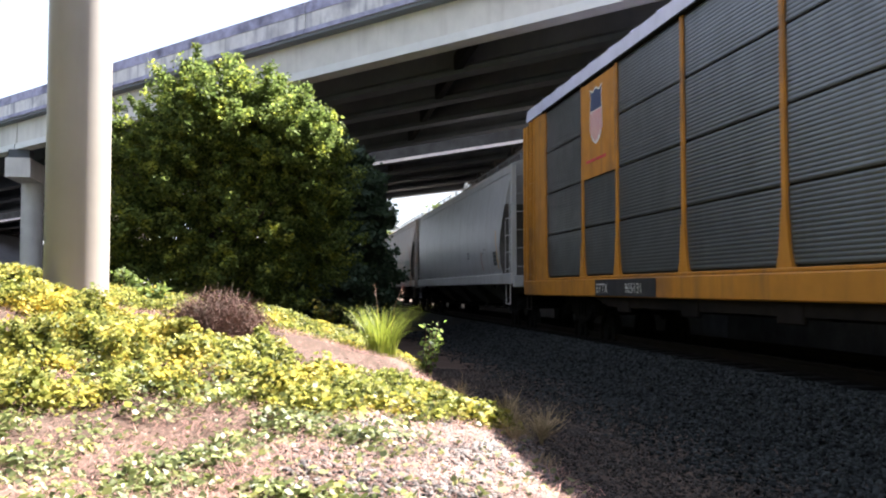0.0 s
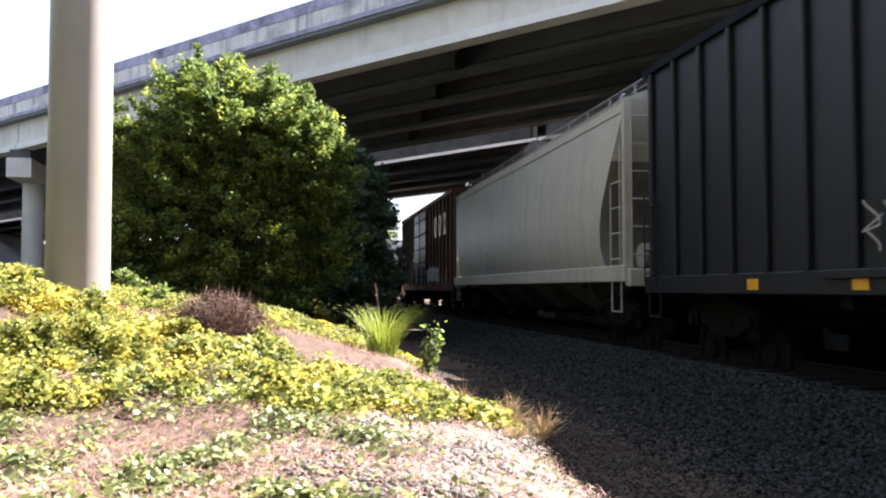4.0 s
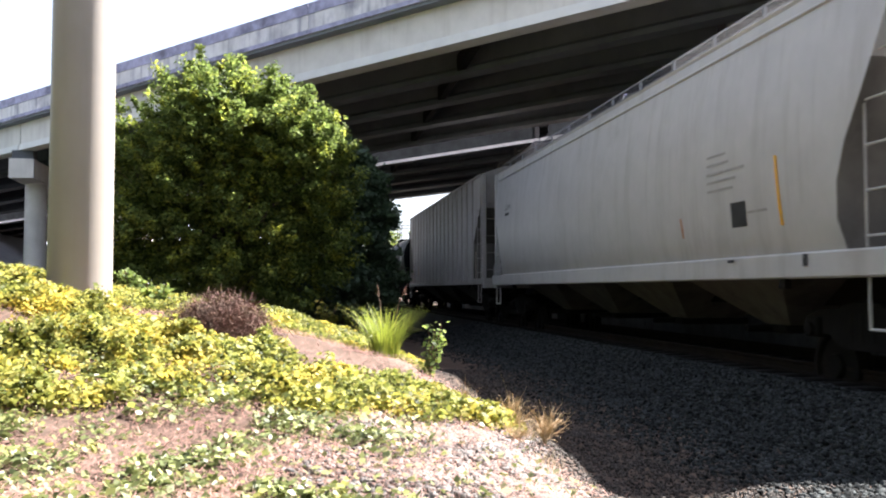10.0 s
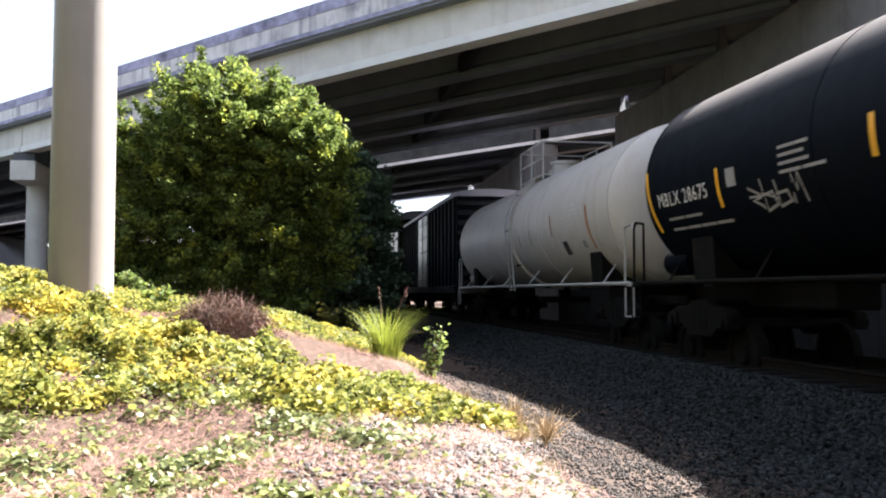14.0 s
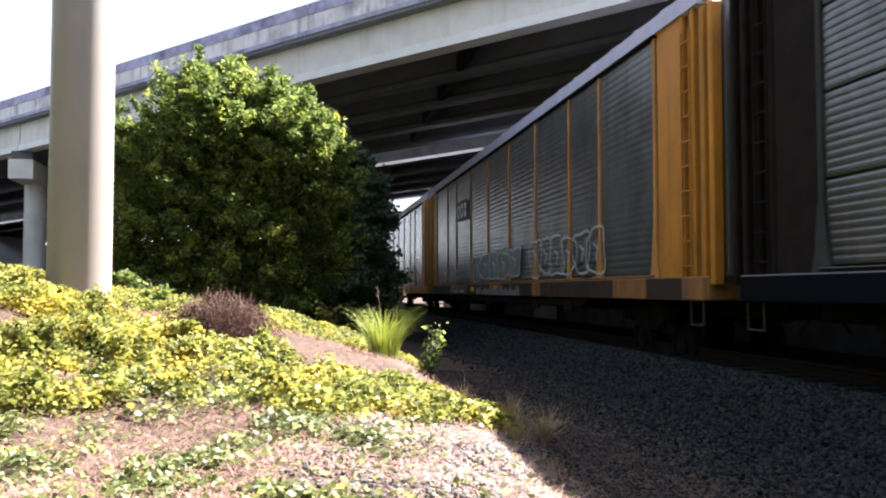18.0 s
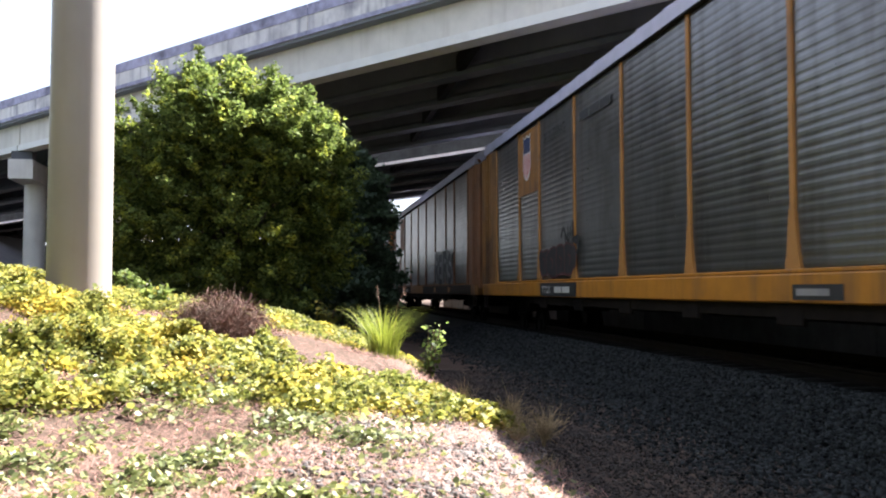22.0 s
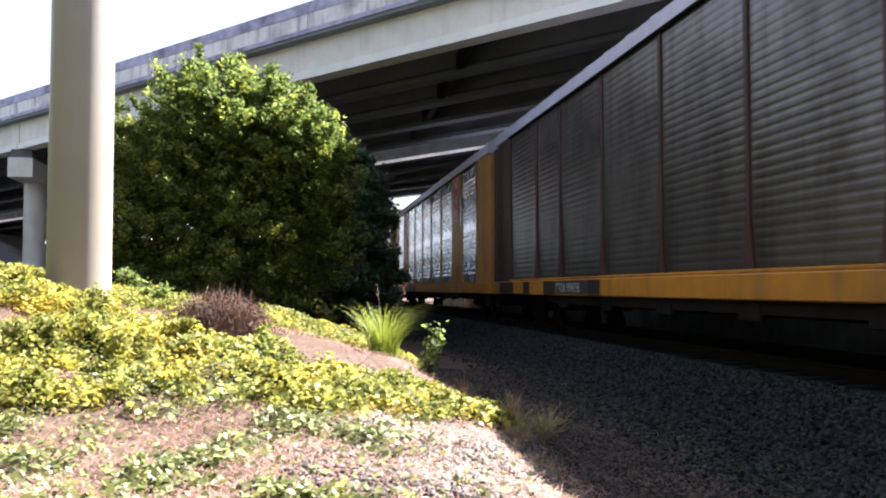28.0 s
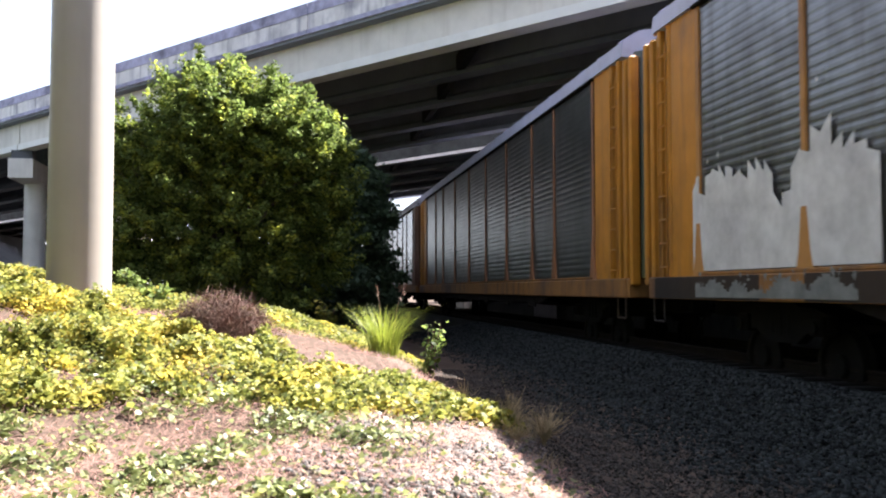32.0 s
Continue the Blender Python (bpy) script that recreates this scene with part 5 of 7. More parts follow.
# -- box wagons --
def boxcar(half, side, door, label, roof, door_at=0.0, door_w=3.0, lower=None, height=4.62, end_mat=None, end_gap=0.6, door_ribs=5, rib_mat=None, door_rib_mat=None):
    car = thing("box_wagon", label, "freight wagon", "train")
    hl = half - end_gap
    surf = flat_side(1.44)
    part("body", Geo().box(-1.44, 1.44, -hl, hl, 1.02, height, 0.02), side, car)
    prof = [(-1.52, height - 0.1), (1.52, height - 0.1), (1.52, height + 0.03), (0.8, height + 0.16), (0, height + 0.2), (-0.8, height + 0.16), (-1.52, height + 0.03)]
    part("roof", Geo().extrude(prof, -hl - 0.04, hl + 0.04), roof, car, "shallow steel roof")
    rib = Geo().box(-1.52, -1.43, -0.05, 0.05, 1.12, height - 0.1, 0.02).mesh("rib", rib_mat or side)
    n = 8
    lo, hi = door_at - door_w / 2 - 0.2, door_at + door_w / 2 + 0.2
    for a, b in ((-hl + 0.25, lo), (hi, hl - 0.25)):
        for i in range(n):
            y = a + (b - a) * i / (n - 1)
            part("rib", rib, None, car, at=pose(0, y, 0))
            part("rib", rib, None, car, at=pose(0, -y, 0, 0, 0, 180))
    for s in (-1, 1):
        part("side_sill", Geo().box(s * 1.46 - 0.05, s * 1.46 + 0.05, -hl, hl, 0.86, 1.14, 0.015), side, car)
        dm = part("door", Geo().box(s * 1.5 - 0.07, s * 1.5 + 0.07, door_at - door_w / 2, door_at + door_w / 2, 1.16, height - 0.25, 0.02), door, car, "sliding plug door")
        for i in range(door_ribs):
            z = 1.5 + (height - 2.1) * i / (door_ribs - 1)
            w = 0.04 if door_ribs < 8 else 0.055
            part("door_rib", Geo().box(s * 1.585 - 0.022, s * 1.585 + 0.022, door_at - door_w / 2 + 0.05, door_at + door_w / 2 - 0.05, z - w, z + w, 0.02), door_rib_mat or door, dm)
        part("door_bar", Geo().tube((s * 1.62, door_at - 0.35, 1.2), (s * 1.62, door_at - 0.35, height - 0.3), 0.025, 8), door, dm)
        part("door_rail", Geo().box(s * 1.52 - 0.05, s * 1.52 + 0.05, door_at - door_w * 1.05, door_at + door_w * 1.05, 1.04, 1.14, 0.01), side, car)
        for i in range(9):
            z = 1.25 + (height - 1.6) * i / 8
            part("end_rib", Geo().box(-1.4, 1.4, s * hl - 0.05, s * hl + 0.05, z - 0.09, z + 0.09, 0.045), end_mat or side, car)
        for k in (-1, 1):
            a, b = sorted((s * (hl - 0.06), s * (hl - 0.5)))
            part("side_ladder", ladder(k * 1.45, a, b, 1.0, 2.5, 4, k * 0.09), side, car)
            part("stirrup_step", Geo().path([(k * 1.46, a, 0.9), (k * 1.46, a, 0.48), (k * 1.46, b, 0.48), (k * 1.46, b, 0.9)], 0.016), side, car)
        part("end_ladder", end_ladder(s * (hl + 0.1), -1.35, -0.9, 1.0, 2.6, 4), side, car)
    part("centre_sill", Geo().box(-0.3, 0.3, -hl, hl, 0.62, 1.03, 0.02), M["black_steel"], car)
    for y in (-3.1, 0, 3.1):
        part("crossbearer", Geo().box(-1.4, 1.4, y - 0.1, y + 0.1, 0.72, 1.02), M["black_steel"], car)
    running_gear(car, half, hl - 1.9)
    return car, surf, hl


# -- tank wagons --
def tanker(half, shell, label, r=1.50, zc=2.52, band=False, walkway="black_steel", platform=True):
    car = thing("tank_wagon", label, "freight wagon", "train")
    hl = half - 0.45
    tl = hl - 0.25
    surf = lambda z: math.sqrt(max(0.04, r * r - (z - zc) ** 2))
    prof = [(0.05, -tl)] + [(r * math.sin(a), -tl + 0.62 * (1 - math.cos(a))) for a in np.linspace(0.15, math.pi / 2, 9)]
    prof += [(r, y) for y in np.linspace(-tl + 0.9, tl - 0.9, 9)]
    prof += [(r * math.sin(a), tl - 0.62 * (1 - math.cos(a))) for a in np.linspace(math.pi / 2, 0.15, 9)] + [(0.05, tl)]
    part("tank", Geo().spin(prof, 56, 0, zc), shell, car, smooth=40)
    for y in (-tl + 0.62, -tl / 3, tl / 3, tl - 0.62):
        part("weld_band", Geo().spin([(r - 0.02, y - 0.05), (r + 0.007, y - 0.05), (r + 0.007, y + 0.05), (r - 0.02, y + 0.05)], 56, 0, zc), shell, car, smooth=40)
    if band:
        part("stiffener_ring", Geo().spin([(r - 0.02, -0.16), (r + 0.07, -0.16), (r + 0.07, 0.16), (r - 0.02, 0.16)], 56, 0, zc), shell, car, smooth=40)
        g = Geo()
        for i in range(10):
            a = i / 10 * 6.283
            g.tube((r * 1.05 * math.cos(a), -0.2, zc + r * 1.05 * math.sin(a)), (r * 1.05 * math.cos(a), 0.2, zc + r * 1.05 * math.sin(a)), 0.03, 6)
        part("ring_bolts", g, M["black_steel"], car)
    wm = M[walkway]
    ladder_y = 0.0
    for s in (-1, 1):
        part("stub_sill", Geo().box(-0.34, 0.34, min(s * hl, s * (hl - 4.2)), max(s * hl, s * (hl - 4.2)), 0.68, 1.06, 0.03), M["black_steel"], car)
        part("saddle", Geo().extrude([(-1.25, 1.05), (1.25, 1.05), (1.30, 1.75), (0.85, 1.25), (-0.85, 1.25), (-1.30, 1.75)], s * (hl - 2.3) - 0.35, s * (hl - 2.3) + 0.35), M["black_steel"], car)
        part("end_platform", Geo().box(-1.45, 1.45, s * hl - 0.32, s * hl + 0.18, 1.02, 1.08, 0.01), wm, car)
        part("end_sill", Geo().box(-1.45, 1.45, s * (hl + 0.15) - 0.06, s * (hl + 0.15) + 0.06, 0.86, 1.08, 0.015), wm, car)
        for k in (-1, 1):
            part("corner_handrail", Geo().path([(k * 1.42, s * (hl - 0.3), 1.05), (k * 1.42, s * (hl - 0.3), 2.1), (k * 1.42, s * (hl + 0.05), 2.15), (k * 1.42, s * (hl + 0.15), 2.05), (k * 1.42, s * (hl + 0.15), 1.05)], 0.022, 8), wm, car)
            part("stirrup_step", Geo().path([(k * 1.45, s * hl - 0.2, 1.0), (k * 1.45, s * hl - 0.2, 0.48), (k * 1.45, s * hl + 0.2, 0.48), (k * 1.45, s * hl + 0.2, 1.0)], 0.016), wm, car)
        part("side_rail", Geo().tube((s * 1.45, -hl, 1.08), (s * 1.45, hl, 1.08), 0.032, 8), wm, car)
        for i in range(6):
            y = -hl + 2 * hl * (i + 0.5) / 6
            part("rail_bracket", Geo().tube((s * 1.45, y, 1.08), (s * 1.05, y + 0.25, 1.5), 0.02, 6), wm, car)
        x = s * (r + 0.02)
        g = Geo()
        for yy in (-0.24, 0.24):
            pts = [(s * (r + 0.1) * math.cos(a), yy, zc + (r + 0.1) * math.sin(a)) for a in np.linspace(-0.2, 1.1, 7)]
            g.path([(s * 1.5, yy, 0.95)] + pts, 0.02, 6)
        rungs = [(s * (r + 0.1) * math.cos(a), zc + (r + 0.1) * math.sin(a)) for a in np.linspace(-0.2, 1.0, 7)]
        side_steps = part("side_ladder", g, wm, car)
        for rx, rz in rungs + [(s * 1.55, z) for z in (0.98, 1.3, 1.65, 2.0)]:
            part("rung", Geo().tube((rx, -0.24, rz), (rx, 0.24, rz), 0.016, 6), wm, side_steps)
    if platform:
        zt = zc + r
        part("manway", Geo().tube((0, 0, zt - 0.1), (0, 0, zt + 0.32), 0.34, 22).tube((0, 0, zt + 0.3), (0, 0, zt + 0.38), 0.4, 22), shell, car, smooth=40)
        part("valve_housing", Geo().tube((0, 0.85, zt - 0.1), (0, 0.85, zt + 0.26), 0.2, 16), shell, car, smooth=40)
        part("top_platform", Geo().box(-0.95, -0.42, -1.2, 1.2, zt - 0.16, zt - 0.12).box(0.42, 0.95, -1.2, 1.2, zt - 0.16, zt - 0.12), wm, car)
        for k in (-0.95, 0.95):
            for y in (-1.2, 0.0, 1.2):
                part("railing_post", Geo().tube((k, y, zt - 0.3), (k, y, zt + 0.75), 0.024, 6), wm, car)
            for z in (zt + 0.3, zt + 0.75):
                part("guard_rail", Geo().tube((k, -1.2, z), (k, 1.2, z), 0.024, 6), wm, car, "tubular platform railing")
        for y in (-1.2, 1.2):
            part("guard_rail", Geo().tube((-0.95, y, zt + 0.75), (0.95, y, zt + 0.75), 0.024, 6), wm, car, "tubular platform railing")
    part("outlet_valve", Geo().tube((0, 0, zc - r + 0.05), (0, 0, 0.62), 0.2, 14, 0.12).box(-0.7, 0.7, -0.12, 0.12, 0.62, 0.8, 0.02), M["black_steel"], car)
    part("air_tank", Geo().tube((-0.9, hl - 1.3, 1.42), (-0.9, hl - 0.45, 1.42), 0.22, 16), shell, car, smooth=40)
    running_gear(car, half, hl - 1.7)
    return car, surf, hl


# -- enclosed car carriers --
PANELS = (2.75, 1.98, 2.82, 2.82, 2.82, 2.82, 2.82, 1.98, 2.75)
PZ0, PZ1, ROWS = 1.2, 5.12, 4
PANEL_CACHE = {}


def panel_mesh(width, z0, z1, material, fine):
    """A sheet with horizontal corrugations."""
    key = (round(width, 3), round(z0, 3), round(z1, 3), material.name, fine)
    if key in PANEL_CACHE:
        return PANEL_CACHE[key]
    g = Geo()
    tall = z1 - z0 > 2
    grouped = tall and fine > 0.14
    n = max(3, int(round((z1 - z0) / fine)))
    h = (z1 - z0) / n
    deep = (0.014 if grouped else 0.0038) if tall else 0.065 * fine
    prof = []
    for i in range(n):
        za = z0 + h * i
        # some tall sheets have groups of four ribs between flat bands
        if grouped and i % 6 in (0, 5):
            continue
        prof += [(0.0, za + 0.06 * h), (deep, za + 0.3 * h), (deep, za + 0.64 * h), (0.0, za + 0.9 * h)]
    prof = [(0.0, z0)] + prof + [(0.0, z1)]
    pts = [(-1.46 - d, y, z) for y in (-width / 2, width / 2) for d, z in prof]
    k = len(prof)
    g.add(pts, [(i, i + 1, k + i + 1, k + i) for i in range(k - 1)])
    g.add([(-1.42, y, z) for y in (-width / 2, width / 2) for z in (z0, z1)], [(0, 2, 3, 1)])
    PANEL_CACHE[key] = g.mesh("panel", material)
    return PANEL_CACHE[key]


def post_mesh(material, w=0.058):
    key = ("post", material.name, w)
    if key not in PANEL_CACHE:
        g = Geo()
        g.box(-1.498, -1.44, -w, w, 1.88, PZ1 + 0.03, 0.015)
        g.add([(x, y, z) for x in (-1.503, -1.44) for y, z in ((-w * 3.4, 1.10), (w * 3.4, 1.10), (w * 2.1, 1.38), (w, 1.9), (-w, 1.9), (-w * 2.1, 1.38))],
              [(5, 4, 3, 2, 1, 0), (6, 7, 8, 9, 10, 11)] + [(i, (i + 1) % 6, 6 + (i + 1) % 6, 6 + i) for i in range(6)])
        PANEL_CACHE[key] = g.mesh("post", material)
    return PANEL_CACHE[key]


def autorack(half, sheet, post, sill, roof, label, tiers=False, ends=None, end_door=None, badge=None, fine=0.115, flip=False):
    """An enclosed car carrier. badge: index of the panel that carries an emblem plate, counted from its +y end."""
    car = thing("autorack_wagon", label, "freight wagon", "train")
    ends, end_door = ends or post, end_door or sheet
    hl = half - 0.42
    span = sum(PANELS)
    surf = flat_side(1.486)
    order = PANELS if not flip else PANELS[::-1]
    y = span / 2
    edges = [y]
    for i, w in enumerate(order):
        zz = [(PZ0, PZ1)] if not tiers else [(PZ0 + (PZ1 - PZ0) * k / ROWS + 0.02, PZ0 + (PZ1 - PZ0) * (k + 1) / ROWS - 0.02) for k in range(ROWS)]
        for s in (0, 180):
            for k, (za, zb) in enumerate(zz):
                me = panel_mesh(w - 0.05, za, zb, sheet, fine)
                part("panel", me, None, car, at=pose(0, (y - w / 2) * (1 if s == 0 else -1), 0, 0, 0, s))
        y -= w
        edges.append(y)
    pm = post_mesh(post)
    for e in edges:
        part("post", pm, None, car, at=pose(0, e, 0))
        part("post", pm, None, car, at=pose(0, -e, 0, 0, 0, 180))
    if tiers:
        part("inner_wall", Geo().box(-1.40, 1.40, -span / 2, span / 2, PZ0, PZ1), M["slit"], car, "dark interior behind the gaps")
    for s in (-1, 1):
        part("side_sill", Geo().box(s * 1.50 - 0.06, s * 1.50 + 0.06, -hl + 0.1, hl - 0.1, 0.78, 1.13, 0.02), sill, car, "deep side sill")
        part("sill_lip", Geo().box(s * 1.47 - 0.06, s * 1.47 + 0.06, -span / 2, span / 2, 1.135, 1.185, 0.01), sill, car)
        part("eave_rail", Geo().box(s * 1.49 - 0.06, s * 1.49 + 0.06, -span / 2 - 0.1, span / 2 + 0.1, PZ1, PZ1 + 0.055, 0.015), M["black_steel"], car)
    prof = [(-1.53, PZ1 + 0.05), (1.53, PZ1 + 0.05), (1.50, PZ1 + 0.34), (1.18, PZ1 + 0.55), (0.7, PZ1 + 0.63), (0, PZ1 + 0.65), (-0.7, PZ1 + 0.63), (-1.18, PZ1 + 0.55), (-1.50, PZ1 + 0.34)]
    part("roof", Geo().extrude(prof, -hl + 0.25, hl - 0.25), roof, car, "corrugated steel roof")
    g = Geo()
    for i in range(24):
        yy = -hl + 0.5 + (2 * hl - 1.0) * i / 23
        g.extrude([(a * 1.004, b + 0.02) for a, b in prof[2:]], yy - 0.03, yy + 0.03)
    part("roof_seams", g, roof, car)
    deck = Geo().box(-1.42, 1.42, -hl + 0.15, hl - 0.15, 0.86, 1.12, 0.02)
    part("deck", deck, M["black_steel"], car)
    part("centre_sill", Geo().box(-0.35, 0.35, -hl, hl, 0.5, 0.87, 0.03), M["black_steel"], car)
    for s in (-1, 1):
        part("lower_sill", Geo().extrude([(-hl * 0.62, 0.775), (-hl * 0.56, 0.60), (hl * 0.56, 0.60), (hl * 0.62, 0.775)], s * 1.43 - 0.03, s * 1.43 + 0.03, "x"), M["near_black"], car, "lower edge of the sill, coloured dark for the shade there")
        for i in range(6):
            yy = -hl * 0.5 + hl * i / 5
            part("sill_gusset", Geo().box(s * 1.44 - 0.035, s * 1.44 + 0.035, yy - 0.3, yy + 0.3, 0.5, 0.78, 0.02), M["near_black"], car)
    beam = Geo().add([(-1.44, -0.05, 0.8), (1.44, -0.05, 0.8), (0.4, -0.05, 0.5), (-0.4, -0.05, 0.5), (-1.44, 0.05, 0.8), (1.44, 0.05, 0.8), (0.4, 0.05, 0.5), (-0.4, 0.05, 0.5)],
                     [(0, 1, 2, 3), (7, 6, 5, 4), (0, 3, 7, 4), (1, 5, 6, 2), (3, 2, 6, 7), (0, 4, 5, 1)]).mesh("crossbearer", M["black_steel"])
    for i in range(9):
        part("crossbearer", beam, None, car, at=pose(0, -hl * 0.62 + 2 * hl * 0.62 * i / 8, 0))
    for s in (-1, 1):
        ye = s * span / 2
        for k in (-1, 1):
            a, b = sorted((ye + s * 0.10, ye + s * 0.98))
            part("end_panel", Geo().box(k * 1.44 - 0.03, k * 1.44 + 0.03, a, b, 1.12, PZ1 + 0.12, 0.01), ends, car, "flat corner sheet")
            for q in (1.06, 1.42, 1.74, 2.02):
                yy = ye + s * q
                part("end_post", Geo().box(k * 1.40 - 0.09, k * 1.40 + 0.09, yy - 0.06, yy + 0.06, 1.0, PZ1 + 0.12 - 0.12 * (q > 1.5), 0.025), ends, car, "tall corner post")
            part("end_stay", Geo().box(k * 1.36 - 0.03, k * 1.36 + 0.03, min(ye + s * 1.0, ye + s * 2.0), max(ye + s * 1.0, ye + s * 2.0), 1.0, PZ1 + 0.05, 0.01), end_door, car)
            part("side_ladder", ladder(k * 1.46, ye + s * 1.10, ye + s * 1.40, 1.1, 4.9, 10, k * 0.05), ends, car)
            part("top_hoop", Geo().path([(k * 1.47, ye + s * 1.06, PZ1), (k * 1.47, ye + s * 1.1, PZ1 + 0.2), (k * 1.40, ye + s * 1.4, PZ1 + 0.24), (k * 1.40, ye + s * 1.74, PZ1 + 0.1)], 0.04, 8), ends, car)
        pts = [(math.sin(t) * 1.36, s * (hl - 0.08) + s * 0.33 * math.cos(t)) for t in np.linspace(-1.5, 1.5, 9)]
        for (xa, ya), (xb, yb) in zip(pts, pts[1:]):
            g = Geo().add([(xa, ya, 1.15), (xb, yb, 1.15), (xb, yb, PZ1 + 0.1), (xa, ya, PZ1 + 0.1), (xa, ya - s * 0.05, 1.15), (xb, yb - s * 0.05, 1.15), (xb, yb - s * 0.05, PZ1 + 0.1), (xa, ya - s * 0.05, PZ1 + 0.1)],
                  [(0, 1, 2, 3), (7, 6, 5, 4), (0, 4, 5, 1), (3, 2, 6, 7), (0, 3, 7, 4), (1, 5, 6, 2)])
            part("end_door", g, end_door, car, "leaf of the folding end door")
        for z in (2.4, 3.7):
            part("end_bar", Geo().box(-1.36, 1.36, s * (hl - 0.12) - 0.04, s * (hl - 0.12) + 0.04, z - 0.05, z + 0.05, 0.015), ends, car)
        part("end_sill", Geo().box(-1.52, 1.52, s * (hl - 0.12) - 0.1, s * (hl - 0.12) + 0.1, 0.78, 1.13, 0.02), sill, car)
        for k in (-1, 1):
            part("stirrup_step", Geo().path([(k * 1.5, s * (hl - 0.2), 0.8), (k * 1.5, s * (hl - 0.2), 0.42), (k * 1.5, s * (hl - 0.6), 0.42), (k * 1.5, s * (hl - 0.6), 0.8)], 0.018), M["sill_grime"], car)
    if badge is not None:
        a, b, mt = badge
        k = MARKS_BACK[0]
        for s in (0,):
            plate(car, edges[a] - 0.05 + k, edges[a + 1] + 0.05 + k, b[0], b[1], mt, flat_side(1.488), "emblem_plate", 0.012, "painted emblem panel")
    running_gear(car, half, hl - 3.3)
    return car, surf, edges


def shield(car, yc, zc, w, h):
    """A heraldic shield: red and white stripes under a dark blue head."""
    s = flat_side(1.504)
    outline = [(-0.5, 0.5), (-0.25, 0.44), (0, 0.5), (0.25, 0.44), (0.5, 0.5), (0.44, 0.3), (0.5, 0.1), (0.5, -0.25), (0.3, -0.42), (0, -0.5), (-0.3, -0.42), (-0.5, -0.25), (-0.5, 0.1), (-0.44, 0.3)]
    g = Geo().add([(0.001, yc - a * w, zc + b * h) for a, b in outline], [tuple(range(len(outline)))])
    em = part("emblem", onto(g, s), M["ink_white"], car, "striped shield emblem")
    g = Geo().add([(0.003, yc - a * w, zc + b * h) for a, b in ((-0.46, 0.1), (-0.41, 0.3), (-0.46, 0.46), (-0.25, 0.41), (0, 0.47), (0.25, 0.41), (0.46, 0.46), (0.41, 0.3), (0.46, 0.1))], [tuple(range(9))])
    part("emblem_head", onto(g, s), M["ink_blue"], em)
    g = Geo()
    for i in range(6):
        a = -0.43 + 0.86 * i / 5.4
        bot = -0.26 - 0.2 * (1 - abs(a + 0.05) / 0.5)
        g.add([(0.003, yc - a * w, zc + 0.08 * h), (0.003, yc - (a + 0.075) * w, zc + 0.08 * h), (0.003, yc - (a + 0.075) * w, zc + bot * h), (0.003, yc - a * w, zc + bot * h)], [(0, 1, 2, 3)])
    part("emblem_stripes", onto(g, s), M["ink_red"], em)


# ---- the train, from its head; each wagon with its place along the train at the start ----
TRAIN = []
ENDS = (-5.33, 22.77, 42.55, 62.17, 80.82, 99.21, 116.35, 132.72, 153.53, 174.4, 194.02, 214.36, 232.2, 249.73, 267.98, 286.6, 314.69, 343.02, 371.83, 399.88, 427.91, 456.0,
        472.19, 500.48, 529.39, 557.47, 585.92, 614.2)


# metres by which a wagon's body sits behind the middle of its share of the train
SET_BACK = {0: -0.36, 2: 0.2, 3: 0.57, 6: 0.2, 8: -0.3, 10: 0.6, 11: 1.0, 12: 1.0, 13: 0.4, 15: 0.3, 16: 0.35, 17: 0.05, 18: -0.18, 20: 0.2, 22: 0.14, 23: -0.13, 24: -0.35, 25: -0.3}


def half_of(i):
    MARKS_BACK[0] = SET_BACK.get(i, 0.0)
    return (ENDS[i + 1] - ENDS[i]) / 2


def couple(car):
    i = len(TRAIN)
    TRAIN.append((car, (ENDS[i] + ENDS[i + 1]) / 2 + SET_BACK.get(i, 0.0)))


side = flat_side(1.495)
sill_side = flat_side(1.562)

# 0 car carrier with slotted panels and a shield
car, surf, ed = autorack(half_of(0), M["galv_new"], M["yellow"], M["yellow"], M["roof_pale"], "grey slotted-panel car carrier with yellow posts and a striped shield", True,
                         badge=(1, (3.15, 5.08), M["yellow"]), fine=0.06)
shield(car, 7.75, 4.35, 0.72, 1.15)
bars(car, 8.35, 3.45, [(0, 1.2)], M["ink_red"], flat_side(1.502), thick=0.07)
plate(car, 7.7, 4.75, 0.80, 1.11, M["ink_black"], sill_side, "number_panel")
lettering(car, "ETTX", 7.6, 0.86, 0.18, M["ink_white"], flat_side(1.571))
lettering(car, "905131", 6.1, 0.86, 0.18, M["ink_white"], flat_side(1.571))
couple(car)

# 1 plain pale grey hopper
car, surf, hl = hopper(half_of(1), M["hopper_grey"], "pale grey curved-side covered hopper wagon with rust marks")
bars(car, -3.4, 2.08, [(0, 0.36), (0, 0.36), (0, 0.36)], M["ink_black"], surf, 0.08, 0.05)
stripe(car, -5.7, 1.5, 2.1, 0.07, M["ink_rust"], surf, 0.1, "rust_run")
plate(car, -7.3, -7.75, 1.62, 2.02, M["ink_black"], surf)
bars(car, -7.34, 1.92, [(0, 0.36), (0, 0.36), (0, 0.36)], M["ink_grey"], surf, 0.11, 0.03)
stripe(car, -7.85, 1.5, 2.6, 0.08, M["ink_yellow"], surf, 0.12, "rust_run")
bars(car, -6.0, 2.1, [(0, 0.4), (-0.2, 0.3)], M["ink_grey"], surf, 0.1, 0.06)
plate(car, -7.4, -7.6, 1.20, 1.3, M["ink_grey"], sill_side)
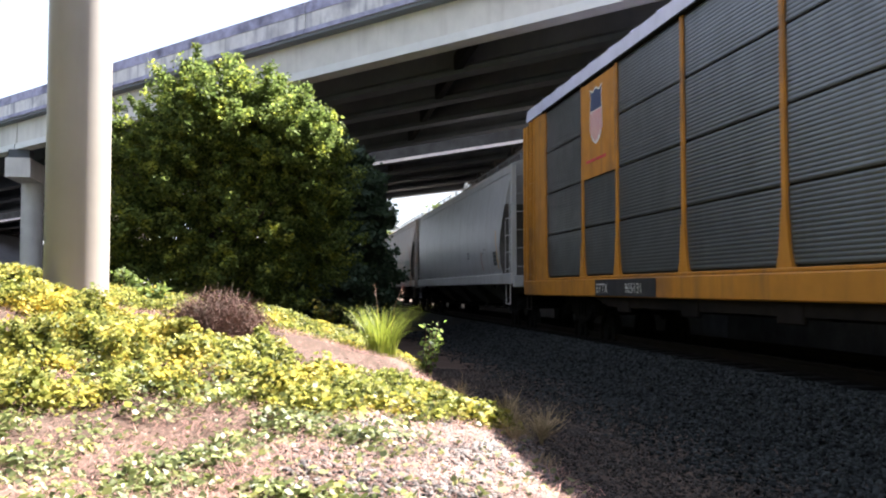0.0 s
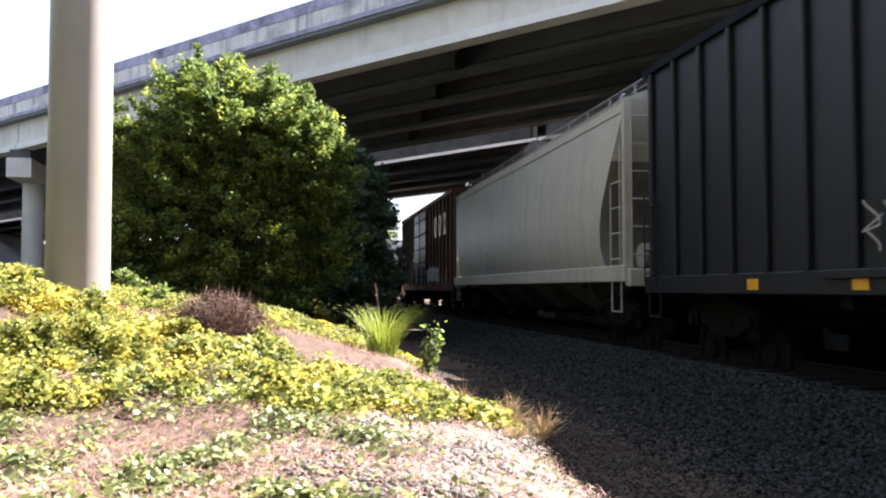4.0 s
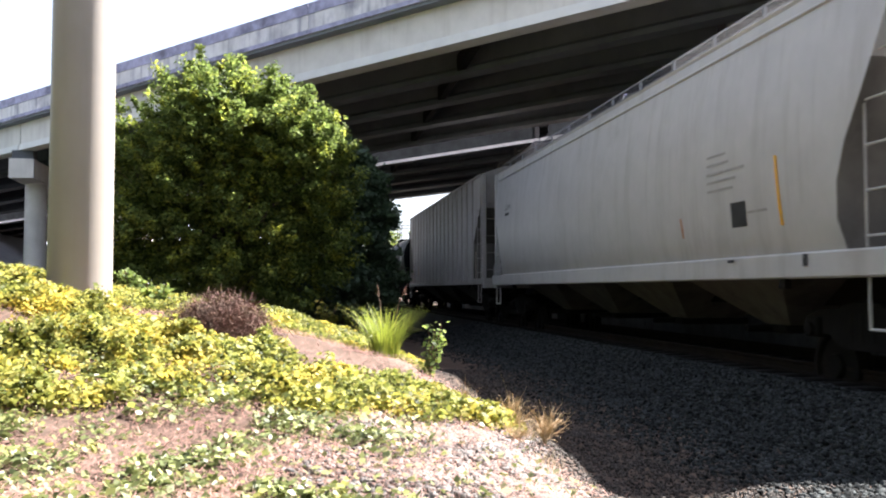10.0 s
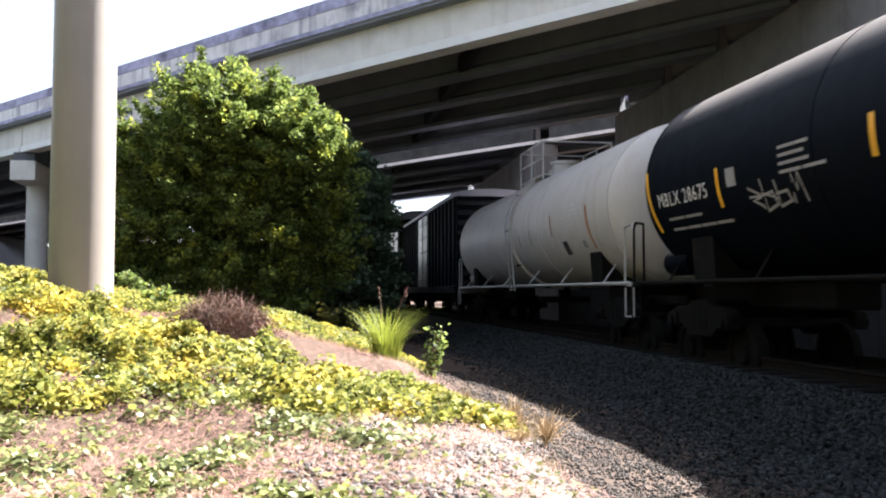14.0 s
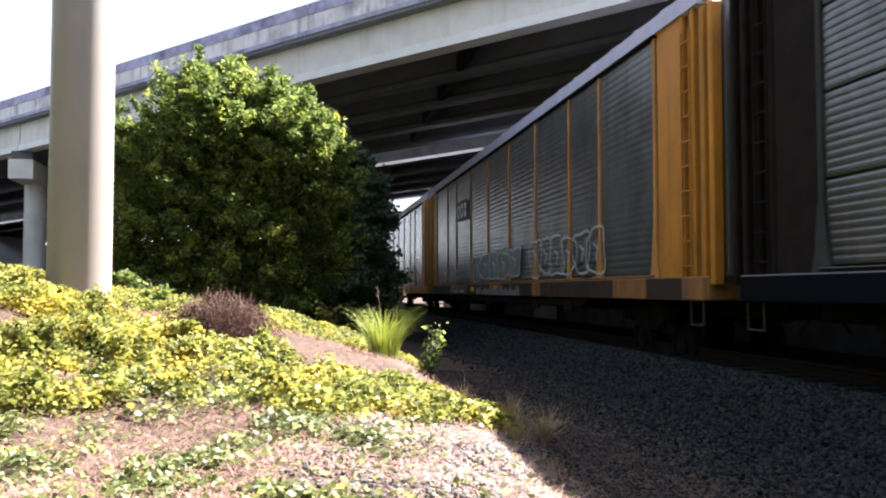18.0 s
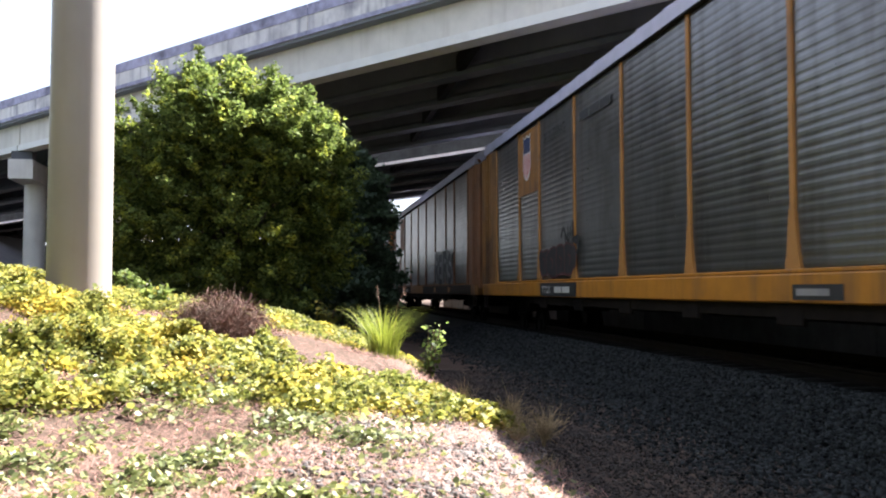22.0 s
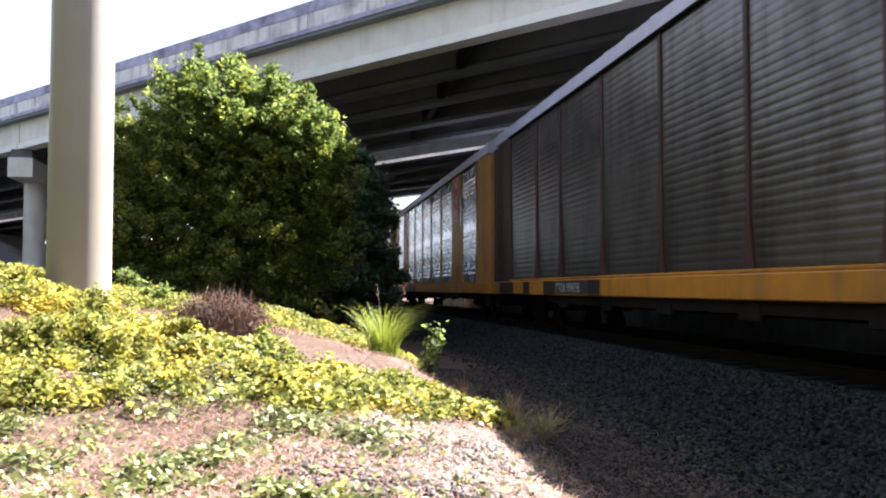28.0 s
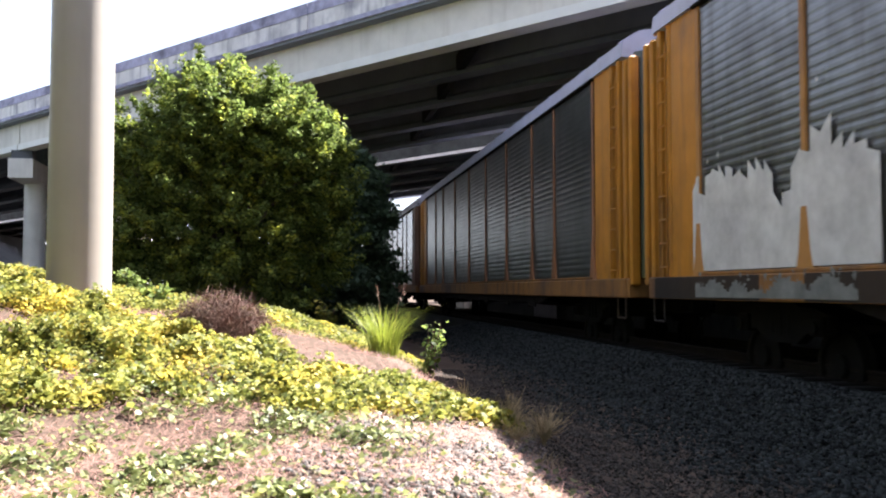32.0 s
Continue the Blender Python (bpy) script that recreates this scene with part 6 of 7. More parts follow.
couple(car)

# 2 rust-stained hopper with painted figure shapes
car, surf, hl = hopper(half_of(2), M["hopper_stained"], "cream covered hopper wagon with orange rust stains and graffiti")
lettering(car, "ROIX", 8.1, 2.68, 0.25, M["ink_black"], surf)
lettering(car, "57085", 8.1, 2.2, 0.25, M["ink_black"], surf)
stripe(car, 8.5, 1.5, 2.3, 0.08, M["ink_rust"], surf, -0.1, "rust_run")
stripe(car, 6.1, 1.5, 2.2, 0.08, M["ink_yellow"], surf, 0.15, "rust_run")
bars(car, 7.9, 1.8, [(0, 0.8), (0.3, 0.9)], M["ink_grey"], surf, 0.14, 0.05)
bars(car, 5.9, 1.8, [(0, 0.8)], M["ink_grey"], surf)
def blot(material, ring, d, label, edge=None):
    """A flat painted patch with an optional outline of another colour round it."""
    if edge:
        g = Geo()
        stroke(g, ring + ring[:1], 0.09, d - 0.003)
        part("graffiti_outline", onto(g, surf), edge, car)
    g = Geo()
    yc, zc = sum(p[0] for p in ring) / len(ring), sum(p[1] for p in ring) / len(ring)
    g.add([(d, *q) for q in ring] + [(d, yc, zc)], [(k, (k + 1) % len(ring), len(ring)) for k in range(len(ring))])
    part("graffiti", onto(g, surf), material, car, label)


def oval(yc, zc, a, b):
    return [(yc + a * math.cos(k / 18 * 6.283), zc + b * math.sin(k / 18 * 6.283)) for k in range(18)]


blot(M["ink_olive"], [(-0.55, 1.42), (-0.95, 1.62), (-1.15, 1.72), (-1.2, 2.05), (-1.5, 2.1), (-2.0, 2.1), (-2.35, 1.95), (-2.3, 1.75), (-2.75, 1.66), (-3.15, 1.5), (-2.8, 1.38), (-2.2, 1.3), (-1.0, 1.3)], 0.014,
     "olive spray-painted shape with a white outline", M["ink_chalk"])
for q in (oval(-1.05, 1.5, 0.16, 0.05), oval(-1.45, 1.95, 0.1, 0.05), oval(-2.1, 1.85, 0.12, 0.05), oval(-2.6, 1.5, 0.15, 0.05), oval(-2.2, 1.6, 0.1, 0.05)):
    blot(M["ink_black"], q, 0.018, "black paint fleck")
blot(M["ink_black"], [(-1.45, 1.35), (-1.45, 1.75), (-1.95, 1.8), (-1.95, 1.7), (-1.65, 1.66), (-1.65, 1.35)], 0.020, "black painted bar")
blot(M["ink_black"], oval(-1.55, 2.62, 0.30, 0.5), 0.017, "tall black spray-painted oval", M["ink_chalk"])
blot(M["ink_chalk"], oval(-1.66, 2.33, 0.22, 0.38), 0.021, "white spray-painted oval")
g = Geo()
stroke(g, [(-2.35, 1.82), (-2.62, 1.86), (-2.4, 2.35), (-2.3, 2.75)], 0.11, 0.022)
stroke(g, [(-2.3, 2.7), (-2.2, 2.85)], 0.08, 0.024)
stroke(g, [(-2.3, 2.7), (-2.42, 2.86)], 0.08, 0.025)
part("graffiti", onto(g, surf), M["ink_chalk"], car, "bent white painted stroke")
tag(car, -3.1, -4.9, 2.3, 2.75, M["ink_grey"], surf, 6, 8, 0.03)
tag(car, -5.4, -7.3, 1.55, 2.45, M["ink_teal"], surf, 7, 6, 0.06, "teal spray-painted scrawl")
tag(car, 0.2, -0.6, 1.6, 2.1, M["ink_teal"], surf, 8, 3, 0.05, "teal spray-painted scrawl")
plate(car, -4.75, -5.05, 1.7, 2.05, M["ink_black"], surf)
stripe(car, -7.75, 1.55, 2.7, 0.09, M["ink_rust"], surf, 0.1, "rust_run")
couple(car)

# 3 dark navy box wagon
car, surf, hl = boxcar(half_of(3), M["navy"], M["navy"], "dark navy ribbed box wagon with yellow letter shapes and white graffiti", M["black"], 0.25, 2.9, end_gap=0.87, door_ribs=16)
s2 = flat_side(1.53)
for k, yy in enumerate((-4.7, -5.55, -6.4)):
    plate(car, yy, yy - 0.58, 2.98, 3.13, M["ink_yellow"], s2, "company_mark")
    emblem_block(car, yy - 0.29, 3.6, 0.29, 0.38, k == 2, M["ink_yellow"], s2, 0.2)
tag(car, -1.9, -5.9, 1.3, 2.15, M["ink_chalk"], s2, 10, 8, 0.045, "white spray-painted scrawl")
tag(car, -1.95, -5.8, 1.25, 2.0, M["ink_pink"], s2, 9, 9, 0.03, "pinkish spray-painted outlines")
tag(car, 3.2, 2.2, 1.3, 1.9, M["ink_grey"], s2, 12, 3, 0.03, "grey spray-painted scrawl")
tag(car, 1.2, 0.1, 1.6, 2.2, M["ink_grey"], flat_side(1.612), 13, 3, 0.03, "grey spray-painted scrawl")
peel(car, -6.5, -7.4, 1.2, 2.5, M["ink_dull"], s2, 19, 5, 14, "smeared silver paint patch")
for yy in (5.6, 3.4, 1.2, -0.9, -3.6):
    plate(car, yy, yy - 0.28, 0.92, 1.06, M["ink_yellow"], flat_side(1.515), "reflector")
plate(car, -7.5, -7.62, 1.3, 2.45, M["ink_yellow"], s2, "reflector")
plate(car, -5.9, -6.2, 0.95, 1.12, M["ink_yellow"], flat_side(1.515), "reflector")
couple(car)

# 4 cream hopper
car, surf, hl = hopper(half_of(4), M["hopper_cream"], "cream-grey curved-side covered hopper wagon")
tag(car, 3.0, 1.2, 1.5, 2.1, M["ink_grey"], surf, 14, 4, 0.04)
couple(car)

# 5 brown box wagon with blue-grey door
car, surf, hl = boxcar(half_of(5), M["brown"], M["slate"], "rusty brown ribbed box wagon with slate-blue door, peeling white paint", M["brown"], 0.45, 3.9, height=4.75, end_gap=0.25, rib_mat=M["rib_dark"], door_rib_mat=M["rib_dark"])
s2 = flat_side(1.53)
for k in range(4):
    bars(car, 7.5 - 0.42 * k, 2.6, [(0, 0.2)], M["faint_ink"], s2, thick=0.2)
    bars(car, 7.2 - 0.4 * k, 2.2, [(0, 0.2)], M["faint_ink"], s2, thick=0.2)
peel(car, 6.9, 2.45, 1.15, 2.15, M["whitewash"], flat_side(1.445), 11, 9, 70)
peel(car, 5.6, 2.6, 1.16, 2.3, M["whitewash"], flat_side(1.4485), 17, 5, 50)
peel(car, 6.3, 2.5, 1.155, 1.75, M["whitewash"], flat_side(1.4505), 62, 4, 40)
peel(car, 6.5, 1.9, 0.865, 1.13, M["whitewash"], flat_side(1.512), 18, 14, 30, "old whitewash flaking off the sill")
peel(car, 0.3, -1.1, 1.9, 2.5, M["whitewash"], flat_side(1.572), 19, 7, 60, "white paint scraped off the door")
peel(car, -0.1, -1.3, 1.28, 1.7, M["whitewash"], flat_side(1.572), 20, 6, 50, "white paint scraped off the door")
bars(car, 2.1, 2.98, [(0, 0.28)], M["ink_grey"], flat_side(1.573), thick=0.09)
bars(car, 1.1, 1.62, [(0, 0.3)], M["ink_grey"], flat_side(1.573), thick=0.07)
bars(car, 1.5, 1.42, [(0, 1.2)], M["ink_dull"], flat_side(1.573), thick=0.16)
for yy in (2.2, 0.6, -1.1):
    part("lock_rod", Geo().box(-1.63, -1.565, yy - 0.05, yy + 0.05, 1.2, 1.95, 0.015), M["rib_dark"], car, "rusty door lock rod")
part("door_track", Geo().box(-1.60, -1.53, -2.2, 3.6, 1.145, 1.2, 0.012), M["rib_dark"], car, "rusty lower door track")
peel(car, -2.0, -7.2, 1.15, 1.9, M["whitewash"], flat_side(1.445), 14, 12, 40)
for yy in (7.5, 6.35, 3.8):
    plate(car, yy, yy - 0.35, 0.93, 1.08, M["ink_yellow"], flat_side(1.515), "reflector")
plate(car, 0.7, 0.2, 0.92, 1.08, M["ink_yellow"], flat_side(1.515), "reflector")
plate(car, 7.95, 7.75, 0.98, 1.2, M["ink_yellow"], flat_side(1.515), "reflector")
plate(car, 3.5, 3.3, 1.75, 1.95, M["ink_black"], s2)
plate(car, 2.9, 2.7, 2.3, 2.5, M["ink_white"], s2)
for k, yy in enumerate((-4.0, -5.2, -6.4)):
    emblem_block(car, yy - 0.3, 3.55, 0.3, 0.44, k == 2, M["ink_yellow"], s2, 0.15)
throw_up(car, -1.9, -5.2, 1.2, 1.9, M["ink_chalk"], M["ink_black"], s2, 13, 6, "white bubble graffiti")
couple(car)

# 6 grimy black tank
car, surf, hl = tanker(half_of(6), M["black_rusty"], "black tank wagon with yellow reflective strips", 1.57, 2.64)
lettering(car, "GATX 69694", 6.6, 2.22, 0.23, M["ink_white"], surf)
bars(car, 6.5, 1.98, [(0, 0.15), (0, 0.9), (0, 1.3)], M["ink_grey"], surf, 0.14, 0.05)
for yy, z0, z1 in ((7.1, 1.75, 2.65), (4.65, 2.15, 2.65), (2.35, 2.1, 2.6), (-0.5, 2.2, 2.7), (-3.4, 2.2, 2.75)):
    stripe(car, yy, z0, z1, 0.09, M["ink_yellow"], surf, 0.0)
stripe(car, -6.2, 1.7, 2.9, 0.10, M["ink_yellow"], surf, 0.25)
plate(car, -5.7, -5.95, 1.45, 1.75, M["ink_white"], surf, "placard")
bars(car, -4.4, 2.75, [(0, 0.9)] * 6, M["ink_grey"], surf, 0.1, 0.04)
couple(car)

# 7 grey hopper with yellow squares on its sill
car, surf, hl = hopper(half_of(7), M["hopper_white"], "off-white curved-side covered hopper wagon with yellow sill squares")
lettering(car, "SHPX", 8.2, 2.85, 0.28, M["ink_black"], surf)
lettering(car, "458601", 8.3, 2.4, 0.28, M["ink_black"], surf)
bars(car, 8.1, 1.95, [(0, 0.6), (0.1, 0.4)], M["ink_grey"], surf, 0.12)
for yy in (6.4, 2.75, -0.75, -4.5):
    plate(car, yy, yy - 0.28, 1.12, 1.33, M["ink_yellow"], flat_side(1.58), "reflector")
bars(car, 5.6, 1.22, [(0, 0.9)], M["ink_grey"], flat_side(1.58), thick=0.06)
bars(car, 1.8, 1.3, [(0, 0.9), (-0.1, 1.1), (0, 0.9)], M["ink_grey"], flat_side(1.58), 0.07, 0.03)
for yy, z0, z1 in ((5.9, 1.5, 1.85), (3.7, 1.6, 2.0), (0.9, 1.55, 2.1)):
    stripe(car, yy, z0, z1, 0.06, M["ink_rust"], surf, 0.05, "rust_run")
stripe(car, -1.5, 1.7, 2.2, 0.09, M["ink_yellow"], surf, 0.05)
plate(car, 3.6, 2.0, 1.6, 2.2, M["hopper_grey"], surf, "paint_patch")
plate(car, -6.5, -6.8, 1.7, 2.1, M["ink_black"], surf)
couple(car)

# 8 hopper with a dark scrawl
car, surf, hl = hopper(half_of(8), M["hopper_white"], "off-white covered hopper wagon with a dark spray-painted scrawl")
tag(car, -2.6, -4.5, 1.85, 2.5, M["ink_grey"], surf, 15, 5, 0.045, "dark spray-painted scrawl")
bars(car, 2.3, 2.5, [(0, 0.7), (0, 0.75), (0.1, 0.6)], M["ink_red"], surf, 0.09, 0.03)
bars(car, -0.7, 2.5, [(0, 0.8), (0.1, 0.6), (0, 1.0), (0, 0.8)], M["ink_grey"], surf, 0.09, 0.04)
for yy, z0, z1, mt in ((2.6, 1.7, 2.0, "ink_rust"), (0.55, 1.7, 2.1, "ink_rust"), (-2.2, 1.75, 2.15, "ink_yellow"), (-4.6, 1.75, 2.15, "ink_yellow")):
    stripe(car, yy, z0, z1, 0.07, M[mt], surf, 0.08)
plate(car, -4.0, -4.4, 1.36, 1.52, M["ink_red"], surf, "placard")
bars(car, -4.75, 1.5, [(0, 0.6)] * 3, M["ink_grey"], surf, 0.07, 0.03)
lettering(car, "SCMX", 8.3, 2.78, 0.22, M["ink_black"], surf)
bars(car, 8.3, 2.5, [(0, 0.9)], M["ink_black"], surf, thick=0.18)
couple(car)

# 9 clean hopper with black square
car, surf, hl = hopper(half_of(9), M["hopper_white"], "off-white curved-side covered hopper wagon with small stencils")
bars(car, -5.1, 2.75, [(0, 0.6), (0, 0.7), (0, 1.1), (0, 0.9), (0, 0.8)], M["ink_grey"], surf, 0.12, 0.045)
plate(car, -5.75, -6.15, 1.75, 2.08, M["ink_black"], surf)
bars(car, -6.2, 1.9, [(0, 0.5)], M["ink_grey"], surf)
stripe(car, -6.95, 1.7, 2.55, 0.06, M["ink_yellow"], surf, 0.06)
stripe(car, -4.2, 1.7, 2.0, 0.05, M["ink_rust"], surf, 0.05, "rust_run")
bars(car, -5.6, 1.28, [(0, 0.2)], M["ink_black"], flat_side(1.58), thick=0.05)
plate(car, -7.4, -7.5, 1.2, 1.34, M["ink_black"], flat_side(1.58))
lettering(car, "SCMX", 7.4, 3.15, 0.15, M["ink_black"], surf)
bars(car, 7.4, 2.98, [(0, 0.5)], M["ink_black"], surf, thick=0.1)
couple(car)

# 10 ribbed hopper
car, surf, hl = hopper(half_of(10), M["hopper_mauve"], "pale grey ribbed flat-side covered hopper wagon", ribbed=True, top=4.68, walkway=False, bays=3)
for txt, yy, zz in (("SIC", 8.3, 2.05), ("BX", 7.55, 2.1), ("58", 8.2, 1.6), ("32", 7.55, 1.62)):
    lettering(car, txt, yy + 0.06, zz, 0.22, M["ink_black"], flat_side(1.515))
stripe(car, 8.6, 1.3, 2.2, 0.09, M["ink_yellow"], flat_side(1.515))
stripe(car, 6.45, 1.6, 2.0, 0.12, M["ink_yellow"], flat_side(1.515))
plate(car, -6.0, -6.25, 1.7, 1.95, M["ink_grey"], flat_side(1.515))
stripe(car, -7.9, 1.25, 2.2, 0.12, M["hopper_stained"], flat_side(1.515), 0, "rust_run")
couple(car)

# 11, 12 black tanks
car, surf, hl = tanker(half_of(11), M["black"], "glossy black tank wagon with a yellow placard", 1.58, 2.68)
lettering(car, "XOMX 110554", 8.1, 2.36, 0.235, M["ink_white"], surf)
bars(car, 7.8, 2.08, [(0, 1.2), (0, 1.1)], M["ink_grey"], surf, 0.16, 0.05)
for yy, z0, z1 in ((5.85, 2.5, 2.95), (3.95, 2.55, 3.0), (0.25, 2.3, 2.7), (-2.65, 2.55, 3.0)):
    stripe(car, yy, z0, z1, 0.1, M["ink_yellow"], surf)
stripe(car, 8.4, 1.9, 2.9, 0.1, M["ink_yellow"], surf, 0.2)
plate(car, -1.95, -2.55, 2.0, 2.45, M["ink_yellow"], surf, "placard")
plate(car, 5.55, 5.25, 2.2, 2.5, M["ink_grey"], surf)
bars(car, 4.95, 2.6, [(0, 0.8), (0, 0.6), (0.05, 0.75), (0.2, 0.7)], M["ink_grey"], surf, 0.12, 0.06)
bars(car, 0.1, 2.7, [(0, 1.3), (0.1, 1.2), (0.0, 1.3)], M["ink_grey"], surf, 0.09, 0.04)
bars(car, -2.2, 1.85, [(0, 1.6)], M["ink_grey"], surf)
plate(car, -4.7, -5.6, 2.3, 2.9, M["ink_faint"], surf)
bars(car, -4.8, 2.75, [(0, 0.7), (0, 0.6), (0, 0.7)], M["ink_grey"], surf, 0.06, 0.1)
plate(car, -4.6, -5.0, 1.5, 1.8, M["ink_faint"], surf)
couple(car)
car, surf, hl = tanker(half_of(12), M["black"], "black tank wagon with white stencils and a small scrawl", 1.58, 2.68)
lettering(car, "MBLX 28675", 8.05, 2.28, 0.225, M["ink_white"], surf)
bars(car, 7.8, 2.05, [(0, 1.2), (0, 2.0)], M["ink_grey"], surf, 0.16, 0.05)
stripe(car, 6.0, 2.1, 2.65, 0.09, M["ink_yellow"], surf)
stripe(car, 2.6, 2.3, 2.75, 0.1, M["ink_yellow"], surf)
stripe(car, 8.3, 1.9, 2.9, 0.1, M["ink_yellow"], surf, 0.2)
tag(car, 5.2, 3.9, 1.95, 2.35, M["ink_grey"], surf, 17, 4, 0.035)
plate(car, 5.7, 5.45, 2.35, 2.6, M["ink_grey"], surf)
bars(car, 4.35, 2.65, [(0, 0.7), (0, 0.6), (0, 0.7), (0.0, 1.0)], M["ink_grey"], surf, 0.1, 0.05)
bars(car, -2.4, 2.6, [(0, 1.2)] * 4, M["ink_grey"], surf, 0.1, 0.05)
plate(car, 0.6, -0.3, 2.2, 2.5, M["ink_faint"], surf)
stripe(car, -3.0, 2.3, 2.8, 0.09, M["ink_yellow"], surf)
stripe(car, -6.2, 2.0, 2.9, 0.09, M["ink_yellow"], surf)
couple(car)

# 13 white tank with a stiffener ring
car, surf, hl = tanker(half_of(13), M["tank_white"], "dirty white tank wagon with a ring and white platform railing", 1.57, 2.62, band=True, walkway="hopper_white")
for yy, z0, z1, mt in ((0.9 - 1.4, 2.1, 2.4, "ink_rust"), (-1.6, 2.1, 2.5, "ink_grey"), (-3.55, 2.2, 2.7, "ink_rust")):
    stripe(car, yy, z0, z1, 0.07, M[mt], surf, 0.05, "rust_run")
stripe(car, -6.2, 1.8, 2.7, 0.1, M["ink_rust"], surf, 0.1)
plate(car, -4.2, -4.55, 1.75, 2.05, M["ink_black"], surf)
plate(car, -5.55, -5.8, 1.85, 2.0, M["ink_grey"], surf)
bars(car, -4.9, 2.75, [(0, 0.8)] * 5, M["ink_chalk"], surf, 0.1, 0.05)
couple(car)

# 14 dark box wagon
car, surf, hl = boxcar(half_of(14), M["black"], M["galv_dark"], "grimy near-black box wagon with its door ajar", M["roof_grey"], 0.0, 3.0, height=4.7, end_mat=M["navy"])
couple(car)

# 15 dark slotted car carrier
car, surf, ed = autorack(half_of(15), M["galv_dark"], M["slit"], M["black"], M["roof_grey"], "dark grimy grey slotted-panel car carrier", True, ends=M["near_black"], end_door=M["near_black"], fine=0.09)
plate(car, 9.0, 7.1, 3.35, 4.05, M["ink_black"], side, "emblem_plate", 0.02)
emblem_block(car, 8.35, 3.7, 0.42, 0.2, False, M["ink_white"], side, 0.1, 0.024)
emblem_block(car, 7.55, 3.7, 0.3, 0.2, False, M["ink_white"], side, 0.1, 0.024)
lettering(car, "710720", -4.95, 0.84, 0.25, M["ink_grey"], sill_side)
emblem_block(car, -4.3, 0.96, 0.2, 0.1, False, M["ink_grey"], sill_side, 0.05)
plate(car, -2.6, -2.95, 0.92, 1.06, M["ink_yellow"], sill_side, "reflector")
rw = random.Random(15)
for e in ed[1:-1]:
    for k in range(1, 4):
        zz = PZ0 + (PZ1 - PZ0) * k / ROWS
        for d in (-0.075, 0.075):
            stripe(car, e + d + MARKS_BACK[0], zz - rw.uniform(0.05, 0.16), zz + rw.uniform(0.03, 0.14), 0.018, M["ink_dull"], flat_side(1.492), rw.uniform(-0.02, 0.02), "rub_mark")
stripe(car, -11.75, 1.3, 2.3, 0.07, M["ink_yellow"], side)
plate(car, -12.1, -12.5, 1.75, 2.0, M["ink_yellow"], flat_side(1.505), "reflector")
plate(car, -12.0, -12.4, 3.2, 3.5, M["ink_grey"], flat_side(1.505))
couple(car)

# 16 car carrier with company plate and graffiti
car, surf, ed = autorack(half_of(16), M["galv_mid"], M["post_tan"], M["yellow_worn"], M["roof_grey"], "weathered grey car carrier with yellow posts and pale graffiti", False, ends=M["yellow"], fine=0.126)
plate(car, 7.15, 5.05, 3.45, 4.15, M["ink_black"], side, "emblem_plate", 0.02)
for k, yy in enumerate((6.7, 6.05, 5.42)):
    emblem_block(car, yy, 3.8, 0.25, 0.25, k == 2, M["ink_white"], side, 0.13, 0.024)
for a, b in ((12.9, 8.2), (4.9, 1.2), (-0.4, -3.8), (-4.6, -9.6), (-11.2, -12.6)):
    plate(car, a, b, 0.79, 1.12, M["sill_grime"], flat_side(1.561), "paint_patch", 0.003)
throw_up(car, 4.0, -2.4, 1.22, 2.15, M["ink_dull"], M["ink_silver"], side, 21, 5, "silver bubble graffiti")
peel(car, 3.2, -2.6, 0.8, 1.1, M["ink_dull"], flat_side(1.566), 61, 22, 30, "grey paint runs on the sill")
throw_up(car, 0.9, -1.2, 1.22, 2.1, M["ink_green"], M["ink_dull"], side, 22, 2, "pale green spray-painted patch")
tag(car, 10.2, 6.4, 1.25, 1.95, M["ink_chalk"], side, 23, 7, 0.06, "white spray-painted scrawl")
throw_up(car, -3.5, -9.0, 1.22, 2.2, None, M["ink_silver"], side, 24, 6, "silver bubble graffiti")
plate(car, 7.6, 5.1, 0.80, 1.0, M["ink_black"], sill_side, "number_panel")
bars(car, 7.4, 0.84, [(0, 0.9), ], M["ink_grey"], flat_side(1.571), thick=0.12)
bars(car, 6.3, 0.84, [(0, 1.0), ], M["ink_grey"], flat_side(1.571), thick=0.12)
for yy in (0.55, 4.1):
    plate(car, yy, yy - 0.5, 0.9, 1.05, M["ink_yellow"], sill_side, "reflector")
couple(car)

def sill_slots(car):
    """Dark drain slots in the lip under the panels."""
    slot = Geo().box(-1.534, -1.5, -0.14, 0.14, 1.146, 1.174, 0.004).mesh("drain_slot", M["slit"])
    for i in range(44):
        part("drain_slot", slot, None, car, at=pose(0, -11.6 + 0.54 * i, 0))


def panel_holes(car, seed):
    """Columns of small dark holes punched in the flat bands of the sheets."""
    rg = random.Random(seed)
    g = Geo()
    h = (PZ1 - PZ0) / 25
    for i in range(26):
        y = -12.3 + 0.98 * i + rg.uniform(-0.08, 0.08)
        for k in (0, 5, 6, 11, 12, 17, 18, 23, 24):
            z, q = PZ0 + h * (k + rg.uniform(0.35, 0.65)), rg.uniform(0.012, 0.024)
            g.add([(-1.4615, y - q, z), (-1.4615, y, z + q), (-1.4615, y + q, z), (-1.4615, y, z - q)], [(0, 1, 2, 3)])
    tagged(part("perforation", g, M["slit"], car, "small dark holes in the sheets"), kind="stuff")


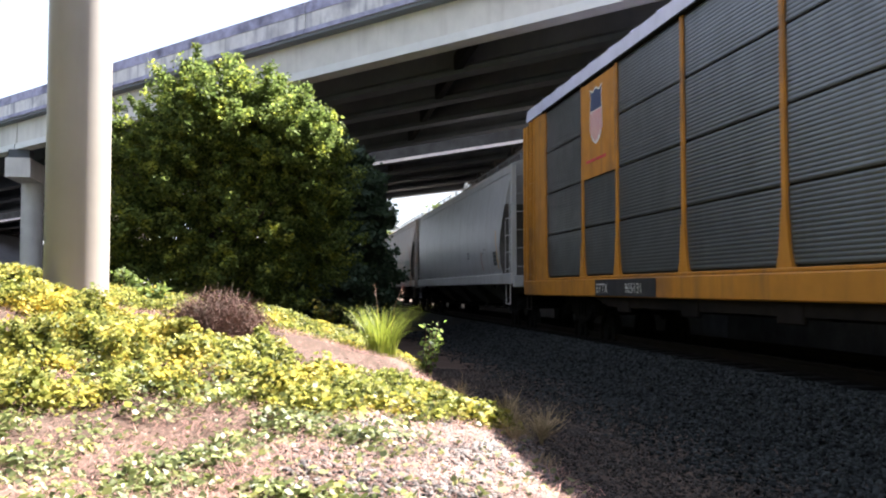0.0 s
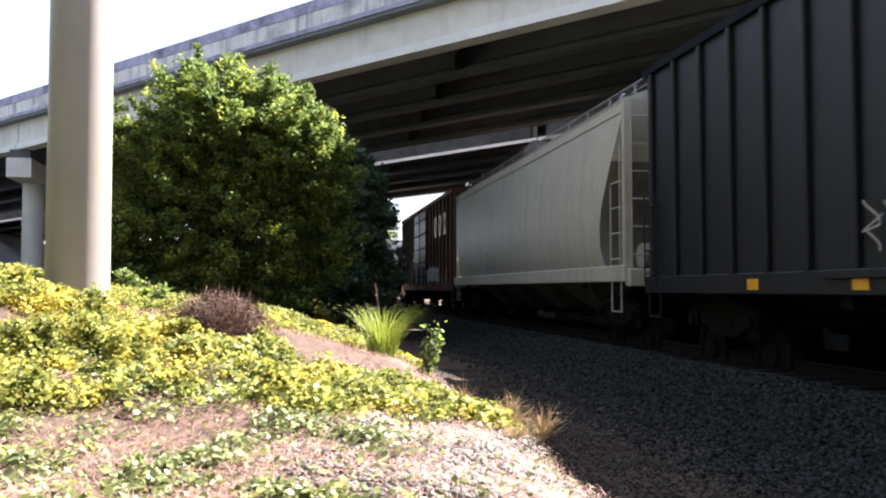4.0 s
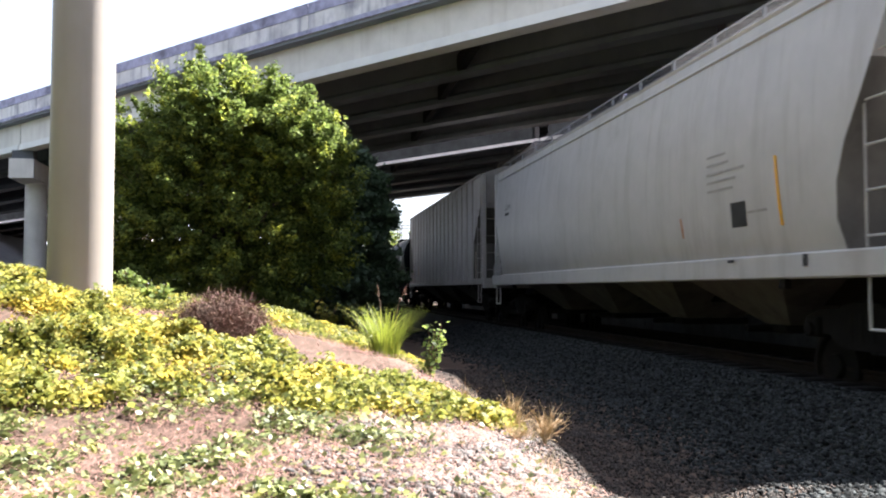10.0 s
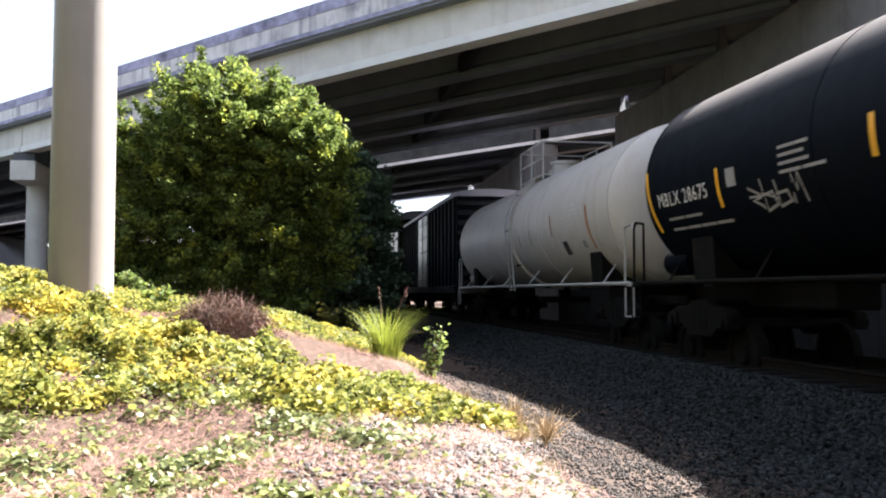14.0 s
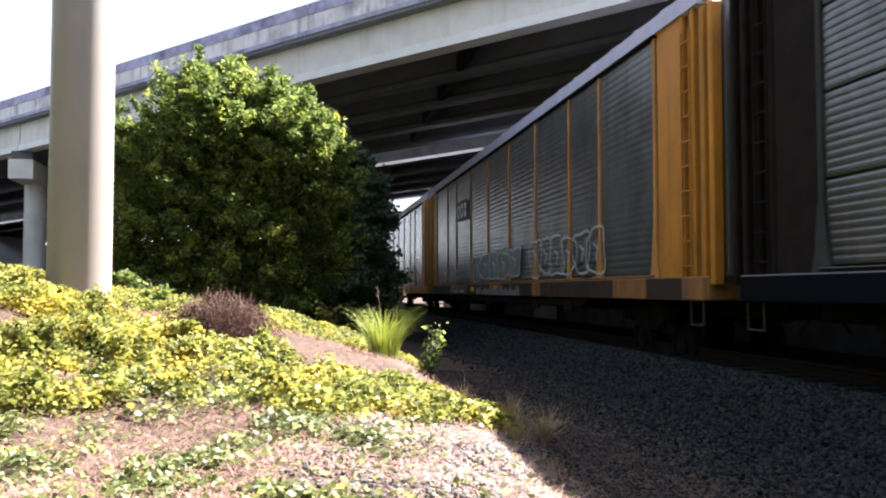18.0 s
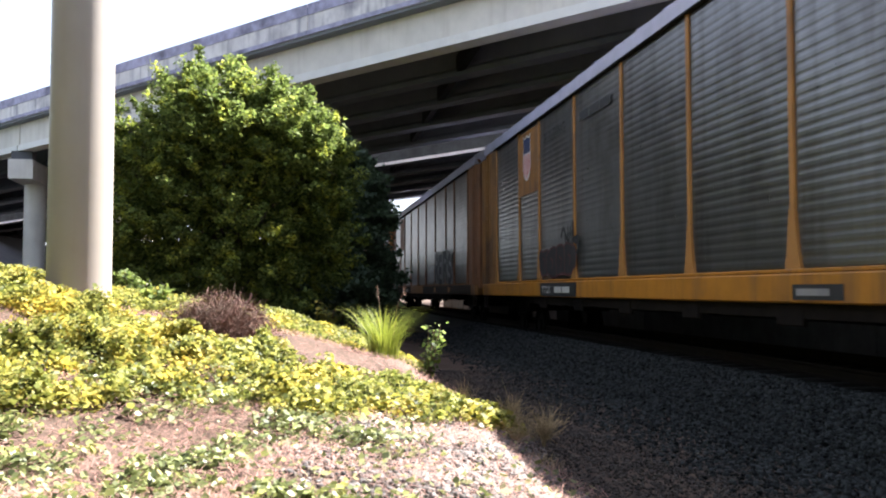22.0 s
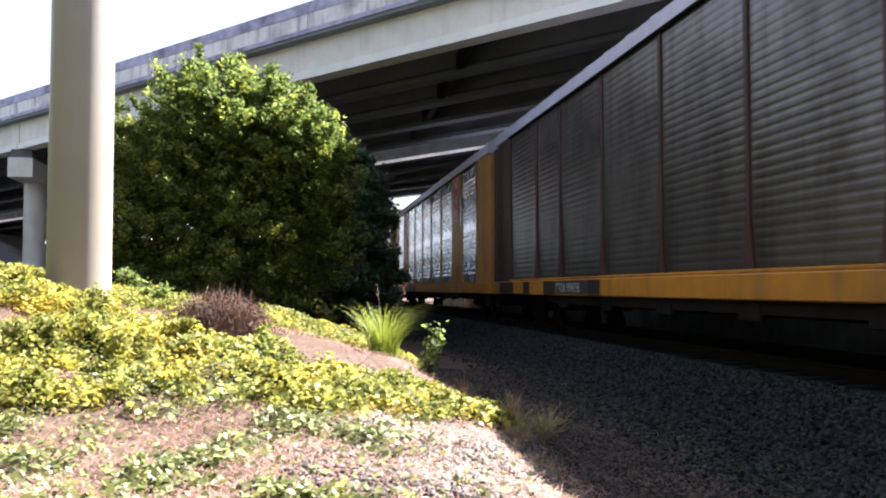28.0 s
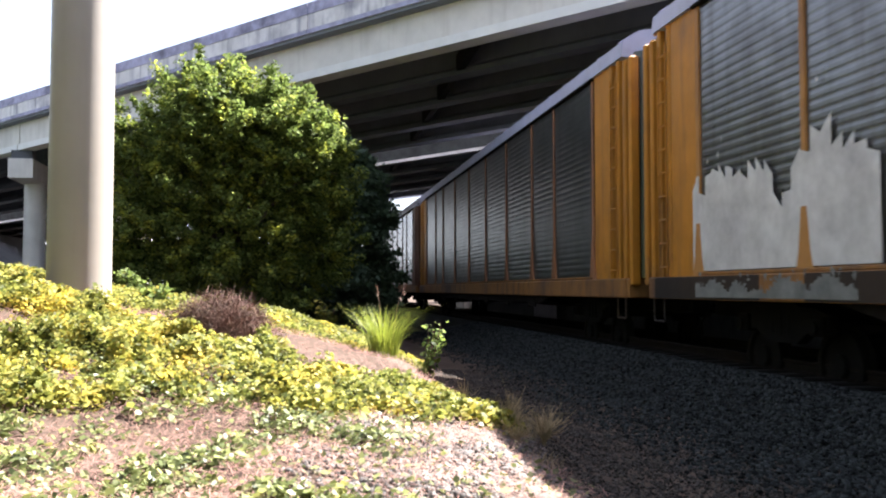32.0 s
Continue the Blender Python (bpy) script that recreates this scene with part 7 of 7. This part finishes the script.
# 17 car carrier with shield, bright panels
car, surf, ed = autorack(half_of(17), M["galv"], M["post_tan"], M["yellow"], M["roof_grey"], "grey corrugated car carrier with yellow posts and a large striped shield", False, badge=(1, (3.5, 5.08), M["yellow"]), fine=0.126)
sill_slots(car)
panel_holes(car, 3)
shield(car, 8.0, 4.35, 0.95, 1.45)
throw_up(car, -4.6, -8.6, 1.22, 2.2, None, M["ink_silver"], side, 25, 5, "outlined white graffiti")
lettering(car, "TTGX", 6.7, 0.85, 0.19, M["ink_white"], sill_side)
bars(car, 5.3, 0.85, [(0, 1.3)], M["ink_white"], sill_side, thick=0.18)
bars(car, -5.8, 0.86, [(0, 0.8)], M["ink_black"], sill_side, thick=0.14)
plate(car, -7.8, -8.3, 0.82, 1.1, M["ink_black"], sill_side)
bars(car, 6.3, 4.85, [(0, 1.8), (2.2, 1.9)], M["ink_grey"], side, 0.0, 0.2)
couple(car)

# 18 car carrier with faded shield
car, surf, ed = autorack(half_of(18), M["galv_mid"], M["post_tan"], M["yellow"], M["roof_grey"], "weathered grey car carrier with a faded shield", False, ends=M["yellow_worn"], fine=0.126, badge=(1, (3.4, 5.05), M["yellow_worn"]))
shield(car, 7.95, 4.35, 0.75, 1.2)
lettering(car, "BUILDING", 6.35, 4.45, 0.26, M["ink_black"], side)
bars(car, 3.6, 4.45, [(0, 1.9)], M["ink_black"], side, thick=0.24)
throw_up(car, 6.7, 4.0, 1.22, 1.95, M["ink_black"], M["ink_maroon"], side, 26, 4, "smeared black and dark red spray paint")
tag(car, 5.0, 3.7, 1.6, 2.4, M["ink_black"], side, 46, 3, 0.1, "black spray-painted scrawl")
plate(car, 6.5, 3.7, 0.8, 1.1, M["ink_black"], sill_side, "number_panel")
lettering(car, "TTGX", 6.3, 0.86, 0.18, M["ink_white"], flat_side(1.571))
bars(car, 5.3, 0.86, [(0, 1.2)], M["ink_white"], flat_side(1.571), thick=0.17)
plate(car, -4.5, -5.5, 0.82, 1.0, M["ink_black"], sill_side, "number_panel")
bars(car, -4.6, 0.86, [(0, 0.7)], M["ink_grey"], flat_side(1.571), thick=0.1)
couple(car)

# 19 rust-browned car carrier with dark letters
car, surf, ed = autorack(half_of(19), M["galv_brown"], M["post_rust"], M["yellow_worn"], M["roof_grey"], "rust-browned car carrier with dark bubble graffiti", False, ends=M["post_rust"], fine=0.126, badge=(1, (3.2, 5.0), M["post_rust"]))
for a, b in ((12.8, 3.7), (-1.0, -12.8)):
    plate(car, a, b, 0.79, 1.12, M["sill_grime"], sill_side, "paint_patch")
block_letters(car, "RERS", -4.3, 1.1, 2.5, 1.12, M["ink_black"], M["ink_grey"], side, "heavy black spray-painted letter")
throw_up(car, -2.4, -4.1, 1.25, 2.05, M["ink_silver"], M["ink_grey"], side, 28, 3, "silver bubble graffiti")
for yy in (-4.5, -8.1, 6.2):
    plate(car, yy, yy - 0.5, 0.86, 1.06, M["yellow"], flat_side(1.57), "reflector")
peel(car, 3.5, 2.9, 1.25, 2.0, M["ink_dull"], side, 51, 3, 14, "white smeared paint")
peel(car, 3.25, 2.6, 1.3, 1.7, M["ink_dull"], flat_side(1.4985), 52, 7, 24, "white smeared paint")
peel(car, 3.4, 1.2, 1.3, 1.75, M["ink_dull"], side, 30, 14, 40, "faded grey smeared paint")
lettering(car, "TTGX", 7.0, 0.85, 0.17, M["ink_white"], flat_side(1.57))
bars(car, 5.8, 0.85, [(0, 1.2)], M["ink_white"], flat_side(1.57), thick=0.16)
couple(car)

# 20 newer slotted car carrier with orange plate
car, surf, ed = autorack(half_of(20), M["galv_new"], M["yellow"], M["yellow"], M["roof_pale"], "grey slotted-panel car carrier with yellow posts and an orange emblem plate", True, ends=M["post_tan"], fine=0.06)
plate(car, ed[2] + 0.15, ed[3] + 0.25, 3.18, 4.1, M["yellow"], flat_side(1.488), "emblem_plate", 0.012, "orange emblem plate")
emblem_block(car, 6.27, 3.68, 0.36, 0.2, False, M["brown"], side, 0.1, 0.016)
emblem_block(car, 5.55, 3.68, 0.3, 0.2, False, M["brown"], side, 0.1, 0.016)
rw = random.Random(4)
for k in range(9):
    yy = 2.6 - 1.25 * k - rw.uniform(0, 0.3)
    bars(car, yy, 2.0, [(0, 0.45)] * 2 + [(0, 0.5)], M["ink_white"], flat_side(1.492), 0.08, 0.025)
plate(car, -6.0, -6.5, 0.85, 1.05, M["ink_black"], sill_side)
couple(car)

# 21 small ribbed hopper
car, surf, hl = hopper(half_of(21), M["hopper_dull"], "dull grey ribbed covered hopper wagon with graffiti", ribbed=True, top=4.45, walkway=False, bays=2)
tag(car, 2.5, -2.0, 1.6, 2.4, M["ink_grey"], flat_side(1.515), 31, 5, 0.07)
couple(car)

# 22 dark car carrier with oxide ends
car, surf, ed = autorack(half_of(22), M["galv_brown"], M["maroon"], M["yellow"], M["roof_grey"], "grimy brown-grey car carrier with maroon posts", False, ends=M["maroon"], end_door=M["hopper_cream"], fine=0.126)
tag(car, -6.8, -8.4, 1.3, 1.9, M["ink_grey"], side, 32, 3, 0.06)
throw_up(car, -8.8, -11.4, 1.25, 1.95, M["ink_silver"], M["galv_brown"], side, 33, 4, "faded silver graffiti")
plate(car, 7.4, 5.0, 0.82, 1.1, M["ink_black"], sill_side, "number_panel")
lettering(car, "TTGX 974195", 7.25, 0.86, 0.2, M["ink_white"], flat_side(1.571))
for a, b in ((12.9, 11.3), (10.2, 9.6), (8.3, 7.4), (5.0, 4.3), (-6.6, -7.0)):
    plate(car, a, b, 0.8, 1.11, M["sill_grime"], sill_side, "paint_patch")
plate(car, -12.0, -12.4, 3.3, 3.55, M["ink_grey"], flat_side(1.505))
bars(car, -12.0, 2.7, [(0, 0.7)] * 2, M["ink_yellow"], flat_side(1.505), 0.09, 0.05)
couple(car)

# 23 bright car carrier with red plates
car, surf, ed = autorack(half_of(23), M["galv_bright"], M["post_tan"], M["yellow"], M["roof_pale"], "bright galvanised car carrier with yellow panels and red emblem plates", False, ends=M["post_tan"], fine=0.157)
sill_slots(car)
panel_holes(car, 4)
for e in ed:
    stripe(car, e + MARKS_BACK[0], 3.5 + 0.3 * math.sin(e * 3), 5.05, 0.1, M["galv_bright"], flat_side(1.521), 0.0, "worn_post_paint")
for a, b in ((ed[1] - 0.13, ed[2] - 0.13), (ed[7] - 0.13, ed[8] - 0.13)):
    plate(car, a, b, 1.2, 5.1, M["yellow"], flat_side(1.484), "emblem_plate", 0.012, "yellow emblem panel")
    yc = (a + b) / 2
    oct_ = [(yc + u * 0.5, 4.3 + v * 0.92) for u, v in ((0.5, 1), (-0.5, 1), (-1, 0.7), (-1, -0.7), (-0.5, -1), (0.5, -1), (1, -0.7), (1, 0.7))]
    g = Geo().add([(0.022, *q) for q in oct_], [tuple(range(8))])
    em = part("emblem", onto(g, side), M["ink_red"], car, "red eight-sided emblem plate")
    g = Geo()
    stroke(g, [(yc + (p - yc) * 0.88, 4.35 + (q - 4.35) * 0.92) for p, q in oct_ + oct_[:1]], 0.05, 0.026)
    part("emblem_border", onto(g, side), M["ink_white"], em)
    for k in (0.5, -0.05, -0.55):
        g = Geo()
        stroke(g, [(yc + 0.24, 4.3 + k), (yc - 0.2, 4.3 + k + 0.1), (yc + 0.05, 4.3 + k - 0.12), (yc - 0.24, 4.3 + k - 0.06)], 0.12, 0.026)
        part("emblem_mark", onto(g, side), M["ink_white"], em)
plate(car, 5.75, 3.2, 0.8, 1.08, M["ink_black"], sill_side, "number_panel")
lettering(car, "TTGX 891282", 5.68, 0.845, 0.2, M["ink_white"], flat_side(1.571))
couple(car)

# 24 grey car carrier with white paint patches
car, surf, ed = autorack(half_of(24), M["galv_mid"], M["post_tan"], M["yellow_worn"], M["roof_grey"], "weathered grey car carrier with yellow posts and white paint patches", False, ends=M["yellow"], fine=0.126)
peel(car, 11.6, 7.3, 1.2, 2.9, M["ink_chalk"], side, 35, 7, 12, "large ragged white paint patch")
for a, b in ((12.9, 9.6), (8.6, 3.2), (1.6, -1.4), (-6.4, -7.2)):
    plate(car, a, b, 0.79, 1.12, M["sill_grime"], flat_side(1.561), "paint_patch", 0.003)
peel(car, 11.4, 7.6, 0.82, 1.12, M["ink_dull"], flat_side(1.566), 63, 16, 30, "white paint runs on the sill")
throw_up(car, 1.9, -2.6, 1.2, 2.5, M["ink_umber"], M["ink_dull"], side, 36, 4, "dark brown spray-painted block with white drips")
for k in range(9):
    stripe(car, 1.5 - 0.48 * k, 1.1, 1.9 + 0.35 * math.sin(k * 2.1), 0.05, M["ink_chalk"], flat_side(1.52), 0.05 * math.sin(k), "paint_run")
sill_plates(car, (3.9, 2.0, -0.6), 0.5)
bars(car, 6.0, 0.9, [(0, 0.5), (0.7, 0.9)], M["ink_grey"], sill_side, 0.0, 0.14)
for yy in (-2.6, -5.0, -8.4):
    plate(car, yy, yy - 0.6, 0.88, 1.05, M["ink_yellow"], sill_side, "reflector")
couple(car)

# 25, 26 the last two in view
car, surf, ed = autorack(half_of(25), M["galv_dark"], M["post_rust"], M["yellow_worn"], M["roof_grey"], "grey car carrier with worn yellow ends", False, ends=M["yellow"], fine=0.126)
couple(car)
car, surf, ed = autorack(half_of(26), M["galv"], M["brown"], M["yellow_worn"], M["roof_grey"], "grey car carrier with rusty ends", False, ends=M["brown"], fine=0.126)
couple(car)


# ---- a goods truck on the near bridge ----
truck = thing("semi_trailer_truck", "white box trailer truck driving over the bridge", "truck")
part("trailer_box", Geo().box(0.0, 15.4, -1.28, 1.28, 1.15, 3.88, 0.04), M["trailer_white"], truck)
part("roof_rail", Geo().box(0.02, 15.38, -1.31, -1.26, 3.80, 3.9, 0.015), M["roof_grey"], truck)
part("rear_frame", Geo().box(15.3, 15.5, -1.3, 1.3, 1.1, 3.92, 0.03), M["slate"], truck, "dark rear door frame")
part("chassis", Geo().box(-3.6, 15.2, -0.45, 0.45, 0.75, 1.1, 0.02), M["black_steel"], truck)
part("cab", Geo().extrude([(-4.4, 0.6), (-0.9, 0.6), (-0.9, 3.3), (-2.2, 3.3), (-2.6, 2.3), (-4.4, 2.0)], -1.2, 1.2, "x"), M["trailer_white"], truck)
truck.children[-1].data.transform(Matrix(((0, 1, 0, 0), (1, 0, 0, 0), (0, 0, 1, 0), (0, 0, 0, 1))))
wheel_mesh = Geo().tube((0, -0.14, 0), (0, 0.14, 0), 0.5, 20).mesh("wheel", M["black_steel"], 40)
for wx in (-3.6, -1.6, -0.5, 13.0, 14.2):
    for wy in (-1.1, 1.1):
        part("wheel", wheel_mesh, None, truck, at=pose(wx, wy, 0.5))


# ---- what moves ----
SPEED = (16.48, 16.74, 16.88, 17.0, 17.06, 17.02, 17.10, 17.10, 17.08)


def travelled(t):
    """Metres that the train has run after t seconds: its speed is given every 4 s."""
    k = int(t // 4)
    d = sum(2 * (SPEED[i] + SPEED[i + 1]) for i in range(min(k, 8)))
    if k < 8:
        u = t - 4 * k
        d += SPEED[k] * u + (SPEED[k + 1] - SPEED[k]) / 8 * u * u
    return d


def motions():
    for wagon, start in TRAIN:
        walk(wagon, [(t, pose(TRACK, start - travelled(t), 0)) for t in range(0, 33, 2)])
    # the truck crosses the bridge at about 23 m/s
    heading = math.degrees(math.atan2(ALONG.y, ALONG.x))
    run = [(0, 96.5), (6.3, 96.5), (7.0, 86.5), (9.0, 40.5), (11.0, -5.5), (12.0, -28.5), (13.0, -51.5), (14.4, -83.7), (15.1, -99.0), (15.6, -103.0), (32, -103.0)]
    walk(truck, [(t, pose(*on_bridge(a, 25.7, 8.93), 0, -math.degrees(math.atan(GRADE)), heading)) for t, a in run])


motions()
